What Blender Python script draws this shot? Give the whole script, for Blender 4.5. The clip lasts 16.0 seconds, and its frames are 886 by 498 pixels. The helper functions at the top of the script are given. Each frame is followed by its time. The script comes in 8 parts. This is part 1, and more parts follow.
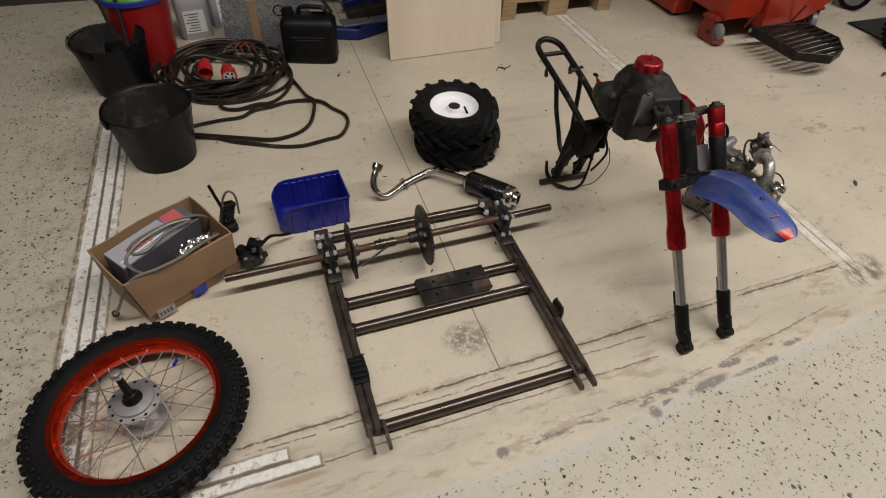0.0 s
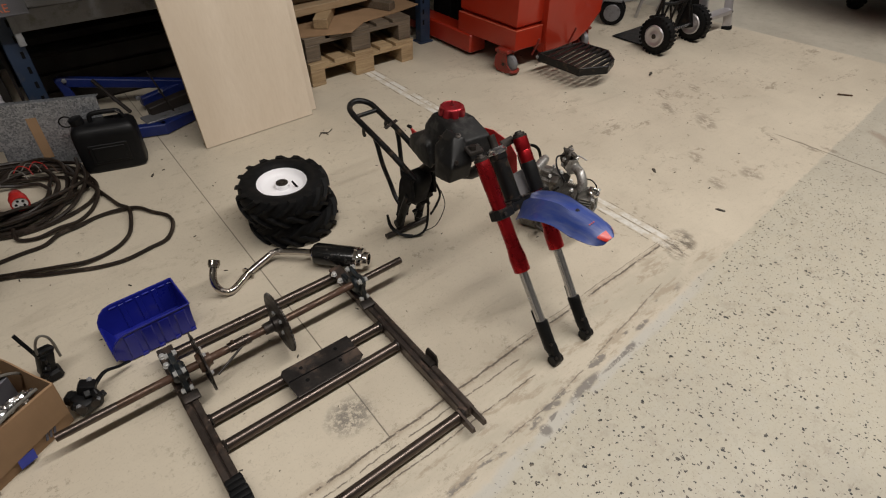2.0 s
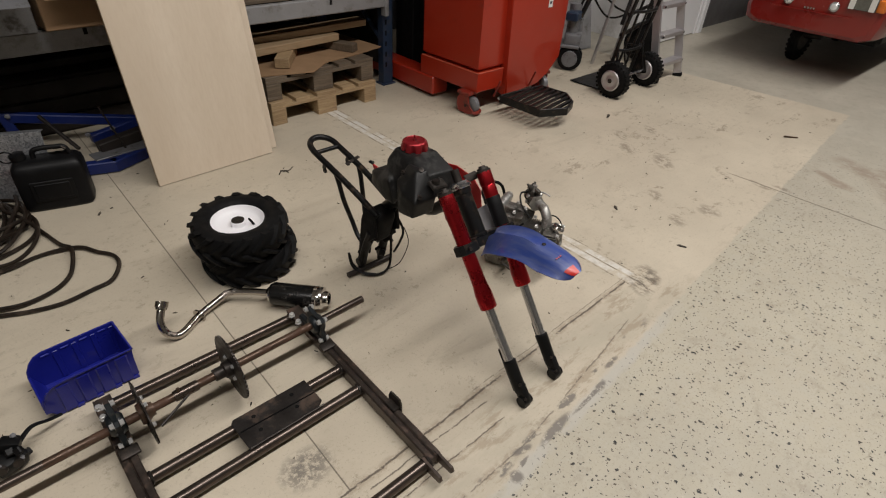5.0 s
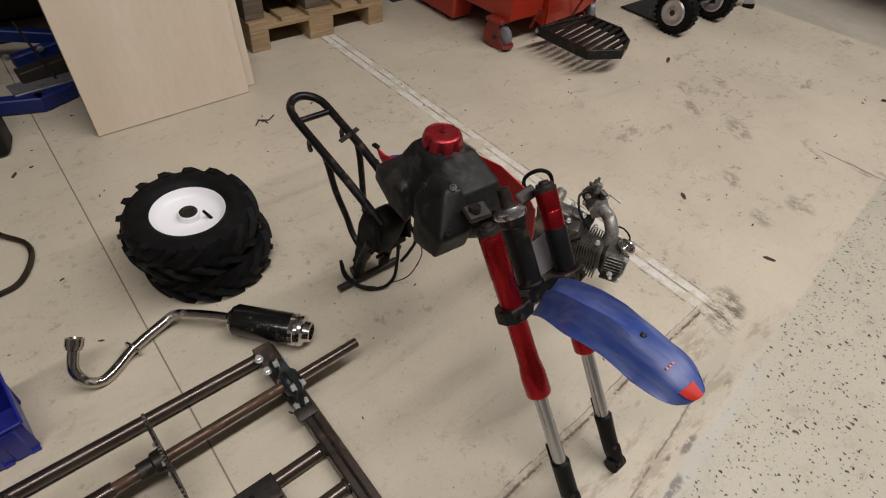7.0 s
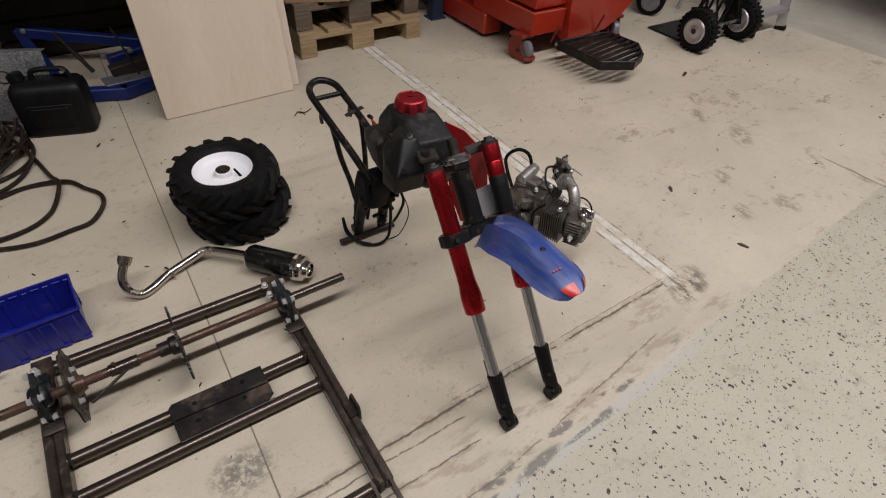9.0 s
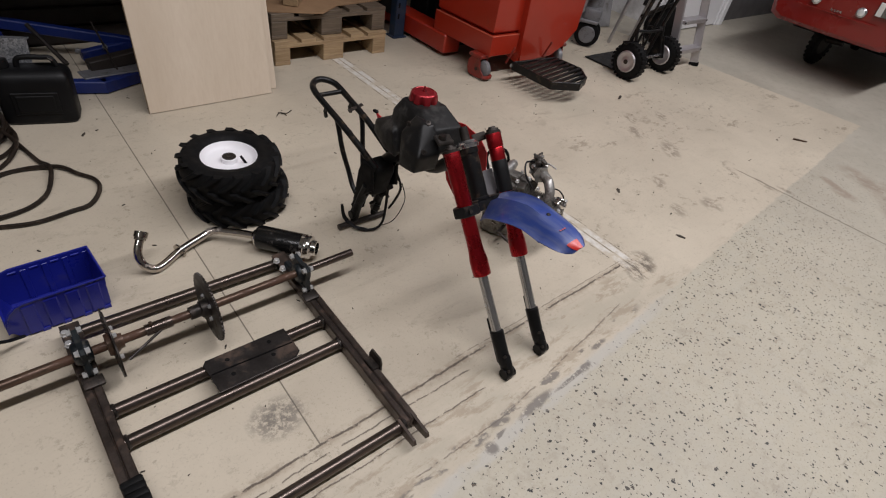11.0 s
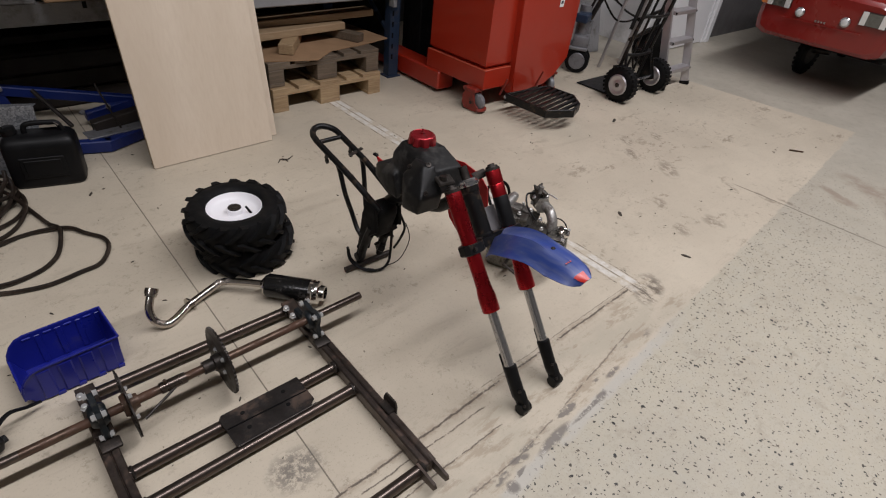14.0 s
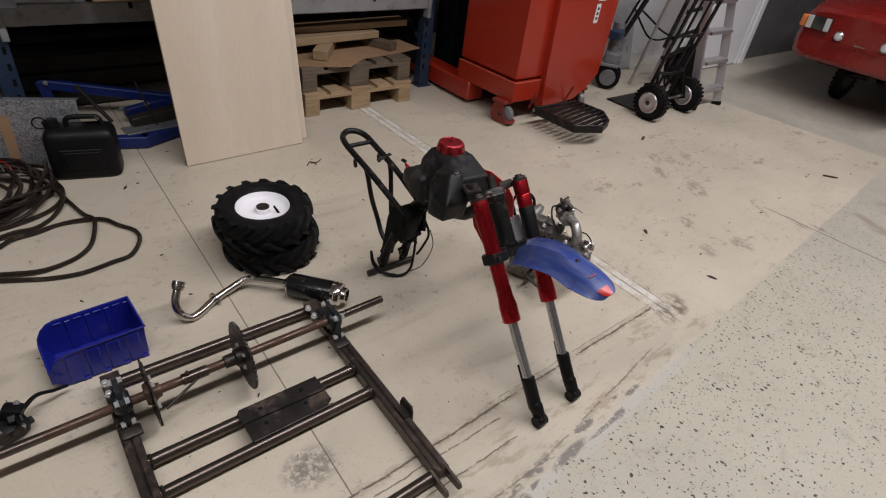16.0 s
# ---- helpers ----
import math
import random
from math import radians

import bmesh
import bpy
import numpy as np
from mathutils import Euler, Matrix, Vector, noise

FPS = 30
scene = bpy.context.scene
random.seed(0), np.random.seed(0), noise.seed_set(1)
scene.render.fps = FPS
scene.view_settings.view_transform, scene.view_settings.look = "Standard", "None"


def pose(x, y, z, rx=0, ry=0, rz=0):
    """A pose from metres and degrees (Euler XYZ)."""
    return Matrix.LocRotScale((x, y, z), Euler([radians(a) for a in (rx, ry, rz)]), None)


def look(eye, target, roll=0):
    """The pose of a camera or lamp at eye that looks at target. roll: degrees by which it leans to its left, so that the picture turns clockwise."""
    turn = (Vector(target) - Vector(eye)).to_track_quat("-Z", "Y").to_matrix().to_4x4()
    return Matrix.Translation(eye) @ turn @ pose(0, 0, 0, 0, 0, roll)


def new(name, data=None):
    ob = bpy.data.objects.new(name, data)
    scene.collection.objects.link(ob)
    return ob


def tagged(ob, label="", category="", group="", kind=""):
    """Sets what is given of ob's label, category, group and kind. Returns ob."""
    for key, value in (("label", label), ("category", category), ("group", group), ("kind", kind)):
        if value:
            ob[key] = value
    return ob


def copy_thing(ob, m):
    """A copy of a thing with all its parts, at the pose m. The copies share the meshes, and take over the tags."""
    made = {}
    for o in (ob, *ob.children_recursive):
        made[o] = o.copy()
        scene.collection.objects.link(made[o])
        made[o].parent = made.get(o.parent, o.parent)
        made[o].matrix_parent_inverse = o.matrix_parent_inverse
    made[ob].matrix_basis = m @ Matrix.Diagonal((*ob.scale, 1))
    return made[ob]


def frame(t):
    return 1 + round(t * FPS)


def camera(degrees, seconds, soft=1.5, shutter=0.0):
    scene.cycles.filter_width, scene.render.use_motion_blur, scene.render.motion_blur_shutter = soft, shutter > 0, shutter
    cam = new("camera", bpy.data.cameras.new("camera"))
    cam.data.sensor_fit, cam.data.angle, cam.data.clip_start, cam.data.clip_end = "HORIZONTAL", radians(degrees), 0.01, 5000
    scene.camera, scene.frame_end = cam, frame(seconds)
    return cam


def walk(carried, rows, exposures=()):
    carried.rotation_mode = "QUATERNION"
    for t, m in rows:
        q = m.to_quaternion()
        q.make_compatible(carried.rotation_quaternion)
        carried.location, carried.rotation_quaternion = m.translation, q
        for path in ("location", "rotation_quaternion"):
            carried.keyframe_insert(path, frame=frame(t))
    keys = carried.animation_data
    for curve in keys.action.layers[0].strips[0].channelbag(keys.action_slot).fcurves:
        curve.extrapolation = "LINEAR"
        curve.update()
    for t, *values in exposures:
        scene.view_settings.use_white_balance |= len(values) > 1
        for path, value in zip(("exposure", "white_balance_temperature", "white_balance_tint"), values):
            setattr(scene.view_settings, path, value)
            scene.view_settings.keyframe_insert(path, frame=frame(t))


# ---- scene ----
cam = camera(78.1, 16.0, soft=1.15)
PATH = [
    (0, (0.467, 0.007, 1.436), (1.004, 1.3, 0.008), 4.4),
    (0.5, (0.39, 0.024, 1.417), (0.779, 1.29, -0.081), 7.0),
    (1, (0.393, 0.013, 1.416), (0.811, 1.236, -0.111), 5.9),
    (1.5, (0.485, 0.027, 1.453), (1.27, 1.242, 0.071), 3.1),
    (2, (0.554, 0.011, 1.465), (1.535, 1.187, 0.18), 1.2),
    (2.5, (0.572, 0.009, 1.473), (1.55, 1.17, 0.172), 2.2),
    (3, (0.553, 0.008, 1.465), (1.557, 1.184, 0.196), 2.5),
    (3.5, (0.532, -0.003, 1.469), (1.559, 1.196, 0.24), 1.6),
    (4, (0.517, 0.0, 1.464), (1.592, 1.188, 0.267), 2.5),
    (4.5, (0.534, 0.011, 1.442), (1.637, 1.183, 0.254), 3.4),
    (5, (0.58, 0.036, 1.414), (1.718, 1.202, 0.255), 3.4),
    (5.2, (0.607, 0.034, 1.414), (1.743, 1.205, 0.258), 3.0),
    (7.3, (0.974, 0.613, 1.297), (1.98, 1.581, -0.135), 8.7),
    (7.5, (0.973, 0.599, 1.295), (1.973, 1.561, -0.144), 9.1),
    (8, (0.976, 0.47, 1.315), (1.991, 1.443, -0.107), 9.1),
    (8.5, (0.985, 0.256, 1.344), (1.926, 1.374, -0.021), 7.1),
    (9, (0.952, 0.148, 1.344), (1.834, 1.343, 0.004), 4.3),
    (9.2, (0.916, 0.128, 1.347), (1.828, 1.316, 0.021), 5.1),
    (11.3, (0.578, 0.08, 1.345), (1.725, 1.154, 0.107), 11.4),
    (11.5, (0.578, 0.082, 1.343), (1.727, 1.152, 0.105), 11.7),
    (12, (0.586, 0.086, 1.337), (1.757, 1.136, 0.102), 11.6),
    (12.5, (0.576, 0.09, 1.351), (1.755, 1.137, 0.121), 11.7),
    (13, (0.572, 0.068, 1.352), (1.753, 1.125, 0.133), 10.5),
    (13.5, (0.571, 0.08, 1.352), (1.734, 1.141, 0.119), 9.4),
    (14, (0.589, 0.095, 1.381), (1.744, 1.239, 0.216), 6.7),
    (14.5, (0.581, 0.095, 1.379), (1.711, 1.278, 0.229), 6.6),
    (15, (0.577, 0.092, 1.372), (1.703, 1.288, 0.23), 6.7),
    (15.5, (0.57, 0.098, 1.376), (1.691, 1.303, 0.241), 8.0),
    (16, (0.575, 0.092, 1.373), (1.685, 1.304, 0.233), 7.9),
]
EXPOSURES = [(0, 0.06, 6380, 11), (0.5, 0.12, 6380, 11), (1.5, 0.1, 6380, 11), (3, 0, 6330, 11), (5, 0.03, 6330, 11), (8.5, 0, 6110, 14), (12, 0.03, 5960, 15), (16, 0.03, 5960, 15)]
walk(cam, [(t, look(eye, target, roll)) for t, eye, target, roll in PATH], EXPOSURES)

# ---- world, lights, exposure ----
scene.view_settings.exposure = 0.0
world = bpy.data.worlds.new("world")
scene.world = world
world.use_nodes = True
world.node_tree.nodes["Background"].inputs[0].default_value = (0.75, 0.85, 1.0, 1)
world.node_tree.nodes["Background"].inputs[1].default_value = 0.005
CEIL = 4.6
LAMP_POWER = 71.0
LAMPS = [(x, y) for y in (-0.1,) for x in (-1.6, 0.4, 2.4, 4.4, 6.4)]
SHARE = {-1.6: 0.45, 0.4: 1.05, 2.4: 1.26, 4.4: 1.05, 6.4: 0.75}
for lx, ly in LAMPS:
    tube = bpy.data.lights.new("tube_light", "AREA")
    tube.shape, tube.size, tube.size_y = "RECTANGLE", 1.94, 0.26
    tube.energy, tube.color = LAMP_POWER * SHARE[lx], (1.0, 0.95, 0.885)
    new("tube_light", tube).matrix_world = pose(lx, ly, CEIL - 0.115)

# ---- node helpers and materials ----
class Nodes:
    """Short hand for building a material's nodes."""

    def __init__(self, name):
        self.m = bpy.data.materials.new(name)
        self.m.use_nodes = True
        self.t = self.m.node_tree
        self.b = self.t.nodes["Principled BSDF"]
        self.co = self.t.nodes.new("ShaderNodeTexCoord").outputs["Object"]

    def put(self, sock, v):
        if isinstance(v, bpy.types.NodeSocket):
            self.t.links.new(v, sock)
        elif v is not None:
            if isinstance(v, tuple) and len(v) == 3 and sock.type == "RGBA":
                v = (*v, 1)
            sock.default_value = v

    def math(self, op, a, b=0.0, clamp=False):
        n = self.t.nodes.new("ShaderNodeMath")
        n.operation, n.use_clamp = op, clamp
        self.put(n.inputs[0], a)
        self.put(n.inputs[1], b)
        return n.outputs[0]

    def noise(self, scale, detail=3.0, rough=0.55, vec=None, dist=0.0):
        n = self.t.nodes.new("ShaderNodeTexNoise")
        self.put(n.inputs["Vector"], vec or self.co)
        n.inputs["Scale"].default_value, n.inputs["Detail"].default_value = scale, detail
        n.inputs["Roughness"].default_value, n.inputs["Distortion"].default_value = rough, dist
        return n.outputs["Fac"]

    def cells(self, scale, vec=None, rand=1.0):
        n = self.t.nodes.new("ShaderNodeTexVoronoi")
        self.put(n.inputs["Vector"], vec or self.co)
        n.inputs["Scale"].default_value, n.inputs["Randomness"].default_value = scale, rand
        return n.outputs["Distance"], n.outputs["Color"]

    def stretch(self, sx, sy, sz, rz=0.0):
        n = self.t.nodes.new("ShaderNodeMapping")
        self.put(n.inputs["Vector"], self.co)
        n.inputs["Scale"].default_value = (sx, sy, sz)
        n.inputs["Rotation"].default_value = (0, 0, radians(rz))
        return n.outputs[0]

    def ramp(self, v, lo, hi, a=0.0, b=1.0):
        n = self.t.nodes.new("ShaderNodeMapRange")
        self.put(n.inputs["Value"], v)
        for i, k in zip((1, 2, 3, 4), (lo, hi, a, b)):
            n.inputs[i].default_value = k
        return n.outputs[0]

    def mix(self, f, a, b):
        n = self.t.nodes.new("ShaderNodeMix")
        n.data_type = "RGBA"
        self.put(n.inputs["Factor"], f)
        self.put(n.inputs[6], a)
        self.put(n.inputs[7], b)
        return n.outputs[2]

    def bump(self, h, strength=0.3, dist=0.002):
        n = self.t.nodes.new("ShaderNodeBump")
        n.inputs["Strength"].default_value, n.inputs["Distance"].default_value = strength, dist
        self.put(n.inputs["Height"], h)
        self.put(self.b.inputs["Normal"], n.outputs[0])

    def split(self, v=None):
        n = self.t.nodes.new("ShaderNodeSeparateXYZ")
        self.put(n.inputs[0], v or self.co)
        return n.outputs[0], n.outputs[1], n.outputs[2]

    def rnd(self):
        return self.t.nodes.new("ShaderNodeObjectInfo").outputs["Random"]

    def done(self, color=None, rough=None, metal=None, **more):
        self.put(self.b.inputs["Base Color"], color)
        self.put(self.b.inputs["Roughness"], rough)
        self.put(self.b.inputs["Metallic"], metal)
        for k, v in more.items():
            self.put(self.b.inputs[k.replace("_", " ")], v)
        return self.m


def tint(c, k):
    return tuple(min(1.0, v * k) for v in c)


def mat(name, col, rough=0.5, metal=0.0, var=0.15, scale=9.0, fine=140.0, bump=0.15, dirt=None, dirt_at=0.6, dirt_scale=5.0, scratch=0.0, **more):
    """A plain surface: mottled at two scales, with fine relief and, where given, patches of dirt or rust and scratches."""
    n = Nodes(name)
    big, small = n.noise(scale, 4), n.noise(fine, 2)
    c = n.mix(n.ramp(big, 0.3, 0.7), tint(col, 1 - var), tint(col, 1 + var))
    c = n.mix(n.ramp(small, 0.35, 0.75, 0, 0.5), c, tint(col, 1 - 1.3 * var))
    r = n.ramp(n.noise(scale * 2.3, 3), 0.3, 0.7, rough * 0.82, min(1, rough * 1.2))
    if scratch:
        s = n.ramp(n.noise(60, 2, vec=n.stretch(1, 14, 1, 35)), 0.66, 0.72, 0, scratch)
        c = n.mix(s, c, tint(col, 1.9))
    met = metal
    if dirt:
        d = n.ramp(n.noise(dirt_scale, 6, 0.7), dirt_at - 0.06, dirt_at + 0.08)
        c = n.mix(d, c, dirt)
        r = n.math("MAXIMUM", r, n.math("MULTIPLY", d, 0.75))
        if metal:
            met = n.math("MULTIPLY", n.math("SUBTRACT", 1.0, n.math("MULTIPLY", d, 0.8)), metal)
    n.bump(small, bump, 0.001)
    return n.done(c, r, met, **more)


BLACK_PLASTIC = mat("black_plastic", (0.005, 0.005, 0.0055), 0.45, var=0.25, bump=0.25, dirt=(0.022, 0.02, 0.018), dirt_at=0.67, Specular_IOR_Level=0.2)
MUFFLER_BLACK = mat("gloss_black_enamel", (0.006, 0.006, 0.006), 0.2, var=0.3, bump=0.25, fine=70, dirt=(0.05, 0.045, 0.04), dirt_at=0.61, dirt_scale=26, scratch=0.3)
TANK_PLASTIC = mat("scuffed_black_plastic", (0.0085, 0.0083, 0.0083), 0.5, var=0.3, bump=0.3, dirt=(0.045, 0.043, 0.04), dirt_at=0.59, dirt_scale=9, scratch=0.1, Specular_IOR_Level=0.28)
RUBBER = mat("black_rubber", (0.0042, 0.0042, 0.0045), 0.62, var=0.3, bump=0.3, dirt=(0.013, 0.0115, 0.01), dirt_at=0.64, dirt_scale=14, Specular_IOR_Level=0.16)
BUCKET = mat("bucket_plastic", (0.0035, 0.004, 0.0048), 0.42, var=0.3, bump=0.2, dirt=(0.022, 0.02, 0.018), dirt_at=0.66, dirt_scale=9, scratch=0.06, Specular_IOR_Level=0.22)
BUCKET_IN = mat("dried_mortar", (0.013, 0.011, 0.01), 0.75, var=0.5, scale=14, bump=0.6, dirt=(0.05, 0.04, 0.034), dirt_at=0.58, dirt_scale=12)
BLUE_PLASTIC = mat("blue_plastic", (0.009, 0.0135, 0.205), 0.33, var=0.1, bump=0.08, dirt=(0.03, 0.03, 0.18), dirt_at=0.64, dirt_scale=10, scratch=0.08)
# paler blue, used for painted highlights inside the bin's rim
BLUE_PALE = mat("highlight_blue_plastic", (0.022, 0.03, 0.3), 0.4, var=0.12, bump=0.08)
RED_PAINT = mat("red_enamel", (0.32, 0.02, 0.006), 0.36, var=0.06, scale=3, bump=0.03, dirt=(0.2, 0.02, 0.012), dirt_at=0.68, dirt_scale=5, Coat_Weight=0.3)
WORN_HIGHLIGHT_RED = mat("worn_highlight_red_edge", (0.5, 0.11, 0.06), 0.4, var=0.2, scale=30, bump=0.05)
CASTER_RED = mat("caster_red", (0.21, 0.02, 0.011), 0.45, var=0.15, bump=0.1, dirt=(0.1, 0.03, 0.02), dirt_at=0.58, dirt_scale=22)
CAR_RED = mat("car_red", (0.19, 0.008, 0.005), 0.28, var=0.05, scale=2, bump=0.02, dirt=(0.13, 0.02, 0.018), dirt_at=0.68, dirt_scale=4, Coat_Weight=0.6)
RED_PLASTIC = mat("red_plastic", (0.42, 0.015, 0.018), 0.35, var=0.1, bump=0.08, dirt=(0.15, 0.04, 0.04), dirt_at=0.64)
BUCKET_RED = mat("bucket_red", (0.27, 0.009, 0.009), 0.4, var=0.1, bump=0.1, dirt=(0.13, 0.03, 0.03), dirt_at=0.64)
ANOD_RED = mat("red_anodised", (0.34, 0.012, 0.017), 0.28, 0.88, var=0.1, bump=0.02, dirt=(0.1, 0.03, 0.03), dirt_at=0.63, dirt_scale=14, scratch=0.1)
RIM_RED = mat("red_rim", (0.72, 0.055, 0.022), 0.2, 0.95, var=0.06, bump=0.03, dirt=(0.3, 0.05, 0.03), dirt_at=0.68, dirt_scale=12)
CAP_RED = mat("cap_red", (0.28, 0.016, 0.022), 0.34, 0.6, var=0.1, bump=0.04, dirt=(0.06, 0.015, 0.015), dirt_at=0.64, dirt_scale=24)
CHROME = mat("chrome", (0.72, 0.7, 0.68), 0.12, 1.0, var=0.05, bump=0.02, dirt=(0.3, 0.27, 0.22), dirt_at=0.68, dirt_scale=18)
PIPE_CHROME = mat("used_chrome", (0.5, 0.465, 0.43), 0.14, 1.0, var=0.12, bump=0.03, dirt=(0.16, 0.11, 0.07), dirt_at=0.62, dirt_scale=16)
STANCHION = mat("fork_tube_steel", (0.5, 0.5, 0.51), 0.24, 0.95, var=0.06, bump=0.03, dirt=(0.3, 0.29, 0.28), dirt_at=0.62)
CAST_ALU = mat("cast_aluminium", (0.42, 0.41, 0.39), 0.42, 0.85, var=0.2, scale=20, bump=0.3, dirt=(0.1, 0.085, 0.07), dirt_at=0.55, dirt_scale=16)
DARK_ALU = mat("sooty_aluminium", (0.11, 0.104, 0.092), 0.45, 0.8, var=0.3, scale=22, bump=0.3, dirt=(0.05, 0.042, 0.035), dirt_at=0.53, dirt_scale=18)
BOLT = mat("zinc_bolt", (0.66, 0.66, 0.65), 0.3, 0.6, var=0.06, bump=0.05)
MILL_STEEL = mat("mill_scale_steel", (0.105, 0.084, 0.073), 0.35, 0.8, var=0.3, scale=14, bump=0.15, dirt=(0.09, 0.055, 0.038), dirt_at=0.58, dirt_scale=18, scratch=0.3)
TUBE_STEEL = mat("bare_tube_steel", (0.105, 0.084, 0.072), 0.31, 0.88, var=0.14, scale=6, fine=60, bump=0.0, dirt=(0.09, 0.06, 0.045), dirt_at=0.72, dirt_scale=9)
RUSTY = mat("rusty_shaft_steel", (0.105, 0.07, 0.05), 0.38, 0.7, var=0.35, scale=18, bump=0.2, dirt=(0.075, 0.036, 0.02), dirt_at=0.52, dirt_scale=15)
GREASY_ALU = mat("greasy_aluminium", (0.24, 0.23, 0.21), 0.4, 0.82, var=0.4, scale=24, bump=0.45, dirt=(0.04, 0.034, 0.028), dirt_at=0.5, dirt_scale=17)
PLATE_STEEL = mat("scorched_plate_steel", (0.045, 0.04, 0.038), 0.42, 0.7, var=0.35, scale=16, bump=0.3, dirt=(0.08, 0.052, 0.037), dirt_at=0.58, dirt_scale=14, scratch=0.3)
DARK_STEEL = mat("dark_rusty_steel", (0.04, 0.034, 0.03), 0.46, 0.65, var=0.3, scale=20, bump=0.3, dirt=(0.06, 0.042, 0.032), dirt_at=0.62, dirt_scale=24)
BEARING = mat("bearing_housing", (0.011, 0.015, 0.018), 0.4, 0.2, var=0.2, bump=0.25, dirt=(0.06, 0.055, 0.045), dirt_at=0.62, dirt_scale=30)
FRAME_BLACK = mat("worn_black_paint", (0.0048, 0.0048, 0.0052), 0.4, 0.0, var=0.25, bump=0.2, dirt=(0.05, 0.034, 0.022), dirt_at=0.6, dirt_scale=26, Specular_IOR_Level=0.3)
WHITE_RIM = mat("white_rim_paint", (0.82, 0.81, 0.83), 0.35, var=0.03, bump=0.05, dirt=(0.5, 0.48, 0.46), dirt_at=0.68, dirt_scale=9)
BEAM_PAINT = mat("shelf_beam_paint", (0.25, 0.25, 0.255), 0.5, 0.1, var=0.12, bump=0.06, dirt=(0.13, 0.12, 0.11), dirt_at=0.58, dirt_scale=6)
GREY_BEAM = mat("grey_beam_paint", (0.3, 0.3, 0.305), 0.45, 0.1, var=0.1, bump=0.06, dirt=(0.16, 0.15, 0.14), dirt_at=0.6, dirt_scale=8)
POST_BLUE = mat("blue_grey_rack_paint", (0.018, 0.033, 0.066), 0.45, 0.1, var=0.12, bump=0.08, dirt=(0.05, 0.05, 0.06), dirt_at=0.62, dirt_scale=10)
LIFT_BLUE = mat("blue_enamel", (0.006, 0.018, 0.125), 0.4, 0.0, var=0.1, bump=0.05, dirt=(0.02, 0.025, 0.1), dirt_at=0.6, dirt_scale=9)
# near-black wood: the shade under and behind the rack is in its colour
SHADE_BOARD = mat("shade_dark_boards", (0.02, 0.014, 0.011), 0.7, var=0.35, scale=4, bump=0.3)
WHITE_WALL = mat("white_wall_paint", (0.72, 0.72, 0.73), 0.55, var=0.03, scale=2, bump=0.1, dirt=(0.5, 0.49, 0.48), dirt_at=0.68, dirt_scale=2)
WHITE_PANEL = mat("white_laminate", (0.78, 0.78, 0.79), 0.35, var=0.02, scale=2, bump=0.03, dirt=(0.55, 0.55, 0.54), dirt_at=0.7)
DARK_WALL = mat("dark_wall_panel", (0.1, 0.095, 0.095), 0.6, var=0.15, scale=3, bump=0.1)
CEILING = mat("ceiling_paint", (0.45, 0.435, 0.42), 0.7, var=0.04, scale=1.5, bump=0.1)
LADDER_ALU = mat("brushed_aluminium", (0.5, 0.48, 0.49), 0.38, 0.8, var=0.08, bump=0.08, dirt=(0.3, 0.28, 0.28), dirt_at=0.64)
GREY_STEEL = mat("grey_machine_paint", (0.2, 0.2, 0.21), 0.42, 0.35, var=0.15, bump=0.1, dirt=(0.08, 0.075, 0.07), dirt_at=0.58, dirt_scale=14)
JUG = mat("milky_plastic", (0.47, 0.46, 0.48), 0.35, var=0.04, bump=0.05, Transmission_Weight=0.25)
CLOTH = mat("green_cloth", (0.12, 0.42, 0.03), 0.85, var=0.3, scale=20, fine=400, bump=0.8)
CABLE = mat("cable_rubber", (0.017, 0.0115, 0.008), 0.42, var=0.35, scale=20, bump=0.3, dirt=(0.055, 0.04, 0.03), dirt_at=0.6, dirt_scale=16, Specular_IOR_Level=0.3)
SPOKE = mat("spoke_steel", (0.58, 0.56, 0.53), 0.26, 0.8, var=0.1, bump=0.05)
GREY_CABLE = mat("grey_cable", (0.16, 0.15, 0.13), 0.4, 0.2, var=0.2, bump=0.2)
PLUG_RED = mat("plug_red", (0.4, 0.015, 0.012), 0.35, var=0.08, bump=0.05, dirt=(0.16, 0.03, 0.03), dirt_at=0.62, dirt_scale=30)
PLUG_FACE = mat("plug_face_grey", (0.6, 0.58, 0.56), 0.5, var=0.08)
BAR_WHITE = mat("label_white", (0.72, 0.72, 0.71), 0.5, var=0.05, bump=0.03)
BAR_DARK = mat("print_dark", (0.06, 0.06, 0.08), 0.5, var=0.1)
BAR_BLUE = mat("print_blue", (0.02, 0.035, 0.28), 0.45, var=0.1)
BAR_RED = mat("print_red", (0.5, 0.1, 0.1), 0.45, var=0.1)
PAPER = mat("grubby_paper", (0.36, 0.31, 0.25), 0.6, var=0.15, dirt=(0.22, 0.18, 0.14), dirt_at=0.55, dirt_scale=30)
BAR_ORANGE = mat("print_orange", (0.5, 0.14, 0.07), 0.45, var=0.1)
TIP_RED = mat("bright_red_film", (0.5, 0.03, 0.022), 0.35, var=0.06, bump=0.04)
LENS_CLEAR = mat("lamp_glass", (0.75, 0.76, 0.76), 0.15, 0.3, var=0.06, scale=40, bump=0.1)
LENS_DARK = mat("lamp_reflector", (0.16, 0.17, 0.17), 0.1, 0.9, var=0.2, scale=30, bump=0.1)
LENS_ORANGE = mat("orange_lens", (0.7, 0.19, 0.03), 0.2, var=0.08, scale=30)
BATTERY_GREY = mat("product_box_grey", (0.33, 0.32, 0.36), 0.35, var=0.06, bump=0.03)
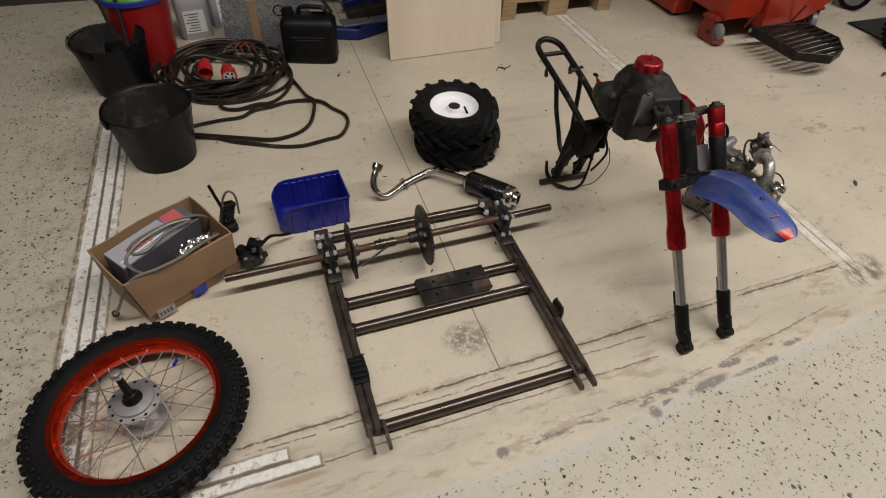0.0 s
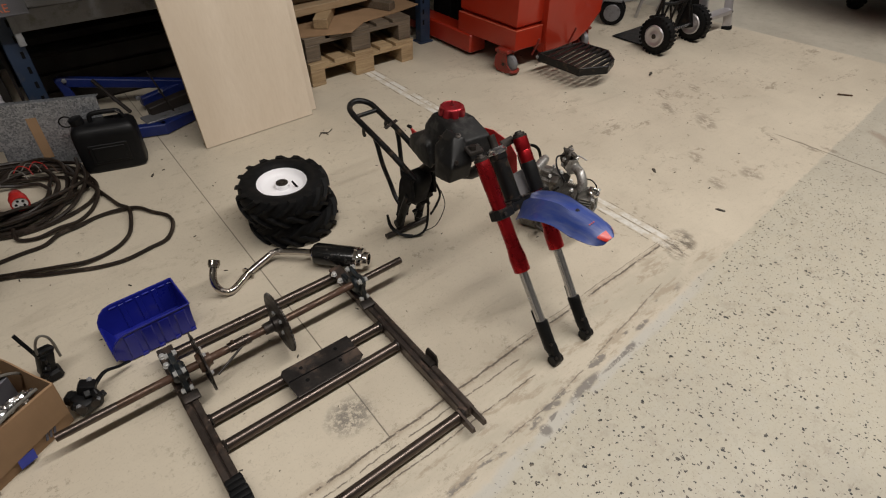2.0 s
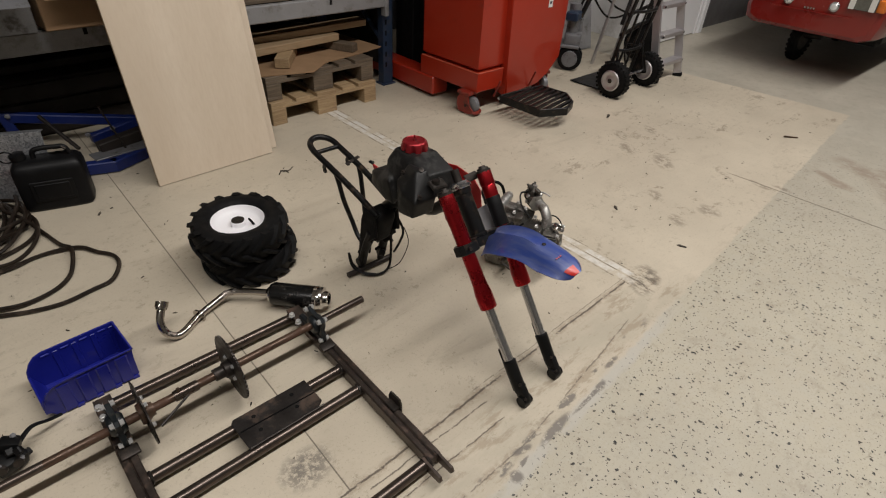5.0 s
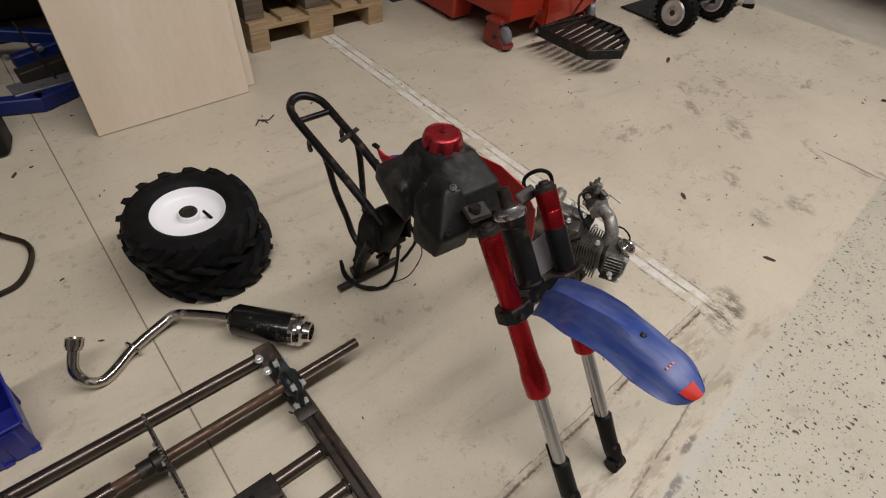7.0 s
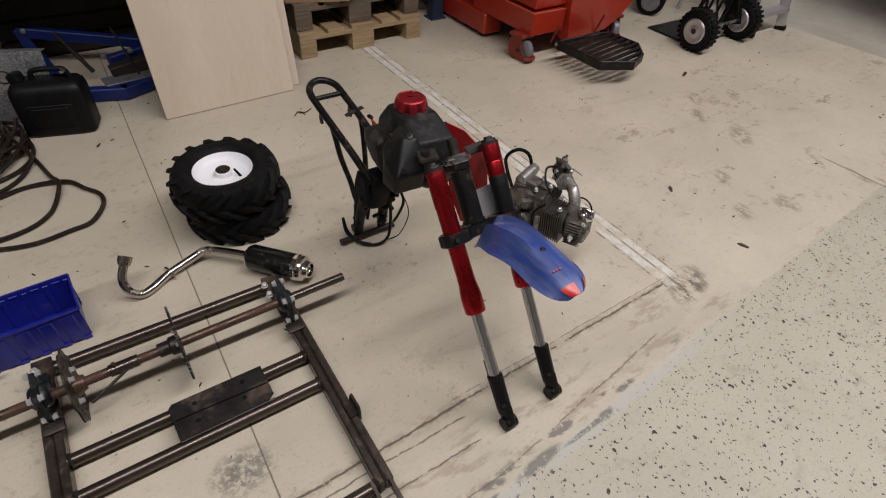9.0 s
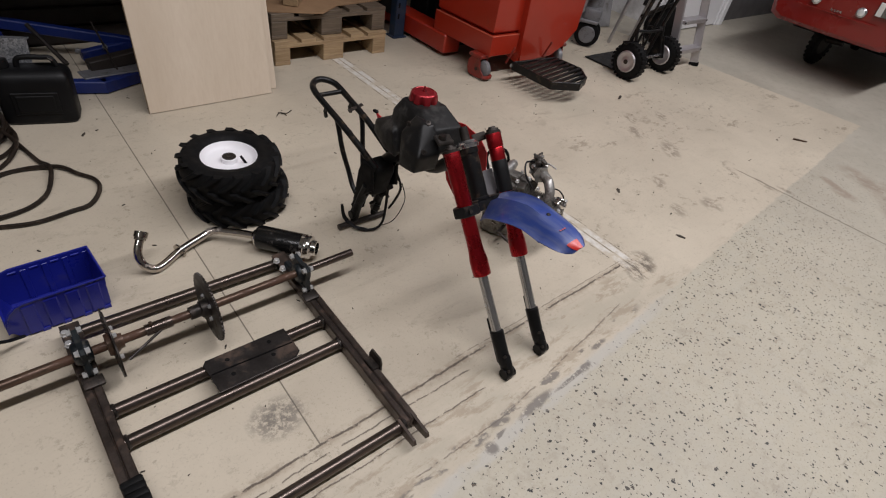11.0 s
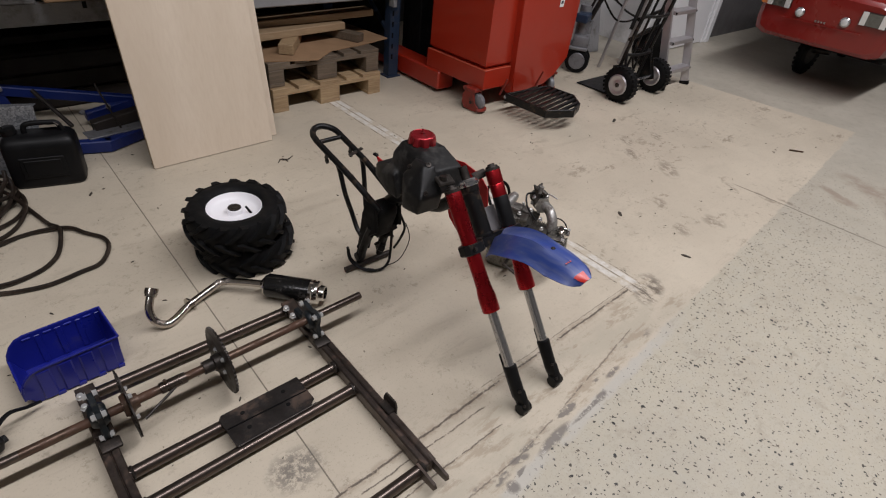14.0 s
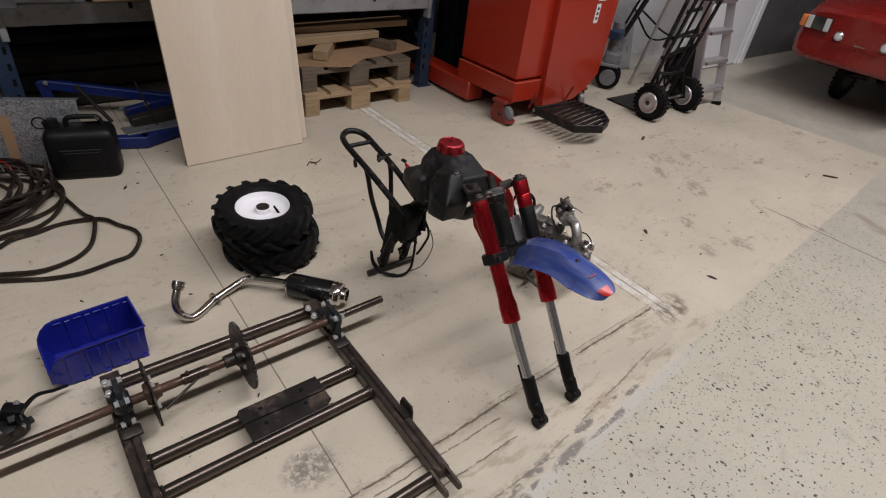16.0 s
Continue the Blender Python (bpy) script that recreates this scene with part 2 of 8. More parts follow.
BATTERY_DARK = mat("product_box_dark", (0.1, 0.1, 0.112), 0.35, var=0.12, bump=0.03)
FOIL = mat("silver_foil", (0.75, 0.75, 0.76), 0.16, 1.0, var=0.1, scale=40, bump=0.6)
DEBRIS = mat("dry_debris", (0.05, 0.04, 0.03), 0.8, var=0.5, scale=40, bump=0.4)
WINDOW_DARK = mat("dark_glass", (0.02, 0.02, 0.022), 0.08, var=0.1)


def wood(name, pale, dark, rz=0.0, ring=22.0, rough=0.6, gloss=0.0):
    n = Nodes(name)
    v = n.stretch(1.0, 14.0, 14.0, rz)
    grain = n.noise(ring * 0.3, 5, 0.6, vec=v, dist=0.6)
    fine = n.noise(ring * 2.5, 3, 0.6, vec=v)
    big = n.noise(3.0, 3)
    c = n.mix(n.ramp(grain, 0.3, 0.72), pale, dark)
    c = n.mix(n.ramp(fine, 0.45, 0.8, 0, 0.4), c, tint(dark, 0.7))
    c = n.mix(n.ramp(big, 0.45, 0.75, 0, 0.35), c, tint(dark, 0.85))
    c = n.mix(n.ramp(n.rnd(), 0, 1, 0, 0.45), c, tint(dark, 0.75))
    n.bump(fine, 0.25, 0.001)
    return n.done(c, n.ramp(grain, 0.3, 0.7, rough * 0.85, rough * 1.15))


def fender_blue():
    """Sun-faded blue plastic, rubbed pale in streaks along its length."""
    n = Nodes("faded_blue_plastic")
    run = n.noise(5, 4, 0.6, vec=n.stretch(9, 0.7, 3), dist=0.4)
    fine = n.noise(60, 3, 0.6, vec=n.stretch(4, 0.4, 2))
    c = n.mix(n.ramp(n.noise(9, 4), 0.3, 0.7), (0.026, 0.05, 0.22), (0.036, 0.066, 0.25))
    c = n.mix(n.ramp(run, 0.46, 0.68, 0, 0.5), c, (0.15, 0.165, 0.24))
    c = n.mix(n.ramp(fine, 0.6, 0.7, 0, 0.3), c, (0.2, 0.22, 0.36))
    n.bump(fine, 0.1, 0.0006)
    return n.done(c, n.ramp(run, 0.3, 0.7, 0.34, 0.5))


FENDER_BLUE = fender_blue()
PALLET_WOOD = wood("pallet_wood", (0.5, 0.365, 0.205), (0.26, 0.17, 0.09))
PALLET_DARK = wood("weathered_wood", (0.19, 0.145, 0.1), (0.085, 0.062, 0.042))
PLANK_WOOD = wood("plank_wood", (0.44, 0.33, 0.2), (0.3, 0.2, 0.11))


def plywood():
    n = Nodes("birch_plywood")
    wave = n.noise(1.3, 3, 0.5, vec=n.stretch(1.9, 1, 0.35), dist=1.2)
    fine = n.noise(90, 3, 0.6, vec=n.stretch(1, 1, 0.06))
    blot = n.noise(3.5, 4)
    c = n.mix(n.ramp(wave, 0.35, 0.65), (0.655, 0.56, 0.445), (0.58, 0.485, 0.375))
    c = n.mix(n.ramp(fine, 0.4, 0.8, 0, 0.3), c, (0.49, 0.385, 0.28))
    c = n.mix(n.ramp(blot, 0.58, 0.74, 0, 0.3), c, (0.52, 0.38, 0.27))
    n.bump(fine, 0.08, 0.0006)
    return n.done(c, n.ramp(blot, 0.3, 0.7, 0.45, 0.6))


PLYWOOD = plywood()
PLY_EDGE = mat("plywood_edge", (0.36, 0.26, 0.16), 0.7, var=0.3, scale=40, bump=0.3)


def cardboard():
    n = Nodes("cardboard")
    flute = n.noise(120, 1, 0.4, vec=n.stretch(1, 0.03, 0.03))
    big = n.noise(7, 4)
    c = n.mix(n.ramp(big, 0.3, 0.7), (0.3, 0.185, 0.1), (0.235, 0.143, 0.074))
    c = n.mix(n.ramp(flute, 0.5, 0.8, 0, 0.2), c, (0.22, 0.135, 0.07))
    n.bump(flute, 0.12, 0.0008)
    return n.done(c, 0.75)


CARDBOARD = cardboard()


def galvanised():
    n = Nodes("galvanised_spangle")
    _, tone = n.cells(150)
    r, g, _ = n.split(tone)
    c = n.mix(r, (0.2, 0.21, 0.225), (0.56, 0.57, 0.59))
    c = n.mix(n.ramp(n.noise(5, 4), 0.45, 0.7, 0, 0.5), c, (0.4, 0.4, 0.4))
    return n.done(c, n.ramp(g, 0, 1, 0.28, 0.5), 0.75)


GALVANISED = galvanised()


def floor_mat():
    """The painted workshop floor: a beige coat over speckled terrazzo, worn white bay lines, joints, cracks, bare spots and stains."""
    n = Nodes("workshop_floor")
    px, py, _ = n.split()
    wob = n.math("SUBTRACT", n.noise(4, 3), 0.5)
    wob2 = n.math("SUBTRACT", n.noise(5, 3, vec=n.stretch(1, 1, 1, 60)), 0.5)
    jag = n.math("SUBTRACT", n.noise(38, 4, 0.7), 0.5)
    jag2 = n.math("SUBTRACT", n.noise(41, 4, 0.7), 0.5)
    shift = lambda v, a, ka, b, kb: n.math("ADD", v, n.math("ADD", n.math("MULTIPLY", a, ka), n.math("MULTIPLY", b, kb)))
    x, y = shift(px, wob, 0.018, jag, 0.012), shift(py, wob2, 0.018, jag2, 0.012)
    # steadier ones for ruled lines
    lx, ly = shift(px, wob, 0.006, jag, 0.004), shift(py, wob2, 0.006, jag2, 0.004)

    def lin(v, k, w, at=0.0):
        return n.math("SUBTRACT", v, n.math("MULTIPLY", n.math("SUBTRACT", w, at), k))

    def band(v, lo, hi, soft=0.003):
        return n.math("MULTIPLY", n.ramp(v, lo - soft, lo + soft), n.ramp(v, hi - soft, hi + soft, 1, 0))

    def both(*m):
        out = m[0]
        for k in m[1:]:
            out = n.math("MULTIPLY", out, k)
        return out

    def either(*m):
        out = m[0]
        for k in m[1:]:
            out = n.math("MAXIMUM", out, k)
        return out

    def less(m, k):
        return n.math("MULTIPLY", m, n.math("SUBTRACT", 1.0, k))

    def spot(cx, cy, rx, ry, turn=0.0, soft=0.5):
        c, s = math.cos(radians(turn)), math.sin(radians(turn))
        dx, dy = n.math("SUBTRACT", x, cx), n.math("SUBTRACT", y, cy)
        u = n.math("DIVIDE", n.math("ADD", n.math("MULTIPLY", dx, c), n.math("MULTIPLY", dy, s)), rx)
        v = n.math("DIVIDE", n.math("SUBTRACT", n.math("MULTIPLY", dy, c), n.math("MULTIPLY", dx, s)), ry)
        d = n.math("ADD", n.math("MULTIPLY", u, u), n.math("MULTIPLY", v, v))
        return n.ramp(d, 1 - soft, 1 + soft, 1, 0)

    # terrazzo with dark, brown and pale chips
    vv = n.t.nodes.new("ShaderNodeVectorMath")
    vv.operation = "ADD"
    n.put(vv.inputs[0], n.co)
    cmb = n.t.nodes.new("ShaderNodeCombineXYZ")
    n.put(cmb.inputs[0], n.math("MULTIPLY", n.math("SUBTRACT", n.noise(70, 3, 0.6), 0.5), 0.022))
    n.put(cmb.inputs[1], n.math("MULTIPLY", n.math("SUBTRACT", n.noise(66, 3, 0.6), 0.5), 0.022))
    n.put(vv.inputs[1], cmb.outputs[0])
    d1, c1 = n.cells(44, vv.outputs[0])
    d2, c2 = n.cells(88, vv.outputs[0])
    d3, c3 = n.cells(24, vv.outputs[0])
    r1, g1, b1 = n.split(c1)
    r2, g2, b2 = n.split(c2)
    r3, g3, b3 = n.split(c3)
    big_chip = both(n.ramp(n.math("SUBTRACT", d1, n.math("MULTIPLY", g1, 0.14)), 0.1, 0.115, 1, 0), n.ramp(r1, 0.52, 0.53))
    huge_chip = both(n.ramp(n.math("SUBTRACT", d3, n.math("MULTIPLY", g3, 0.06)), 0.075, 0.085, 1, 0), n.ramp(r3, 0.64, 0.65))
    small_chip = both(n.ramp(n.math("SUBTRACT", d2, n.math("MULTIPLY", g2, 0.16)), 0.13, 0.15, 1, 0), n.ramp(r2, 0.42, 0.43))
    pale_chip = both(n.ramp(d2, 0.3, 0.36, 1, 0), n.ramp(b2, 0.82, 0.84))
    mott = n.noise(2.2, 5, 0.6)
    terr = n.mix(n.ramp(mott, 0.3, 0.7), (0.46, 0.422, 0.33), (0.415, 0.376, 0.294))
    terr = n.mix(n.ramp(n.noise(17, 4), 0.4, 0.7, 0, 0.3), terr, (0.43, 0.415, 0.355))
    terr = n.mix(n.ramp(n.noise(0.9, 4, 0.6), 0.5, 0.7, 0, 0.45), terr, (0.3, 0.275, 0.22))
    terr = n.mix(n.math("MULTIPLY", pale_chip, 0.15), terr, (0.5, 0.48, 0.43))
    terr = n.mix(n.ramp(n.noise(120, 3, 0.7), 0.56, 0.66, 0, 0.35), terr, (0.2, 0.175, 0.135))
    terr = n.mix(n.ramp(n.noise(11, 6, 0.75), 0.54, 0.66, 0, 0.4), terr, (0.26, 0.22, 0.165))
    terr = n.mix(both(n.ramp(n.noise(30, 4, 0.7, vec=n.stretch(0.3, 1.4, 1, 40)), 0.6, 0.66, 0, 0.45), n.ramp(n.noise(1.4, 3), 0.46, 0.58)), terr, (0.2, 0.165, 0.12))
    terr = n.mix(n.math("MULTIPLY", small_chip, 0.95), terr, n.mix(b2, (0.012, 0.0115, 0.01), (0.09, 0.066, 0.044)))
    terr = n.mix(n.math("MULTIPLY", big_chip, 0.98), terr, n.mix(b1, (0.008, 0.008, 0.008), (0.05, 0.04, 0.03)))
    terr = n.mix(n.math("MULTIPLY", huge_chip, 0.92), terr, (0.014, 0.014, 0.014))
    # beige floor coat with stains, drag marks and crumbs
    beige = n.mix(n.ramp(n.noise(1.7, 5, 0.6), 0.3, 0.7), (0.545, 0.482, 0.378), (0.455, 0.4, 0.312))
    beige = n.mix(n.ramp(n.noise(9, 5, 0.65), 0.52, 0.75, 0, 0.25), beige, (0.38, 0.325, 0.25))
    worn = n.ramp(n.noise(0.7, 3), 0.42, 0.6)
    streak = n.noise(7, 5, 0.65, vec=n.stretch(0.22, 1.3, 1, -22), dist=0.8)
    beige = n.mix(both(n.ramp(streak, 0.57, 0.68, 0, 0.2), worn), beige, (0.25, 0.2, 0.145))
    far = n.ramp(px, 2.5, 3.2, 0.25, 1.0)
    blot = both(n.ramp(n.noise(6, 6, 0.8, vec=n.stretch(0.6, 1.2, 1, -30)), 0.565, 0.61), n.ramp(n.noise(1.6, 2), 0.45, 0.56), far)
    beige = n.mix(n.math("MULTIPLY", blot, 0.55), beige, (0.17, 0.13, 0.09))
    beige = n.mix(n.ramp(n.noise(46, 4, 0.7), 0.61, 0.68, 0, 0.32), beige, (0.21, 0.17, 0.125))
    beige = n.mix(n.ramp(n.noise(130, 3, 0.7), 0.58, 0.66, 0, 0.26), beige, (0.22, 0.18, 0.13))
    beige = n.mix(both(n.ramp(n.noise(22, 6, 0.8), 0.56, 0.62), n.ramp(n.noise(2.3, 3), 0.47, 0.58), 0.5), beige, (0.2, 0.165, 0.12))
    scrape = n.ramp(n.noise(26, 3, 0.6, vec=n.stretch(0.12, 2.2, 1, 25)), 0.64, 0.69, 0, 0.14)
    beige = n.mix(scrape, beige, (0.27, 0.22, 0.165))
    # where the terrazzo is bare
    edge = n.math("ADD", n.math("ADD", 0.41, n.math("MULTIPLY", n.math("SUBTRACT", n.noise(9, 5, 0.7), 0.5), 0.05)), n.math("MULTIPLY", x, 0.076))
    edge = n.math("MAXIMUM", edge, n.math("ADD", n.math("SUBTRACT", 0.55, n.math("MULTIPLY", x, 0.08)), n.math("MULTIPLY", n.math("SUBTRACT", n.noise(6, 5, 0.75), 0.5), 0.06)))
    over = n.math("SUBTRACT", y, edge)
    sl = lin(lx, 0.025, py, 1.3)
    bare = either(n.ramp(over, -0.006, 0.004, 1, 0), n.ramp(sl, -0.243, -0.238, 1, 0), n.ramp(n.math("SUBTRACT", x, n.math("MULTIPLY", n.math("SUBTRACT", 2.2, py), 0.1)), 5.39, 5.4))
    plain = n.mix(n.ramp(n.noise(2.6, 5, 0.65), 0.35, 0.65), (0.44, 0.408, 0.34), (0.375, 0.345, 0.285))
    plain = n.mix(n.ramp(n.noise(14, 5, 0.7), 0.52, 0.64, 0, 0.3), plain, (0.26, 0.23, 0.18))
    terr = n.mix(n.ramp(px, 3.0, 5.2, 0.0, 0.9), terr, plain)
    # smeared filler strip between the joint and the terrazzo
    strip = both(band(over, 0.0, 0.2, 0.02), n.ramp(x, -0.2, -0.1), n.ramp(x, 2.5, 2.7, 1, 0))
    beige = n.mix(both(strip, n.ramp(n.noise(5, 5, 0.7, vec=n.stretch(0.4, 1, 1, -8)), 0.4, 0.6, 0, 0.75)), beige, (0.40, 0.36, 0.28))
    beige = n.mix(both(strip, n.ramp(n.noise(19, 5, 0.7, vec=n.stretch(0.3, 1, 1, -6)), 0.53, 0.61, 0, 0.6)), beige, (0.29, 0.23, 0.16))
    pale = both(band(over, -0.036, 0.004, 0.008), n.ramp(x, 0.2, 0.5), n.ramp(x, 2.2, 2.5, 1, 0), n.ramp(n.noise(8, 4, 0.65), 0.36, 0.48))
    col = n.mix(bare, beige, terr)
    col = n.mix(n.math("MULTIPLY", pale, 0.55), col, (0.45, 0.435, 0.40))
    grime = both(n.ramp(sl, -0.75, -0.26), n.ramp(sl, -0.236, -0.23, 1, 0), n.ramp(n.noise(16, 6, 0.78), 0.5, 0.6), 0.5)
    col = n.mix(grime, col, (0.2, 0.155, 0.105))
    # white bay lines: parallel strips with open grooves between them
    foul = either(spot(-0.14, 0.69, 0.3, 0.1, 0, 0.8), spot(-0.165, 0.88, 0.07, 0.28, 0, 0.8))
    wear = n.ramp(n.math("SUBTRACT", n.noise(38, 6, 0.8), n.math("MULTIPLY", foul, 0.09)), 0.4, 0.44)
    wear2 = n.ramp(n.noise(9, 5, 0.75, vec=n.stretch(1, 1, 1, 20)), 0.42, 0.54)
    reach = n.ramp(py, 0.645, 0.65)
    left_line = either(both(band(sl, -0.224, -0.189, 0.0015), n.ramp(ly, 0.65, 0.653)), both(band(sl, -0.178, -0.149, 0.0015), n.ramp(ly, 0.693, 0.696)), both(band(sl, -0.137, -0.117, 0.002), n.ramp(n.noise(44, 3), 0.38, 0.48, 0.25, 1), n.ramp(ly, 0.728, 0.732)))
    right_line = both(either(band(lx, 2.42, 2.452, 0.002), band(lx, 2.464, 2.494, 0.002)), n.ramp(y, 0.77, 0.79), wear2, 0.75)
    low_out = both(band(ly, 0.654, 0.68, 0.0015), n.ramp(lx, 0.434, 0.437, 1, 0), n.ramp(lx, -0.23, -0.226))
    low_in = both(band(ly, 0.694, 0.722, 0.0015), n.ramp(lx, 0.356, 0.359, 1, 0), n.ramp(lx, -0.19, -0.186))
    line = either(both(either(left_line, low_out, low_in), wear), right_line)
    soil = n.ramp(n.noise(30, 4, 0.7), 0.4, 0.56)
    rim = either(both(band(sl, -0.243, -0.112, 0.003), reach), both(band(ly, 0.647, 0.727, 0.003), n.ramp(lx, 0.362, 0.368, 1, 0), n.ramp(lx, -0.24, -0.23)), both(band(ly, 0.647, 0.687, 0.003), n.ramp(lx, 0.44, 0.446, 1, 0), n.ramp(lx, -0.24, -0.23)))
    kerb = both(either(both(band(sl, -0.262, -0.246, 0.004), n.ramp(ly, 0.63, 0.634), n.ramp(ly, 0.72, 0.8, 1, 0)), both(band(ly, 0.626, 0.645, 0.003), n.ramp(lx, -0.25, -0.245), n.ramp(lx, 0.2, 0.4, 1, 0))), n.ramp(n.noise(24, 5, 0.75), 0.42, 0.52, 0.2, 1))
    col = n.mix(n.math("MULTIPLY", kerb, 0.55), col, (0.55, 0.53, 0.48))
    col = n.mix(both(foul, n.ramp(n.noise(26, 6, 0.8), 0.48, 0.56), 0.75), col, (0.13, 0.095, 0.065))
    col = n.mix(both(rim, soil, 0.85), col, (0.2, 0.155, 0.11))
    col = n.mix(n.math("MULTIPLY", line, 0.95), col, n.mix(n.ramp(n.noise(60, 3), 0.4, 0.7), (0.70, 0.69, 0.66), (0.6, 0.585, 0.545)))
    # grooves, joints and cracks
    gap = n.ramp(n.noise(16, 4, 0.7), 0.4, 0.47)
    groove = either(both(either(band(sl, -0.188, -0.18, 0.001), band(sl, -0.148, -0.139, 0.001)), n.ramp(ly, 0.686, 0.688)), both(band(ly, 0.683, 0.691, 0.001), n.ramp(lx, 0.36, 0.37, 1, 0), n.ramp(lx, -0.2, -0.19)), both(band(ly, 0.645, 0.651, 0.001), n.ramp(lx, 0.44, 0.45, 1, 0), n.ramp(lx, -0.2, -0.19)))
    side = both(either(band(sl, -0.241, -0.234, 0.002), band(sl, -0.113, -0.108, 0.001)), n.ramp(ly, 0.727, 0.73), n.ramp(n.noise(12, 4, 0.7), 0.42, 0.52))
    rdark = both(either(band(lx, 2.408, 2.414, 0.001), band(lx, 2.456, 2.461, 0.001), band(lx, 2.5, 2.505, 0.001)), n.ramp(y, 0.77, 0.79), n.ramp(n.noise(14, 4, 0.7), 0.46, 0.54))
    y1, y2, y3 = lin(y, 0.02, px), lin(y, 0.008, px), lin(y, 0.01, px)
    span = lambda a, b: both(n.ramp(x, a, a + 0.02), n.ramp(x, b, b + 0.02, 1, 0))
    crack = both(either(both(band(y1, 0.752, 0.759, 0.0015), span(0.22, 2.42)), both(band(y2, 0.733, 0.737, 0.0015), span(0.24, 1.5)), both(band(y3, 0.651, 0.655, 0.0015), span(0.43, 1.5)), both(band(y1, 0.772, 0.775, 0.001), span(1.5, 2.42), 0.7), both(band(n.math("SUBTRACT", y, n.math("MAXIMUM", 0.0, n.math("MULTIPLY", n.math("SUBTRACT", px, 1.48), 0.14))), 0.556, 0.56, 0.0015), span(1.15, 2.2), 0.75)), gap)
    rag = n.noise(20, 4, 0.7)
    halo = either(both(band(n.math("SUBTRACT", y, n.math("MAXIMUM", 0.0, n.math("MULTIPLY", n.math("SUBTRACT", px, 1.48), 0.14))), 0.545, 0.572, 0.006), span(1.15, 2.2), n.ramp(rag, 0.5, 0.6)), both(band(y1, 0.742, 0.77, 0.006), span(0.22, 2.45), n.ramp(rag, 0.44, 0.54)), both(band(y3, 0.642, 0.664, 0.005), span(0.43, 1.5), n.ramp(rag, 0.52, 0.6)))
    col = n.mix(n.math("MULTIPLY", halo, 0.42), col, (0.23, 0.17, 0.115))
    blur = both(spot(0.375, 0.632, 0.075, 0.009, 0, 0.6), 0.7)
    col = n.mix(blur, col, (0.3, 0.21, 0.13))
    col = n.mix(n.math("MULTIPLY", crack, 0.88), col, (0.075, 0.055, 0.04))
    corner = both(spot(2.49, 0.755, 0.1, 0.055, 20, 0.6), n.ramp(n.noise(34, 5, 0.75, vec=n.stretch(1, 0.5, 1, 40)), 0.46, 0.56))
    col = n.mix(n.math("MULTIPLY", corner, 0.85), col, (0.1, 0.08, 0.06))
    sx = n.math("SUBTRACT", px, n.math("MULTIPLY", n.math("SUBTRACT", py, 2.0), 0.02))
    joint = either(both(band(sx, 1.026, 1.03, 0.001), n.ramp(py, 0.77, 0.78)), both(band(n.math("ADD", x, n.math("MULTIPLY", py, 0.04)), 3.84, 3.848, 0.002), n.ramp(py, 0.95, 1.0, 1, 0)))
    slits = either(groove, side, rdark, joint)
    col = n.mix(n.math("MULTIPLY", slits, 0.8), col, (0.1, 0.08, 0.062))
    # bare grey spots and a sooty patch
    bits = either(spot(1.384, 0.505, 0.02, 0.019), spot(1.6, 0.534, 0.078, 0.015, 8), spot(1.462, 0.55, 0.034, 0.011, -14), spot(1.78, 0.536, 0.09, 0.007, 2), spot(1.85, 0.54, 0.03, 0.011, 8), spot(1.97, 0.58, 0.04, 0.01, 5), spot(0.907, 0.53, 0.017, 0.016), spot(1.43, 0.52, 0.03, 0.006, 8))
    chain = both(band(over, 0.022, 0.05, 0.006), n.ramp(x, 0.9, 1.0), n.ramp(x, 2.2, 2.3, 1, 0), n.ramp(n.noise(9, 4, 0.6, vec=n.stretch(0.7, 1.6, 1)), 0.54, 0.58))
    bits = both(either(bits, chain), n.ramp(n.noise(40, 4, 0.7), 0.36, 0.46))
    col = n.mix(n.math("MULTIPLY", bits, 0.85), col, (0.15, 0.132, 0.115))
    soot = both(spot(0.95, 0.912, 0.068, 0.056, 0, 0.8), n.ramp(n.noise(48, 5, 0.75), 0.42, 0.54))
    col = n.mix(n.math("MULTIPLY", soot, 0.75), col, (0.1, 0.09, 0.08))
    drag = both(either(spot(4.24, 0.57, 0.03, 0.15, -30, 0.7), spot(4.2, 0.5, 0.05, 0.07, 0, 0.8), spot(4.5, 0.45, 0.09, 0.2, -30, 0.9), spot(4.3, 0.24, 0.09, 0.26, -58, 0.9), spot(4.6, 0.3, 0.14, 0.12, 0, 0.9)), n.ramp(n.noise(7, 6, 0.75, vec=n.stretch(1.2, 0.8, 1, -40)), 0.4, 0.56))
    col = n.mix(n.math("MULTIPLY", drag, 0.6), col, (0.235, 0.17, 0.125))
    tread = either(spot(3.75, 1.68, 0.035, 0.07, -40, 0.8), spot(3.61, 1.55, 0.04, 0.08, -40, 0.8), spot(3.62, 1.3, 0.05, 0.1, -45, 0.8), spot(3.21, 1.12, 0.03, 0.05, -40, 0.8), spot(3.06, 0.91, 0.035, 0.05, -40, 0.8), spot(3.8, 0.8, 0.02, 0.09, -10, 0.8), spot(3.75, 0.97, 0.02, 0.05, -30, 0.8), spot(3.28, 0.85, 0.05, 0.06, -30, 0.8), spot(4.0, 1.61, 0.03, 0.06, -40, 0.8), spot(3.86, 0.7, 0.018, 0.05, 0, 0.8))
    tread = both(tread, n.ramp(n.noise(30, 5, 0.75, vec=n.stretch(1, 0.7, 1, -40)), 0.44, 0.54))
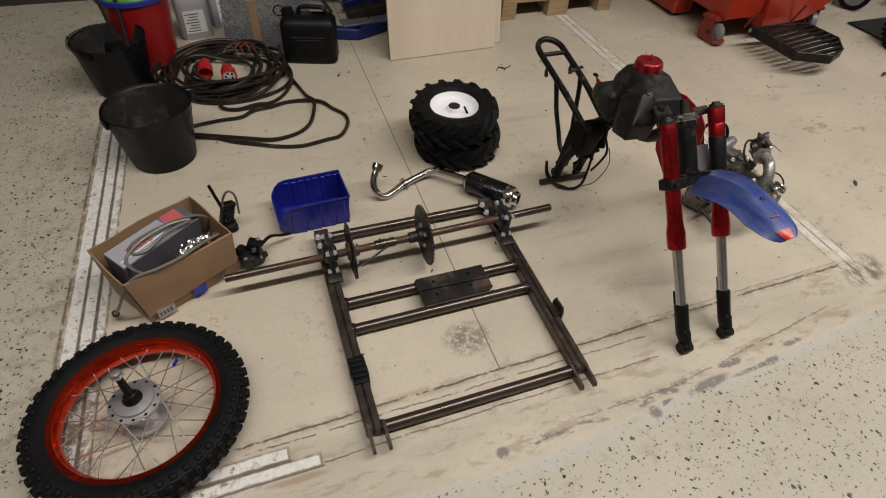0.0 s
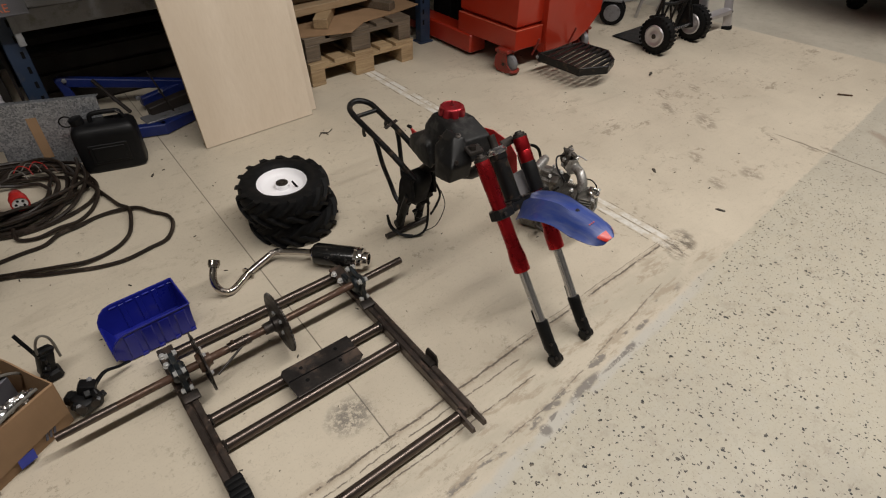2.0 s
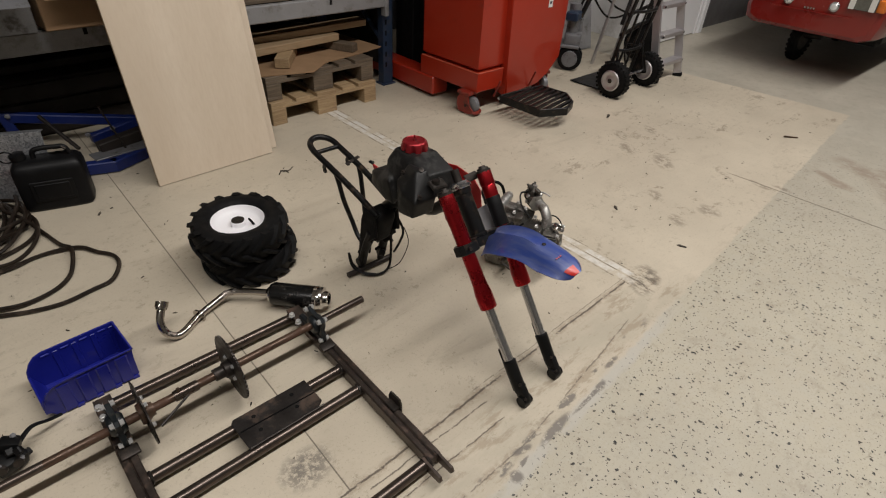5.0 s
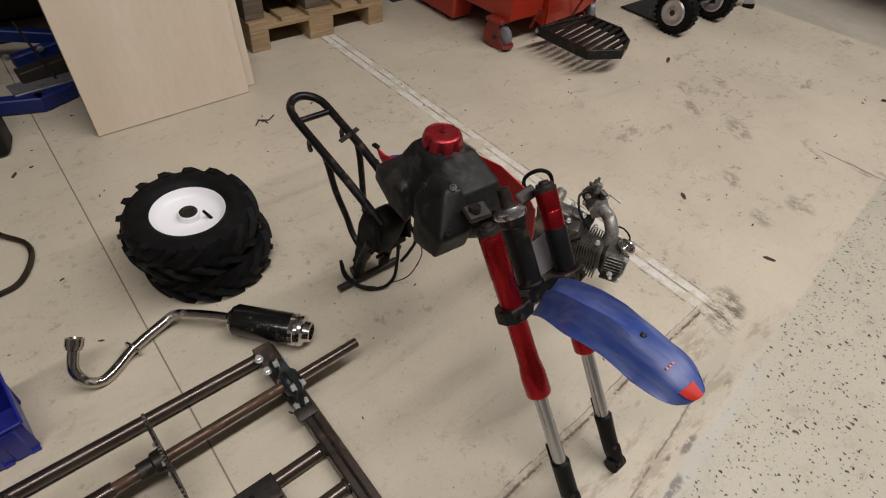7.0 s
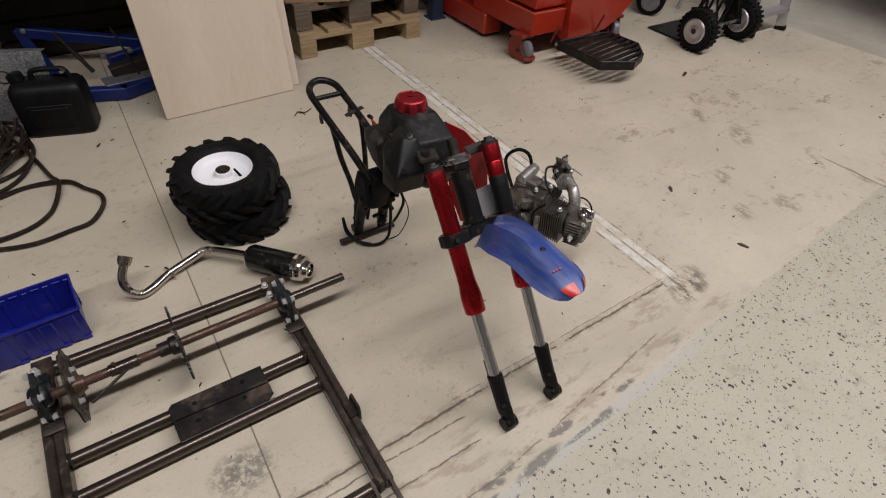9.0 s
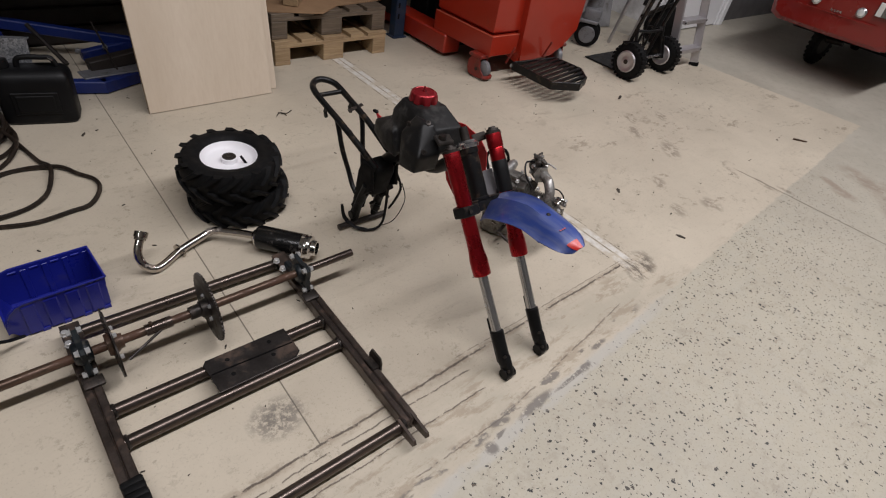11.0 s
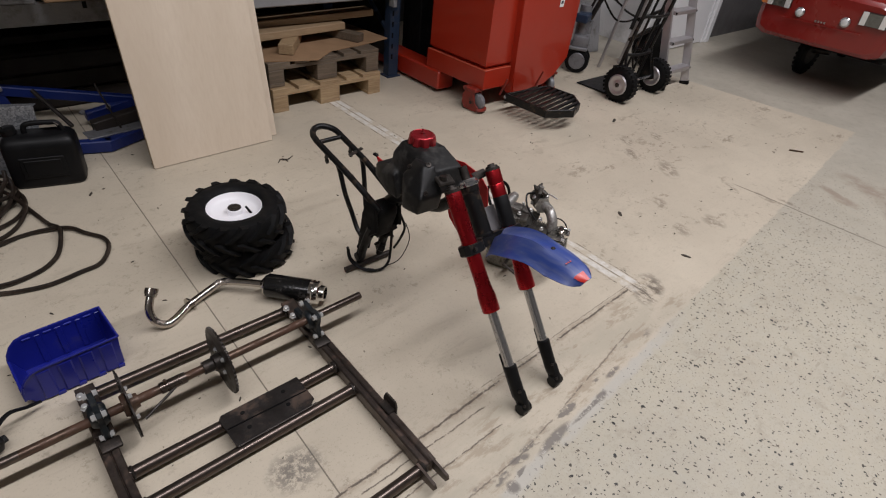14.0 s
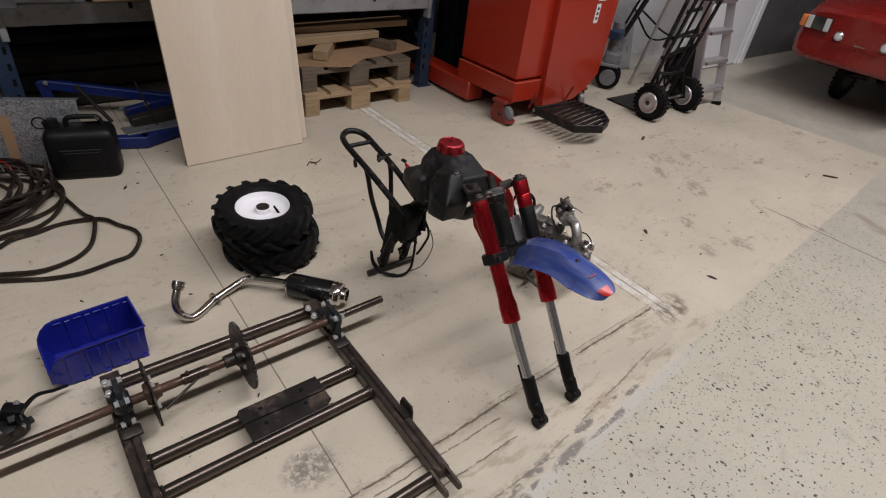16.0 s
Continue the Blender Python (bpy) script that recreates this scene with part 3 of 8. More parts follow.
    col = n.mix(n.math("MULTIPLY", tread, 0.62), col, (0.17, 0.135, 0.1))
    high = n.math("SUBTRACT", n.math("MULTIPLY", line, 0.3), n.math("MULTIPLY", either(crack, slits), 1.0))
    high = n.math("ADD", high, n.math("MULTIPLY", n.noise(90, 3), 0.12))
    n.bump(n.math("ADD", high, n.math("MULTIPLY", less(n.ramp(over, -2.0, -1.9, 1, 1), bare), 0.5)), 0.35, 0.0025)
    rough = n.math("ADD", n.ramp(n.noise(6, 4), 0.3, 0.7, 0.5, 0.64), n.math("MULTIPLY", bare, -0.04))
    return n.done(col, rough, 0.0)


FLOOR = floor_mat()

# ---- geometry helpers ----
INV = {}


def thing(name, label, category, loc=(0, 0, 0), rz=0.0, group="", kind=""):
    """An empty at a thing's base; its parts hang under it."""
    ob = new(name)
    ob.empty_display_size = 0.05
    ob.matrix_world = pose(*loc, 0, 0, rz)
    INV[ob.name] = pose(*loc, 0, 0, rz).inverted()
    return tagged(ob, label, category, group, kind)


def mesh_of(name, bm, material, sharp=32.0):
    me = bpy.data.meshes.new(name)
    bmesh.ops.recalc_face_normals(bm, faces=bm.faces)
    bm.to_mesh(me)
    bm.free()
    me.materials.append(material)
    for p in me.polygons:
        p.use_smooth = True
    me.set_sharp_from_angle(angle=radians(sharp))
    return me


def part(name, bm, material, parent, label="", local=False, sharp=32.0):
    """One mesh under a thing or a part. The bmesh is in the world's metres, or in the thing's own when local."""
    if not local:
        bm.transform(INV[parent.name])
    ob = new(name, mesh_of(name, bm, material, sharp))
    ob.parent = parent
    INV[ob.name] = INV[parent.name]
    return tagged(ob, label)


def solid(name, bm, material, label, category, kind="", group="", sharp=32.0):
    """A thing that is one mesh, in the world's metres."""
    lo = [min(v.co[k] for v in bm.verts) for k in range(3)]
    hi = [max(v.co[k] for v in bm.verts) for k in range(3)]
    base = Vector(((lo[0] + hi[0]) / 2, (lo[1] + hi[1]) / 2, lo[2]))
    if kind != "structure":
        bm.transform(Matrix.Translation(-base))
    ob = new(name, mesh_of(name, bm, material, sharp))
    if kind != "structure":
        ob.location = base
    return tagged(ob, label, category, group, kind)


def box(bm, c, s, rot=(0, 0, 0), bevel=0.0, seg=1, m=None):
    """A box of size s round c, turned by degrees, with rounded edges."""
    t = (m or Matrix()) @ pose(*c, *rot)
    made = bmesh.ops.create_cube(bm, size=1.0, matrix=t @ Matrix.Diagonal((*s, 1)))["verts"]
    if bevel:
        es = list({e for v in made for e in v.link_edges})
        bmesh.ops.bevel(bm, geom=es, offset=bevel, segments=seg, affect="EDGES", profile=0.5)
    return bm


def frame_of(d):
    d = Vector(d).normalized()
    u = d.cross(Vector((0, 0, 1)))
    if u.length < 1e-3:
        u = d.cross(Vector((0, 1, 0)))
    u.normalize()
    return u, u.cross(d).normalized() * -1


def ring(bm, c, u, v, r, n, r2=None):
    return [bm.verts.new(Vector(c) + u * (math.cos(2 * math.pi * k / n) * r) + v * (math.sin(2 * math.pi * k / n) * (r2 or r))) for k in range(n)]


def skin(bm, a, b):
    n = len(a)
    for k in range(n):
        bm.faces.new((a[k], a[(k + 1) % n], b[(k + 1) % n], b[k]))


def rod(bm, a, b, r, r2=None, n=16, caps=True):
    """A round bar from a to b."""
    u, v = frame_of(Vector(b) - Vector(a))
    p, q = ring(bm, a, u, v, r, n), ring(bm, b, u, v, r if r2 is None else r2, n)
    skin(bm, p, q)
    if caps:
        bm.faces.new(p)
        bm.faces.new(q)
    return bm


def turned(bm, a, axis, prof, n=24, close=False):
    """A turned body: prof is (distance along the axis, radius) pairs from a."""
    d = Vector(axis).normalized()
    u, v = frame_of(d)
    rings = [ring(bm, Vector(a) + d * h, u, v, max(r, 1e-4), n) for h, r in prof]
    for p, q in zip(rings, rings[1:]):
        skin(bm, p, q)
    if close:
        skin(bm, rings[-1], rings[0])
    else:
        bm.faces.new(rings[0])
        bm.faces.new(rings[-1])
    return bm


def smooth_path(pts, per=6, closed=False):
    """Catmull-Rom through the points."""
    p = [Vector(q) for q in pts]
    out = []
    n = len(p)
    for i in range(n if closed else n - 1):
        a, b, c, d = (p[(i + k) % n] if closed else p[min(max(i + k, 0), n - 1)] for k in (-1, 0, 1, 2))
        for s in range(per):
            t = s / per
            out.append(0.5 * ((2 * b) + (c - a) * t + (2 * a - 5 * b + 4 * c - d) * t * t + (3 * b - a - 3 * c + d) * t * t * t))
    return out if closed else out + [p[-1]]


def pipe(bm, pts, r, n=10, closed=False, caps=True, flat=1.0):
    """A tube along a path, with frames carried along it."""
    pts = [Vector(q) for q in pts]
    m = len(pts)
    u = None
    rings = []
    for i in range(m):
        d = (pts[(i + 1) % m] - pts[i - 1]) if closed else (pts[min(i + 1, m - 1)] - pts[max(i - 1, 0)])
        d.normalize()
        u = frame_of(d)[0] if u is None else (u - d * u.dot(d)).normalized()
        v = d.cross(u)
        rr = r(i / max(m - 1, 1)) if callable(r) else r
        rings.append(ring(bm, pts[i], u, v, rr, n, rr * flat))
    for p, q in zip(rings, rings[1:]):
        skin(bm, p, q)
    if closed:
        skin(bm, rings[-1], rings[0])
    elif caps:
        bm.faces.new(rings[0])
        bm.faces.new(rings[-1])
    return bm


def slab(bm, outline, z0, z1, m=None, bevel=0.0):
    """A plate: a flat outline in x and y from z0 to z1, laid by the matrix m."""
    m = m or Matrix()
    lo = [bm.verts.new(m @ Vector((x, y, z0))) for x, y in outline]
    hi = [bm.verts.new(m @ Vector((x, y, z1))) for x, y in outline]
    skin(bm, lo, hi)
    f = [bm.faces.new(lo), bm.faces.new(hi)]
    if bevel:
        es = [e for e in f[0].edges] + [e for e in f[1].edges]
        bmesh.ops.bevel(bm, geom=es, offset=bevel, segments=1, affect="EDGES")
    return bm


def loft(bm, sections, closed=True, caps=True):
    """A skin over sections with equal counts of points."""
    rings = [[bm.verts.new(Vector(p)) for p in s] for s in sections]
    for a, b in zip(rings, rings[1:]):
        if closed:
            skin(bm, a, b)
        else:
            for k in range(len(a) - 1):
                bm.faces.new((a[k], a[k + 1], b[k + 1], b[k]))
    if caps and closed:
        bm.faces.new(rings[0])
        bm.faces.new(rings[-1])
    return bm


def thicken(bm, t):
    """Gives a sheet its thickness."""
    bmesh.ops.recalc_face_normals(bm, faces=bm.faces)
    bmesh.ops.solidify(bm, geom=bm.faces[:], thickness=t)
    return bm


def hexbolt(bm, at, axis, r=0.007, h=0.005):
    turned(bm, at, axis, [(0, r * 1.35), (0.0012, r * 1.35), (0.0013, r), (h - 0.001, r), (h, r * 0.8)], n=6)
    return bm


def B():
    return bmesh.new()
GREY_WALL = mat("grey_wall_paint", (0.3, 0.29, 0.275), 0.6, var=0.08, scale=2, bump=0.1)
# darker, patchier tone of the white wall paint, for the recess wall
RECESS_WALL = mat("darker_white_wall", (0.42, 0.4, 0.385), 0.6, var=0.08, scale=2, bump=0.1, dirt=(0.28, 0.26, 0.24), dirt_at=0.56, dirt_scale=3)
ALCOVE = mat("dark_brown_panel", (0.035, 0.03, 0.027), 0.6, var=0.25, scale=3, bump=0.1)

# ---- the setting ----
X0, X1, Y0, Y1 = -4.0, 9.5, -5.5, 4.6
bm = B()
box(bm, ((X0 + X1) / 2, (Y0 + Y1) / 2, -0.1), (X1 - X0, Y1 - Y0, 0.2))
solid("floor", bm, FLOOR, "beige painted concrete floor with worn white bay lines", "floor", "structure")
bm = B()
box(bm, ((X0 + X1) / 2, (Y0 + Y1) / 2, CEIL + 0.1), (X1 - X0 + 0.4, Y1 - Y0 + 0.4, 0.2))
solid("ceiling", bm, CEILING, "plain white painted workshop ceiling", "ceiling", "structure")
for nm, c, s, m in (
    ("wall_north", ((X0 + X1) / 2, Y1 + 0.1, CEIL / 2), (X1 - X0 + 0.4, 0.2, CEIL), DARK_WALL),
    ("wall_south", ((X0 + X1) / 2, Y0 - 0.1, CEIL / 2), (X1 - X0 + 0.4, 0.2, CEIL), GREY_WALL),
    ("wall_west", (X0 - 0.1, (Y0 + Y1) / 2, CEIL / 2), (0.2, Y1 - Y0, CEIL), GREY_WALL),
    ("wall_east", (X1 + 0.1, (Y0 + Y1) / 2, CEIL / 2), (0.2, Y1 - Y0, CEIL), DARK_WALL),
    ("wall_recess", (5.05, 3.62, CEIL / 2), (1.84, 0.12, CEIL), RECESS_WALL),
    ("wall_partition", (6.48, 2.86, CEIL / 2), (1.0, 0.16, CEIL), WHITE_WALL),
    ("wall_return", (5.98, 3.24, CEIL / 2), (0.14, 0.62, CEIL), WHITE_WALL),
    ("wall_alcove", (-1.74, 4.0, CEIL / 2), (4.5, 0.16, CEIL), ALCOVE),
    ("wall_dark", (8.24, 2.9, CEIL / 2), (2.46, 0.16, CEIL), DARK_WALL),
):
    bm = B()
    box(bm, c, s)
    solid(nm, bm, m, "dark panelled workshop wall" if m not in (WHITE_WALL, RECESS_WALL) else "plain white painted workshop wall", "wall", "structure")

door = thing("door_1", "plain white closed door with pale frame in the wall", "door", (6.75, 2.776, 0), kind="structure")
bm = B()
box(bm, (6.46, 2.766, 1.03), (0.74, 0.026, 2.04), bevel=0.003)
part("door_leaf", bm, WHITE_PANEL, door)
for cx in (6.055, 6.87):
    bm = B()
    box(bm, (cx, 2.762, 1.04), (0.06, 0.034, 2.08), bevel=0.004)
    part("door_frame", bm, WHITE_PANEL, door)
bm = B()
box(bm, (6.945, 2.755, 1.2), (0.08, 0.05, 2.4), bevel=0.004)
part("door_post", bm, WHITE_PANEL, door)
bm = B()
rod(bm, (6.14, 2.755, 1.02), (6.14, 2.70, 1.02), 0.009)
rod(bm, (6.14, 2.70, 1.02), (6.26, 2.70, 1.02), 0.008)
part("door_handle", bm, CHROME, door)

# lamps on the ceiling
def ceiling_lamp(at):
    lamp = thing("ceiling_light", "long white fluorescent tube light on the ceiling", "ceiling light", (at[0], at[1], CEIL - 0.1), group="workshop ceiling lights")
    bm = B()
    box(bm, (0, 0, 0.06), (1.98, 0.3, 0.08), bevel=0.01)
    part("housing", bm, WHITE_PANEL, lamp, local=True)
    for s in (-0.98, 0.98):
        bm = B()
        box(bm, (s, 0, 0.0), (0.02, 0.28, 0.04), bevel=0.004)
        part("end_cap", bm, WHITE_PANEL, lamp, local=True)
    return lamp


first = ceiling_lamp(LAMPS[0])
for lx, ly in LAMPS[1:]:
    copy_thing(first, pose(lx, ly, CEIL - 0.1))

# ---- motorcycle parts on the floor ----
def shrink(ob, sx, sy, sz):
    """Brings a whole thing to its true size about its base."""
    for ch in ob.children_recursive:
        if ch.type == "MESH":
            ch.data.transform(Matrix.Diagonal((sx, sy, sz, 1)))


def spoked_wheel():
    C = Vector((0.017, 0.911, 0.072))
    w = thing("spoked_motorcycle_wheel", "knobbly motorcycle front wheel with red rim lying flat on the floor", "wheel", (C.x, C.y, 0))
    R, rim = 0.287, 0.222
    bm = B()
    prof = [(-0.03, rim - 0.004), (-0.036, rim + 0.012), (-0.037, 0.25), (-0.031, 0.27), (-0.014, 0.279), (0.014, 0.279), (0.031, 0.27), (0.037, 0.25), (0.036, rim + 0.012), (0.03, rim - 0.004), (0.0, rim - 0.006)]
    turned(bm, C, (0, 0, 1), prof, n=72, close=True)
    tyre = part("tyre", bm, RUBBER, w, "knobbly black off-road tyre", sharp=40)
    bm = B()
    prof = [(-0.027, 0.203), (-0.03, 0.224), (-0.026, 0.227), (-0.02, 0.216), (0.02, 0.216), (0.026, 0.227), (0.03, 0.224), (0.027, 0.204), (0.021, 0.2015), (0.018, 0.197), (0.009, 0.194), (0.0, 0.193), (-0.009, 0.194), (-0.018, 0.197), (-0.021, 0.2015)]
    turned(bm, C, (0, 0, 1), prof, n=72, close=True)
    part("rim", bm, RIM_RED, w, "shiny red anodised rim", sharp=50)
    hub = B()
    turned(hub, C + Vector((0, 0, -0.05)), (0, 0, 1), [(0, 0.03), (0.004, 0.058), (0.012, 0.058), (0.014, 0.04), (0.05, 0.034), (0.082, 0.04), (0.085, 0.066), (0.095, 0.066), (0.097, 0.052), (0.104, 0.05), (0.107, 0.034), (0.108, 0.02)], n=40)
    h = part("hub", hub, LADDER_ALU, w, "dull grey aluminium hub")
    for k in range(12):
        a = 2 * math.pi * k / 12
        bm = B()
        turned(bm, C + Vector((0.058 * math.cos(a), 0.058 * math.sin(a), 0.0445)), (0, 0, 1), [(0, 0.005), (0.0015, 0.005), (0.002, 0.003)], n=8)
        part("spoke_head", bm, RUBBER, h)
    bm = B()
    turned(bm, C + Vector((0, 0, 0.05)), (0, 0, 1), [(0, 0.026), (0.012, 0.025), (0.02, 0.018), (0.03, 0.016), (0.034, 0.011), (0.1, 0.009), (0.125, 0.0085)], n=20)
    ax = part("axle", bm, BLACK_PLASTIC, w, "dark axle spindle standing in the hub")
    bm = B()
    hexbolt(bm, C + Vector((0, 0, 0.165)), (0, 0, 1), 0.013, 0.016)
    part("axle_nut", bm, CAST_ALU, ax)
    for k in range(32):
        a = 2 * math.pi * (k + 0.5) / 32
        top = k % 2
        sgn = 1 if (k // 2) % 2 else -1
        b = a + sgn * radians(52)
        z0 = 0.043 if top else -0.043
        p = C + Vector((0.06 * math.cos(b), 0.06 * math.sin(b), z0))
        q = C + Vector((0.196 * math.cos(a), 0.196 * math.sin(a), 0.006 if top else -0.006))
        bm = B()
        rod(bm, p, q, 0.0019, n=6)
        rod(bm, q + (p - q) * 0.08, q, 0.0024, n=6)
        part("spoke", bm, SPOKE, w)
    bm = B()
    box(bm, C + Vector((0.1, 0.105, 0.03)), (0.004, 0.022, 0.012), (0, 0, -35))
    part("valve_tag", bm, BAR_BLUE, w, "small blue and white tag on a spoke")
    shrink(w, 0.955, 0.955, 1.0)
    # tread blocks: crown, shoulders and sides
    def block(sx, sy, sz):
        bm = B()
        box(bm, (0, 0, 0), (sx, sy, sz), bevel=0.0022)
        return mesh_of("tread_block", bm, RUBBER, 60.0)
    tall, low, side, flank = block(0.019, 0.021, 0.02), block(0.018, 0.022, 0.015), block(0.019, 0.019, 0.018), block(0.014, 0.017, 0.015)
    n = 47
    for k in range(n):
        for z, tilt, off, rr, me in ((0.0, 0, 0.0, 0.279, low if k % 2 else tall), (0.022, -38, 0.5, 0.272, side), (-0.022, 38, 0.5, 0.272, side), (0.034, -72, 0.0, 0.256, flank), (-0.034, 72, 0.0, 0.256, flank)):
            knob = new("tread_block", me)
            knob.parent = tyre
            knob.matrix_local = Matrix.Translation((0, 0, C.z)) @ pose(0, 0, 0, 0, 0, 360 * (k + off) / n) @ pose(rr * 0.955, 0, z, 0, tilt, 0)


spoked_wheel()


def kart_frame():
    f = thing("welded_kart_frame", "bare welded steel axle frame with shaft and sprocket on the floor", "metal frame", (0.91, 1.05, 0))
    for sx, x in ((-1, 0.597), (1, 1.226)):
        inner = x - sx * 0.02
        for dx in (-0.0112, 0.0112):
            bm = B()
            box(bm, (x + dx + sx * 0.0085, 1.075, 0.026), (0.0214, 0.79, 0.042), (0, 0, -0.9 if sx > 0 else 0), bevel=0.004)
            part("side_rail", bm, MILL_STEEL, f)
        bm = B()
        box(bm, (x + sx * 0.004, 1.37, 0.055), (0.049, 0.2, 0.012), (0, 0, 0), bevel=0.002)
        part("bearing_plate", bm, MILL_STEEL, f)
        bm = B()
        box(bm, (x, 1.232, 0.053), (0.05, 0.034, 0.012), (9, 0, 0), bevel=0.004, seg=2)
        part("weld_step", bm, DARK_STEEL, f)
        for dx in (-0.022, 0.022):
            bm = B()
            m = pose(x + dx - (0.007 if sx > 0 else 0), 0, 0, 90, 0, 90)
            slab(bm, [(0.70, 0.012), (0.625, 0.02), (0.619, 0.032), (0.625, 0.045), (0.70, 0.05)], -0.004, 0.004, m)
            part("fork_tip", bm, MILL_STEEL, f)
        # flanged bearing standing on the rail
        cy, cz = 1.292, 0.112
        bm = B()
        m = pose(x, cy, cz, 90, 0, 90)
        pts = []
        for k in range(28):
            a = 2 * math.pi * k / 28
            r = 0.043 + 0.022 * abs(math.cos(2 * (a - math.pi / 4))) ** 3
            pts.append((r * math.cos(a), r * math.sin(a)))
        slab(bm, pts, -0.007, 0.007, m, bevel=0.002)
        turned(bm, (x - 0.022, cy, cz), (1, 0, 0), [(0, 0.024), (0.003, 0.028), (0.012, 0.033), (0.032, 0.033), (0.041, 0.028), (0.044, 0.024)], n=24)
        brg = part("bearing", bm, BEARING, f, "dark green-black flanged bearing housing")
        bm = B()
        box(bm, (x, cy + 0.03, 0.07), (0.02, 0.15, 0.03), bevel=0.004)
        part("bearing_foot", bm, BEARING, f)
        for a in (45, 135, 225, 315):
            y, z = cy + 0.058 * math.cos(radians(a)), cz + 0.058 * math.sin(radians(a))
            for s in (-1, 1):
                bm = B()
                hexbolt(bm, (x + s * 0.007, y, z), (s, 0, 0), 0.0085, 0.011)
                part("bolt", bm, BOLT, brg)
        for y in (1.385, 1.43):
            bm = B()
            hexbolt(bm, (x - 0.02, y, 0.061), (0, 0, 1), 0.009, 0.012)
            part("bolt", bm, BOLT, f)
    for y, z in ((1.452, 0.032), (1.135, 0.03), (1.028, 0.03), (0.69, 0.03)):
        bm = B()
        rod(bm, (0.608, y, z), (1.214, y, z), 0.0165, n=20)
        part("cross_tube", bm, TUBE_STEEL, f)
        for x in (0.614, 1.208):
            bm = B()
            bmesh.ops.create_icosphere(bm, subdivisions=2, radius=1, matrix=Matrix.Translation((x, y, z)) @ Matrix.Diagonal((0.009, 0.021, 0.021, 1)))
            for v in bm.verts:
                v.co += Vector((noise.noise(v.co * 160), noise.noise(v.co * 170 + Vector((5, 1, 2))), noise.noise(v.co * 150))) * 0.002
            part("weld_bead", bm, DARK_STEEL, f)
    bm = B()
    slab(bm, [(0.847, 1.03), (1.062, 1.03), (1.09, 1.05), (1.09, 1.152), (0.853, 1.152), (0.843, 1.14)], 0.047, 0.053, bevel=0.001)
    pl = part("engine_plate", bm, PLATE_STEEL, f, "dark steel mounting plate welded between the tubes")
    for hx, hy in ((0.9, 1.07), (1.02, 1.075), (0.905, 1.125), (1.03, 1.125)):
        bm = B()
        turned(bm, (hx, hy, 0.0525), (0, 0, 1), [(0, 0.0065), (0.0012, 0.0065)], n=14)
        part("bolt_hole", bm, RUBBER, pl)
    bm = B()
    for q in range(40):
        bx = 0.852 + 0.232 * q / 39
        bmesh.ops.create_icosphere(bm, subdivisions=1, radius=1, matrix=Matrix.Translation((bx, 1.031, 0.0525)) @ Matrix.Diagonal((0.0045, 0.0035, 0.0028, 1)))
    part("weld_seam", bm, DARK_STEEL, pl, "bumpy dark weld seam")
    bm = B()
    box(bm, (0.968, 1.092, 0.0545), (0.235, 0.003, 0.003), (0, 0, -2))
    part("plate_fold", bm, RUBBER, pl)
    bm = B()
    for q in range(5):
        box(bm, (0.591 + 0.001 * (q % 2), 0.836 + 0.018 * q, 0.028), (0.048 + 0.002 * (q % 3), 0.022, 0.05 + 0.002 * (q % 2)), (2 * (-1) ** q, 0, 3 * (-1) ** q), bevel=0.006, seg=2)
    part("rubber_wrap", bm, RUBBER, f, "black rubber wrapped round the rail")
    for x, y, s in ((1.256, 0.898, 1),):
        bm = B()
        m = pose(x, y, 0.05, 90, 0, 90)
        slab(bm, [(-0.03, -0.02), (0.03, -0.02), (0.03, 0.012), (0.022, 0.034), (-0.022, 0.034), (-0.03, 0.016)], -0.003, 0.003, m)
        box(bm, (x - s * 0.012, y, 0.05), (0.028, 0.05, 0.01), bevel=0.002)
        part("tab", bm, DARK_STEEL, f)
    # the shaft and what sits on it
    a, b = Vector((0.262, 1.288, 0.1)), Vector((1.415, 1.291, 0.12))
    at = lambda x: a + (b - a) * ((x - a.x) / (b.x - a.x))
    bm = B()
    rod(bm, a, b, 0.0128, n=20)
    sh = part("shaft", bm, RUSTY, f, "rust-brown steel axle shaft")
    bm = B()
    rod(bm, at(0.262), at(0.42), 0.0131, n=20)
    part("bare_end", bm, TUBE_STEEL, sh)
    bm = B()
    rod(bm, at(1.25), at(1.415), 0.0131, n=20)
    part("bare_end", bm, TUBE_STEEL, sh)
    bm = B()
    c, teeth = at(0.925), 44
    pts = []
    for k in range(teeth * 4):
        t = 2 * math.pi * k / (teeth * 4)
        r = 0.101 + (0.0, 0.006, 0.006, 0.0)[k % 4]
        pts.append((r * math.cos(t), r * math.sin(t)))
    slab(bm, pts, -0.0028, 0.0028, Matrix.Translation(c) @ pose(0, 0, 0, 90, 0, 90))
    sp = part("sprocket", bm, DARK_STEEL, f, "dark toothed steel chain sprocket")
    bm = B()
    turned(bm, c + Vector((-0.055, 0, 0)), (1, 0, 0), [(0, 0.019), (0.028, 0.02), (0.032, 0.026), (0.052, 0.027), (0.06, 0.02)], n=24)
    part("sprocket_hub", bm, DARK_STEEL, sp)
    for k in range(4):
        t = radians(45 + 90 * k)
        bm = B()
        hexbolt(bm, c + Vector((-0.003, 0.036 * math.cos(t), 0.036 * math.sin(t))), (-1, 0, 0), 0.006, 0.007)
        part("bolt", bm, BOLT, sp)
    c = at(0.667)
    bm = B()
    pts = []
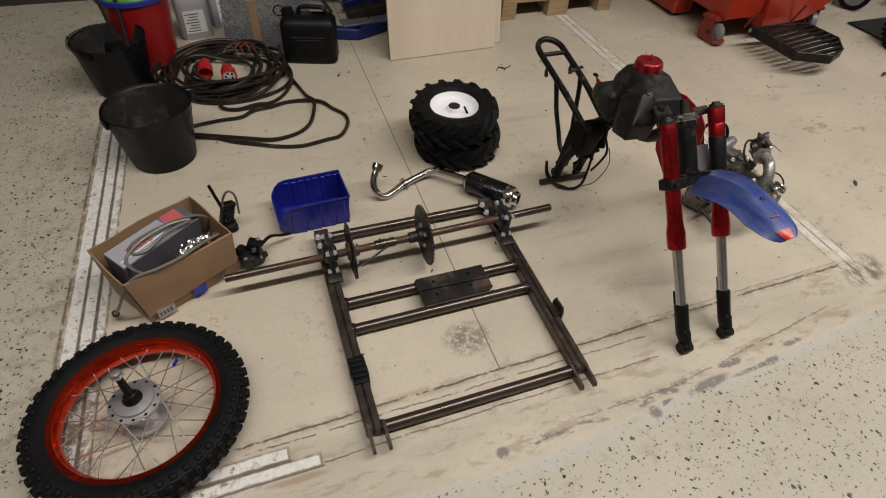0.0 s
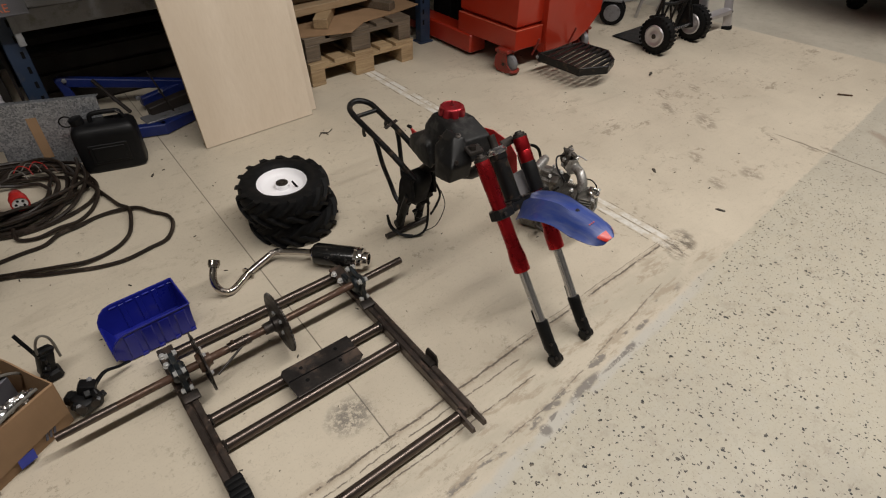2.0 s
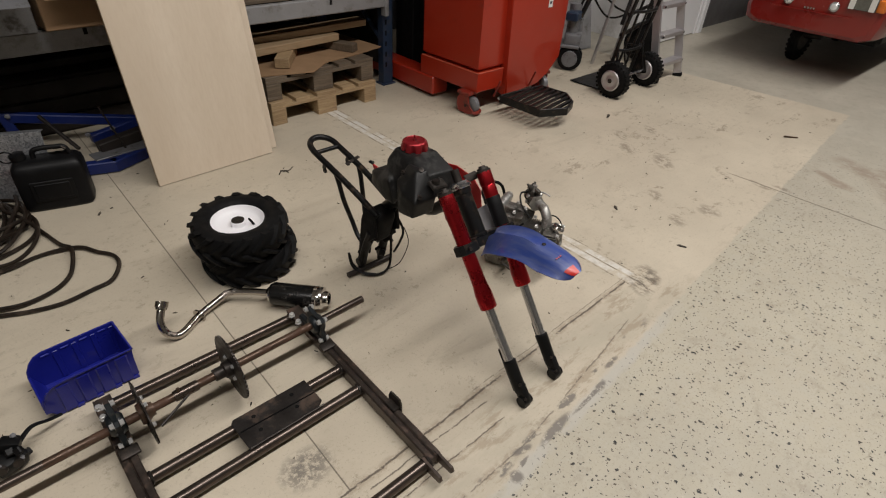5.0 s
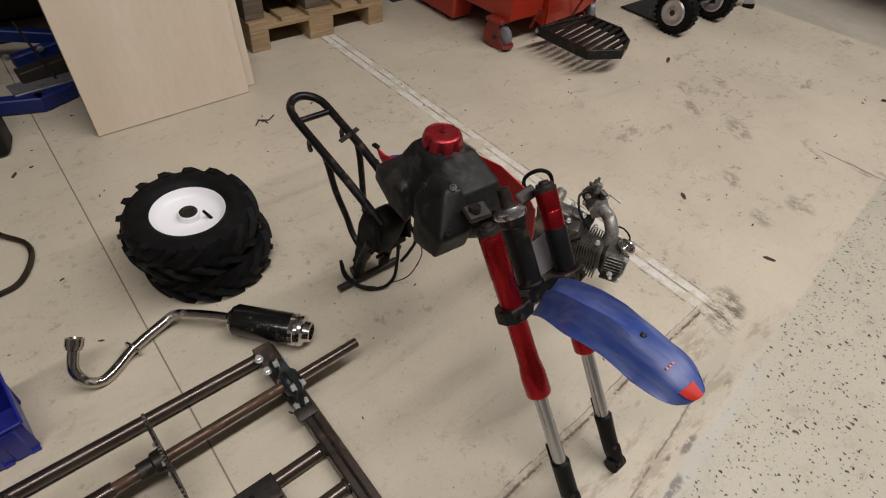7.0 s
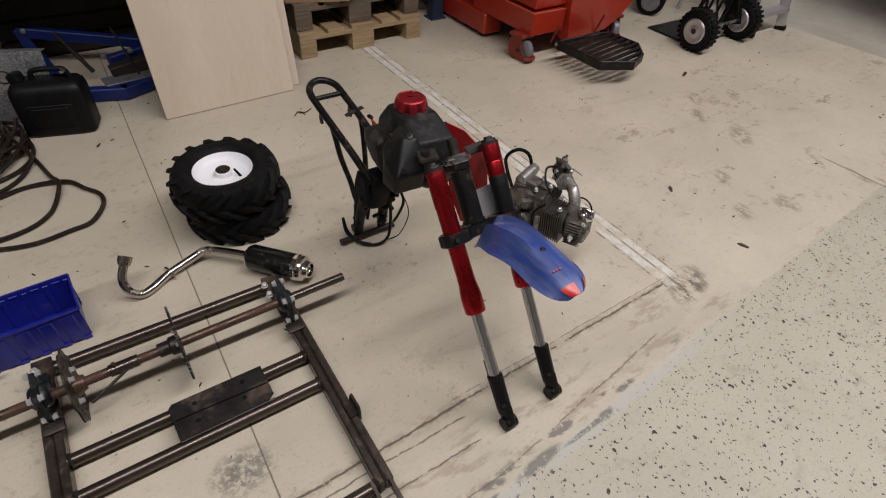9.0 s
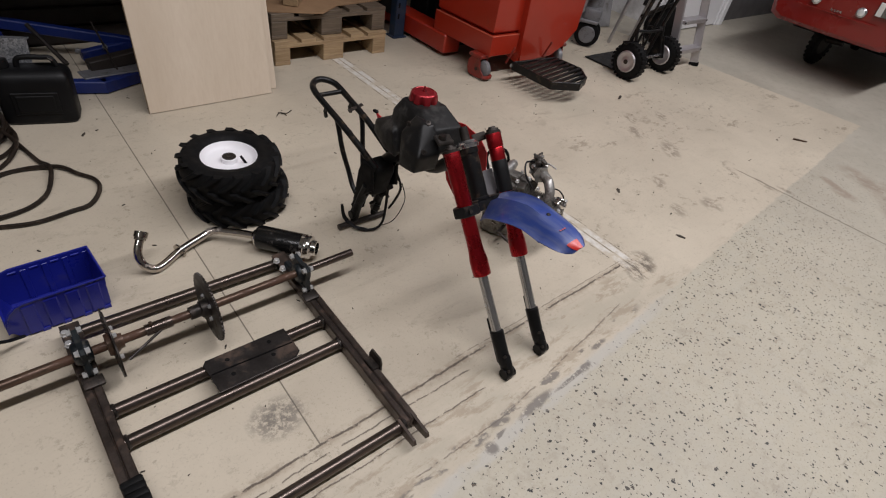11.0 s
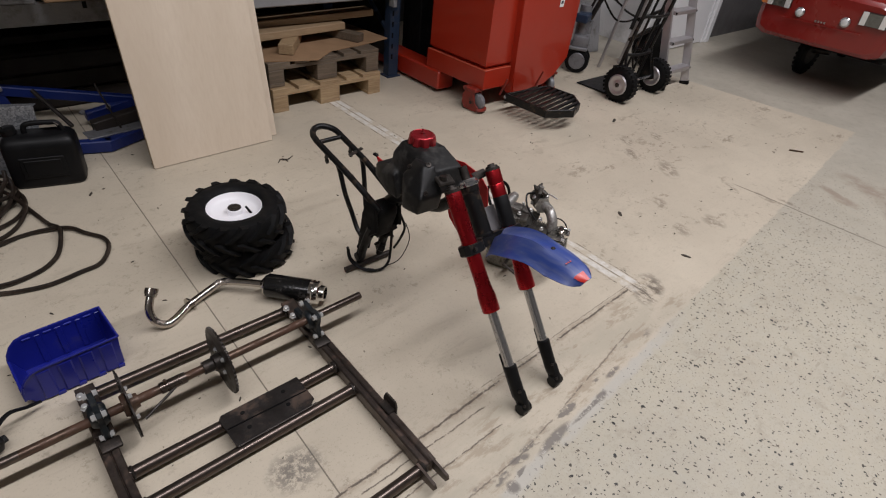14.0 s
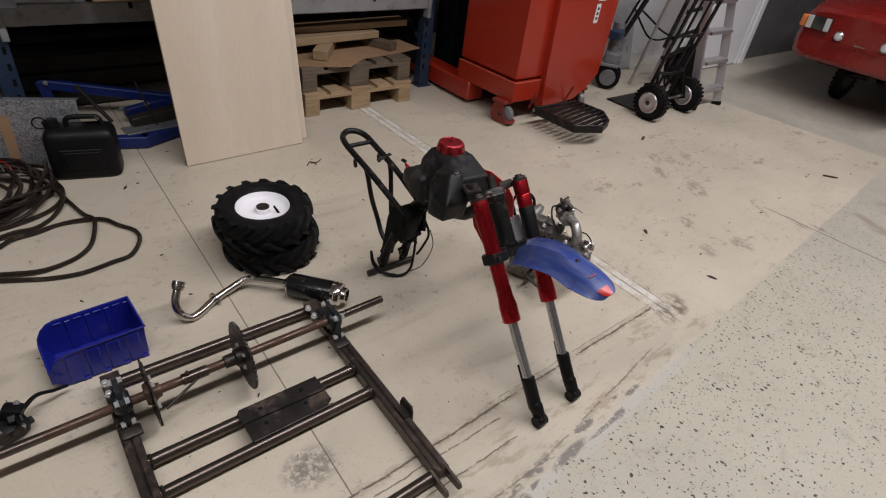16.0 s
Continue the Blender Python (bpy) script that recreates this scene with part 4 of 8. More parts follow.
    for k in range(72):
        t = 2 * math.pi * k / 72
        pts.append(((0.097 + 0.0045 * math.cos(9 * t)) * math.cos(t), (0.097 + 0.0045 * math.cos(9 * t)) * math.sin(t)))
    slab(bm, pts, -0.002, 0.002, Matrix.Translation(c) @ pose(0, 0, 0, 90, 0, 90))
    ds = part("brake_disc", bm, DARK_STEEL, f, "thin dark wavy brake disc")
    for q in range(27):
        t, rr = 2 * math.pi * q / 27, (0.068, 0.077, 0.086)[q % 3]
        bm = B()
        turned(bm, c + Vector((-0.0024, rr * math.cos(t), rr * math.sin(t))), (1, 0, 0), [(0, 0.0038), (0.0048, 0.0038)], n=10)
        part("drilled_hole", bm, RUBBER, ds)
    bm = B()
    turned(bm, c + Vector((-0.014, 0, 0)), (1, 0, 0), [(0, 0.03), (0.01, 0.034), (0.02, 0.03), (0.03, 0.022), (0.04, 0.02)], n=20)
    part("disc_hub", bm, RUSTY, ds)
    for k in range(4):
        t = radians(20 + 90 * k)
        bm = B()
        hexbolt(bm, c + Vector((0.002, 0.045 * math.cos(t), 0.045 * math.sin(t))), (1, 0, 0), 0.007, 0.012)
        part("bolt", bm, BOLT, ds)
    bm = B()
    rod(bm, at(0.75), at(0.82), 0.0165, n=16)
    part("collar", bm, TUBE_STEEL, sh)
    bm = B()
    rod(bm, at(0.765) + Vector((0, -0.003, 0.012)), at(0.765) + Vector((0, -0.005, 0.03)), 0.005, n=8)
    part("set_screw", bm, RUSTY, sh)
    bm = B()
    rod(bm, at(0.79) + Vector((0, -0.012, -0.004)), at(0.69) + Vector((0, -0.045, -0.035)), 0.004, n=8)
    part("stay", bm, DARK_STEEL, ds)


kart_frame()


def exhaust():
    e = thing("exhaust", "chrome exhaust pipe with black muffler lying on the floor", "exhaust", (1.1, 1.62, 0))
    a, b = Vector((1.214, 1.60, 0.052)), Vector((1.352, 1.437, 0.058))
    d = (b - a).normalized()
    L = (b - a).length
    bm = B()
    turned(bm, a, d, [(0, 0.02), (0.004, 0.036), (0.012, 0.043), (L - 0.045, 0.044), (L - 0.04, 0.043)], n=36)
    part("muffler_body", bm, MUFFLER_BLACK, e, "glossy black muffler body")
    bm = B()
    turned(bm, a + d * (L - 0.041), d, [(0, 0.045), (0.012, 0.0455), (0.014, 0.043), (0.022, 0.0425), (0.024, 0.044), (0.032, 0.042), (0.036, 0.03), (0.052, 0.028), (0.053, 0.022), (0.03, 0.021)], n=36)
    part("muffler_cap", bm, CHROME, e)
    bm = B()
    turned(bm, a - d * 0.014, d, [(0, 0.016), (0.004, 0.022), (0.014, 0.03), (0.016, 0.037), (0.02, 0.038)], n=28)
    part("muffler_inlet", bm, CHROME, e)
    pts = smooth_path([a - d * 0.012, (1.165, 1.652, 0.05), (1.112, 1.7, 0.046), (1.09, 1.712, 0.042), (1.06, 1.709, 0.034), (0.97, 1.684, 0.02), (0.905, 1.645, 0.016), (0.872, 1.634, 0.018), (0.845, 1.642, 0.038), (0.838, 1.664, 0.075), (0.862, 1.695, 0.114)], 8)
    bm = B()
    pipe(bm, pts, 0.0135, 20)
    part("pipe", bm, PIPE_CHROME, e, "bent chrome header pipe with heat stains")
    q, t = pts[-1], (pts[-1] - pts[-3]).normalized()
    bm = B()
    turned(bm, q - t * 0.012, t, [(0, 0.0145), (0.002, 0.0185), (0.01, 0.019), (0.0105, 0.0215), (0.03, 0.0215), (0.031, 0.0175), (0.016, 0.0125)], n=24)
    part("flange", bm, PIPE_CHROME, e)
    k = pts[40]
    t = (pts[41] - pts[39]).normalized()
    bm = B()
    turned(bm, k - t * 0.003, t, [(0, 0.0135), (0.0005, 0.0265), (0.0065, 0.0265), (0.007, 0.0135)], n=24)
    part("pipe_clamp", bm, PIPE_CHROME, e)


exhaust()


def lug_tyre(c, group):
    t = thing("tractor_tyre", "small lugged tractor tyre on a white rim, in a stack", "tyre", (c[0], c[1], c[2]), group=group)
    R, hw = 0.196, 0.06
    bm = B()
    prof = [(-hw * 0.72, 0.107), (-hw * 0.95, 0.122), (-hw * 1.02, 0.15), (-hw * 0.92, 0.176), (-hw * 0.6, 0.188), (0, 0.191), (hw * 0.6, 0.188), (hw * 0.92, 0.176), (hw * 1.02, 0.15), (hw * 0.95, 0.122), (hw * 0.72, 0.107), (0, 0.104)]
    turned(bm, (0, 0, hw), (0, 0, 1), prof, n=56, close=True)
    n = 15
    for side in (-1, 1):
        for k in range(n):
            a0 = 2 * math.pi * (k + (0.5 if side > 0 else 0)) / n
            secs = []
            for j in range(5):
                s = j / 4
                z = side * (0.006 + s * (hw * 0.99 - 0.006))
                a = a0 + (s - 0.5) * 0.36
                rr = 0.189 - 0.016 * s ** 3
                w = 0.011 + 0.004 * s
                h = 0.015 if s < 0.9 else 0.018
                rad, tan = Vector((math.cos(a), math.sin(a), 0)), Vector((-math.sin(a), math.cos(a), 0))
                o = Vector((0, 0, hw + z))
                secs.append([o + rad * (rr - 0.006) + tan * w * 1.25, o + rad * (rr + h) + tan * w * 0.8, o + rad * (rr + h) - tan * w * 0.8, o + rad * (rr - 0.006) - tan * w * 1.25])
            loft(bm, secs)
    part("tyre_tread", bm, RUBBER, t, local=True, sharp=38)
    bm = B()
    turned(bm, (0, 0, hw - 0.045), (0, 0, 1), [(0, 0.108), (0.003, 0.117), (0.008, 0.117), (0.012, 0.104), (0.045, 0.098), (0.076, 0.104), (0.082, 0.117), (0.088, 0.117), (0.09, 0.108), (0.08, 0.1), (0.072, 0.094), (0.066, 0.085), (0.064, 0.03), (0.06, 0.085), (0.02, 0.094)], n=48, close=True)
    rim = part("rim", bm, WHITE_RIM, t, "white painted steel rim", local=True)
    bm = B()
    turned(bm, (0, 0, hw - 0.03), (0, 0, 1), [(0, 0.031), (0.067, 0.031), (0.069, 0.029)], n=28)
    part("hub", bm, WHITE_RIM, t, local=True)
    bm = B()
    turned(bm, (0, 0, hw + 0.0385), (0, 0, 1), [(0, 0.0265), (0.0022, 0.0265), (0.0028, 0.018), (0.0015, 0.016), (0.0012, 0.0125), (0.0035, 0.0115), (0.003, 0.008)], n=28)
    part("bearing", bm, DARK_STEEL, t, "dark hub bearing", local=True)
    bm = B()
    p = Vector((0.035, -0.055, hw + 0.016))
    rod(bm, p, p + Vector((-0.014, 0.012, 0.034)), 0.0055, 0.0045, n=10)
    part("valve", bm, RUBBER, t, local=True)
    shrink(t, 0.935, 0.935, 1.0)
    return t


low = lug_tyre((1.276, 1.892, 0.0), "stack of tractor tyres")
copy_thing(low, pose(1.25, 1.889, 0.122, 1.5, -1.5, 20))

def dirt_bike():
    k = thing("motorcycle_chassis", "stripped small dirt bike frame with red forks and blue mudguard", "motorcycle frame", (1.68, 1.2, 0))
    U = Vector((1, 0, 0))
    for side, foot, way in ((-1, Vector((1.594, 0.657, 0.012)), (-0.004, 0.428, 0.588)), (1, Vector((1.763, 0.668, 0.012)), (0.009, 0.428, 0.594))):
        D = Vector(way).normalized()
        V = Vector((0, -D.z, D.y)).normalized()
        at = lambda s: foot + D * s
        bm = B()
        rod(bm, at(0.15), at(0.36), 0.0152, n=24)
        leg = part("stanchion", bm, STANCHION, k, "bright steel lower fork tube")
        bm = B()
        turned(bm, at(0.331), D, [(0, 0.0185), (0.001, 0.0262), (0.004, 0.0275), (0.03, 0.0278), (0.052, 0.0275), (0.066, 0.0255), (0.08, 0.0235), (0.11, 0.0226), (0.215, 0.0226), (0.218, 0.0236)], n=28)
        part("fork_outer", bm, ANOD_RED, k, "red anodised upper fork tube")
        bm = B()
        if side < 0:
            turned(bm, at(0.543), D, [(0, 0.0235), (0.07, 0.0235), (0.073, 0.0245), (0.164, 0.0245), (0.168, 0.023)], n=28)
            part("fork_top", bm, ANOD_RED, k, "red anodised upper fork tube")
        else:
            turned(bm, at(0.543), D, [(0, 0.0245), (0.095, 0.0245), (0.098, 0.0235)], n=28)
            part("fork_sleeve", bm, BLACK_PLASTIC, k, "black rubber sleeve round the fork")
            bm = B()
            turned(bm, at(0.638), D, [(0, 0.0235), (0.04, 0.0235), (0.042, 0.0225), (0.044, 0.0245), (0.086, 0.0245), (0.09, 0.023)], n=28)
            part("fork_top", bm, ANOD_RED, k, "red anodised upper fork tube")
        top = at(0.712 if side < 0 else 0.728)
        bm = B()
        turned(bm, top - D * 0.006, D, [(0, 0.0245), (0.008, 0.0245), (0.01, 0.02), (0.016, 0.019), (0.017, 0.012), (0.022, 0.011), (0.023, 0.006)], n=20)
        part("fork_cap", bm, DARK_STEEL, k)
        # black foot with axle lug
        bm = B()
        turned(bm, at(0.03), D, [(0, 0.013), (0.01, 0.019), (0.03, 0.02), (0.085, 0.0205), (0.118, 0.0215), (0.122, 0.0165)], n=20)
        m = Matrix.Translation(at(0.02) + V * 0.004) @ Matrix(((1, 0, 0), (0, V.y, D.y), (0, V.z, D.z))).to_4x4()
        box(bm, (0, 0, 0.015), (0.026, 0.04, 0.07), bevel=0.008, seg=2, m=m)
        rod(bm, at(0.008) + V * 0.002 - U * 0.019, at(0.008) + V * 0.002 + U * 0.019, 0.0185, n=20)
        box(bm, (side * 0.006, -0.022, 0.075), (0.012, 0.014, 0.11), bevel=0.004, m=m)
        box(bm, (side * 0.004, -0.027, 0.145), (0.009, 0.007, 0.05), bevel=0.002, m=m)
        ft = part("fork_foot", bm, BLACK_PLASTIC, k, "scuffed black fork foot")
        for s in (0.02, 0.07):
            bm = B()
            c = at(s) + V * 0.02 - U * 0.012
            rod(bm, c, c + V * 0.006, 0.005, n=8)
            part("bolt", bm, DARK_STEEL, ft)
    # lower clamp, stem
    D = Vector((0.0, 0.428, 0.592)).normalized()
    V = Vector((0, -D.z, D.y))
    cl = Vector((1.594, 0.657, 0.012)) + D * 0.523
    cr = Vector((1.763, 0.668, 0.012)) + D * 0.530
    mid = (cl + cr) / 2
    M = Matrix.Translation(mid) @ Matrix(((1, 0, 0), (0, V.y, D.y), (0, V.z, D.z))).to_4x4()
    bm = B()
    out = [(-0.122, 0.012), (-0.112, 0.028), (-0.085, 0.033), (-0.055, 0.026), (-0.03, -0.002), (0.03, -0.002), (0.055, 0.026), (0.085, 0.033), (0.112, 0.028), (0.122, 0.012), (0.122, -0.014), (0.108, -0.03), (0.08, -0.034), (0.045, -0.05), (0, -0.06), (-0.045, -0.05), (-0.08, -0.034), (-0.108, -0.03), (-0.122, -0.014)]
    slab(bm, out, -0.014, 0.018, M, bevel=0.003)
    lc = part("lower_clamp", bm, FRAME_BLACK, k, "black lower triple clamp")
    # thin paler steel plate added for the glint on the clamp's top
    bm = B()
    slab(bm, [(-0.052, 0.02), (-0.03, -0.006), (0.03, -0.006), (0.052, 0.02), (0.055, -0.018), (0.036, -0.044), (-0.036, -0.044), (-0.055, -0.018)], 0.0182, 0.0205, M, bevel=0.0006)
    part("clamp_face", bm, MILL_STEEL, lc, "thin steel plate laid on for the glint of the clamp face")
    for s in (-0.098, 0.098):
        bm = B()
        p = M @ Vector((s, 0.034, 0.002))
        rod(bm, p, p + V * 0.006, 0.006, n=8)
        part("clamp_bolt", bm, DARK_STEEL, lc)
    bm = B()
    turned(bm, mid + D * 0.018 - V * 0.026, D, [(0, 0.031), (0.006, 0.031), (0.01, 0.027), (0.14, 0.027), (0.144, 0.03), (0.16, 0.03)], n=28)
    part("steering_head", bm, FRAME_BLACK, k, "black steering head tube")
    bm = B()
    turned(bm, mid + D * 0.178 - V * 0.026, D, [(0, 0.034), (0.004, 0.036), (0.012, 0.036), (0.016, 0.03), (0.022, 0.026)], n=24)
    part("bearing_cup", bm, STANCHION, k)
    bm = B()
    turned(bm, mid + D * 0.195 - V * 0.026, D, [(0, 0.014), (0.045, 0.0135), (0.047, 0.009)], n=18)
    part("steering_stem", bm, DARK_STEEL, k)
    bm = B()
    p = mid + D * 0.19 - V * 0.03
    box(bm, p + Vector((0.07, 0.012, 0.004)), (0.06, 0.03, 0.008), (20, 0, 5), bevel=0.003)
    part("upper_bracket", bm, DARK_STEEL, k, "oily steel bracket beside the stem")
    bm = B()
    box(bm, p + Vector((-0.075, 0.02, 0.02)), (0.055, 0.04, 0.012), (15, 0, -10), bevel=0.004)
    rod(bm, p + Vector((-0.08, 0.02, 0.024)), p + Vector((-0.08, 0.022, 0.036)), 0.012, n=12)
    part("upper_bracket", bm, DARK_STEEL, k, "oily steel bracket beside the stem")
    # mudguard: a raised crown with a shallow channel, skirts at both sides, a round nose
    spine = smooth_path([(1.702, 0.965, 0.452), (1.693, 0.93, 0.486), (1.677, 0.86, 0.526), (1.67, 0.79, 0.547), (1.664, 0.72, 0.554), (1.658, 0.66, 0.55), (1.654, 0.612, 0.536)], 5)
    n, secs = 16, []
    for i, c in enumerate(spine):
        y = c.y
        w = 0.046 + 0.021 * min(1, max(0, (0.965 - y) / 0.1)) - 0.004 * max(0, min(1, (0.86 - y) / 0.08))
        if y < 0.71:
            w *= max(0.06, 1 - ((0.71 - y) / 0.101) ** 2.6) ** 0.36
        drop = 0.043 * (1 if y > 0.71 else max(0.35, 1 - (0.71 - y) / 0.16))
        roll = 0.008 + 0.026 * max(0, (y - 0.78) / 0.15)
        crown = 1 if y > 0.8 else max(0, (y - 0.73) / 0.07)
        row = []
        for j in range(n + 1):
            u = -1 + 2 * j / n
            f = min(1, max(0, (abs(u) - 0.4) / 0.58))
            fall = f * f * (3 - 2 * f)
            ridge = 0.01 * math.exp(-((abs(u) - 0.38) / 0.09) ** 2) * crown
            dish = -0.009 * math.exp(-(u / 0.2) ** 2) * crown
            row.append(Vector((c.x + w * u, y + 0.012 * abs(u) ** 3 * (1 if y < 0.7 else 0), c.z - drop * (0.14 * abs(u) + 0.86 * fall) + ridge + dish + u * roll / 2)))
        secs.append(row)
    bm = B()
    loft(bm, secs, closed=False)
    thicken(bm, 0.003)
    fd = part("mudguard", bm, FENDER_BLUE, k, "faded blue plastic front mudguard", sharp=50)
    last = len(secs) - 1
    for r0, r1, j0, j1 in ((last - 4, last, 3, 8), (last - 4, last - 1, 12, 14)):
        bm = B()
        grid = [[bm.verts.new(secs[i][j] + Vector((0, -0.001, 0.0038))) for j in range(j0 + (1 if i == r0 else 0), j1 + 1 - (1 if i == r0 else 0))] for i in range(r0 + 1, r1 + 1)]
        for p, q in zip(grid, grid[1:]):
            for j in range(min(len(p), len(q)) - 1):
                bm.faces.new((p[j], p[j + 1], q[j + 1], q[j]))
        part("red_sticker", bm, TIP_RED, fd, "bright red marking at the mudguard's tip")
    bm = B()
    turned(bm, (1.664, 0.744, 0.5465), (0.1, -0.1, 1), [(0, 0.0065), (0.006, 0.0065), (0.008, 0.004)], n=12)
    part("screw", bm, DARK_STEEL, fd)
    for jj in range(5, 8):
        a, b = secs[last - 7][jj], secs[last - 6][jj]
        bm = B()
        box(bm, (a + b) / 2 + Vector((0, 0, 0.004)), (0.005, 0.0035, 0.0012), (8, 0, -22))
        part("worn_print", bm, BAR_RED, fd)
    # fuel tank: blow-moulded lobes blended into one skin
    dome = [(1.622, 1.26, 0.628), (1.716, 1.26, 0.628), (1.622, 1.362, 0.626), (1.716, 1.362, 0.626), (1.592, 1.225, 0.6), (1.728, 1.24, 0.598), (1.6, 1.378, 0.585), (1.722, 1.378, 0.585), (1.605, 1.175, 0.6), (1.722, 1.175, 0.59), (1.61, 1.155, 0.53), (1.715, 1.155, 0.53), (1.57, 1.22, 0.475), (1.745, 1.22, 0.475), (1.582, 1.386, 0.46), (1.742, 1.386, 0.46)]
    tail = [(1.594, 1.36, 0.552), (1.736, 1.36, 0.552), (1.562, 1.32, 0.535), (1.572, 1.4, 0.505), (1.752, 1.4, 0.5), (1.596, 1.462, 0.51), (1.742, 1.462, 0.51), (1.6, 1.474, 0.458), (1.738, 1.474, 0.458), (1.578, 1.38, 0.443), (1.757, 1.38, 0.443), (1.566, 1.3, 0.45)]
    lobe = [(1.524, 1.152, 0.484), (1.606, 1.142, 0.486), (1.53, 1.232, 0.468), (1.612, 1.24, 0.468), (1.52, 1.136, 0.545), (1.602, 1.124, 0.552), (1.526, 1.21, 0.552), (1.57, 1.192, 0.622), (1.604, 1.176, 0.624), (1.594, 1.255, 0.622), (1.55, 1.262, 0.57)]
    brow = [(1.7, 1.24, 0.595), (1.722, 1.24, 0.58), (1.705, 1.155, 0.535), (1.74, 1.17, 0.51), (1.752, 1.26, 0.5), (1.705, 1.155, 0.49), (1.74, 1.2, 0.475)]
    bm = B()
    for pts in (dome, tail, lobe, brow):
        other = B()
        for p in pts:
            other.verts.new(p)
        bmesh.ops.convex_hull(other, input=other.verts[:])
        me = bpy.data.meshes.new("lobe")
        other.to_mesh(me)
        other.free()
        bm.from_mesh(me)
        bpy.data.meshes.remove(me)
    tk = part("fuel_tank", bm, TANK_PLASTIC, k, "scuffed black plastic fuel tank", sharp=180)
    skin_mod = tk.modifiers.new("one_skin", "REMESH")
    skin_mod.mode, skin_mod.voxel_size, skin_mod.use_smooth_shade = "VOXEL", 0.004, True
    soft_mod = tk.modifiers.new("soft_edges", "SMOOTH")
    soft_mod.factor, soft_mod.iterations = 0.5, 16
    for c, d in (((1.563, 1.245, 0.6), (-0.8, 0, 0.5)), ((1.588, 1.186, 0.624), (-0.4, -0.4, 0.8)), ((1.54, 1.135, 0.566), (-0.3, -0.8, 0.4))):
        bm = B()
        turned(bm, c, d, [(0, 0.008), (0.003, 0.008), (0.0035, 0.004), (0.001, 0.0035)], n=14)
        part("tank_screw", bm, DARK_STEEL, tk)
    # cap: scalloped skirt under a domed top
    c = Vector((1.668, 1.315, 0.626))
    bm = B()
    n = 96
    rings = []
    for h, r, g0 in ((0, 0.042, 0.6), (0.002, 0.047, 1), (0.014, 0.0452, 0.85), (0.022, 0.0432, 0.45), (0.0275, 0.041, 0.1), (0.0305, 0.0375, 0.0), (0.032, 0.033, 0), (0.0305, 0.0315, 0), (0.031, 0.012, 0), (0.032, 0.004, 0)):
        rr = []
        for j in range(n):
            a = 2 * math.pi * j / n
            g = 1 - 0.17 * g0 * max(0, math.cos(8 * a)) ** 0.8
            rr.append(bm.verts.new(c + Vector((r * g * math.cos(a), r * g * math.sin(a), h))))
        rings.append(rr)
    for p, q in zip(rings, rings[1:]):
        skin(bm, p, q)
    bm.faces.new(rings[0])
    bm.faces.new(rings[-1])
    cp = part("fuel_cap", bm, CAP_RED, k, "fluted red anodised fuel cap", sharp=40)
    bm = B()
    rod(bm, c + Vector((0, 0, 0.031)), c + Vector((0, 0, 0.036)), 0.007, n=12)
    rod(bm, c + Vector((0, 0, 0.034)), c + Vector((0.001, 0.002, 0.047)), 0.0035, 0.003, n=10)
    part("vent_nipple", bm, CAP_RED, cp)
    bm = B()
    turned(bm, c + Vector((0, 0, -0.008)), (0, 0, 1), [(0, 0.05), (0.004, 0.047), (0.009, 0.044)], n=40)
    part("filler_neck", bm, TANK_PLASTIC, tk)
    # red side shroud with blue rim
    out = [(1.56, 0.432), (1.46, 0.475), (1.36, 0.515), (1.26, 0.54), (1.17, 0.538), (1.12, 0.51), (1.105, 0.44), (1.11, 0.36), (1.13, 0.305), (1.17, 0.29), (1.275, 0.318), (1.34, 0.37), (1.42, 0.415)]
    off = lambda y, z: 1.795 + 0.03 * math.sin((y - 1.1) * 5.0) - max(0, y - 1.42) * 0.9 - max(0, 0.36 - z) * 0.6
    bm = B()
    lo = [bm.verts.new((off(y, z), y, z)) for y, z in out]
    hi = [bm.verts.new((off(y, z) + 0.003, y, z)) for y, z in out]
    cen = bm.verts.new((1.826, 1.27, 0.44)), bm.verts.new((1.829, 1.27, 0.44))
    skin(bm, lo, hi)
    for j in range(len(out)):
        bm.faces.new((lo[j], lo[(j + 1) % len(out)], cen[0]))
        bm.faces.new((hi[j], hi[(j + 1) % len(out)], cen[1]))
    sd = part("side_shroud", bm, RED_PLASTIC, k, "red plastic side shroud")
    bm = B()
    slab(bm, [(1.565, 0.472), (1.53, 0.466), (1.45, 0.49), (1.42, 0.5), (1.43, 0.43), (1.5, 0.425), (1.545, 0.445)], -0.0025, 0.0025, pose(1.672, 0, 0, 90, 0, 90), bevel=0.001)
    part("shroud_tail", bm, RED_PLASTIC, sd)
    bm = B()
    box(bm, (1.67, 1.565, 0.475), (0.014, 0.022, 0.01), (0, 0, 8), bevel=0.003)
    part("tail_clip", bm, BLACK_PLASTIC, sd)
    bm = B()
    pipe(bm, smooth_path([(off(y, z), y, z + 0.001) for y, z in out[0:3]], 4), 0.0022, 6)
    part("blue_trim", bm, BAR_BLUE, sd)
    # bare metal plate showing between the forks
    bm = B()
    box(bm, (1.742, 1.035, 0.462), (0.06, 0.004, 0.08), (-40, 0, 4), bevel=0.001)
    part("head_gusset", bm, LADDER_ALU, k, "bright bare metal plate")
    bm = B()
    pipe(bm, smooth_path([(1.685, 1.11, 0.56), (1.685, 1.22, 0.43), (1.675, 1.38, 0.385), (1.665, 1.47, 0.33), (1.66, 1.5, 0.24)], 5), 0.021, 14)
    part("frame_spine", bm, FRAME_BLACK, k)
    # rear loop and stays
    L, R = 1.592, 1.7
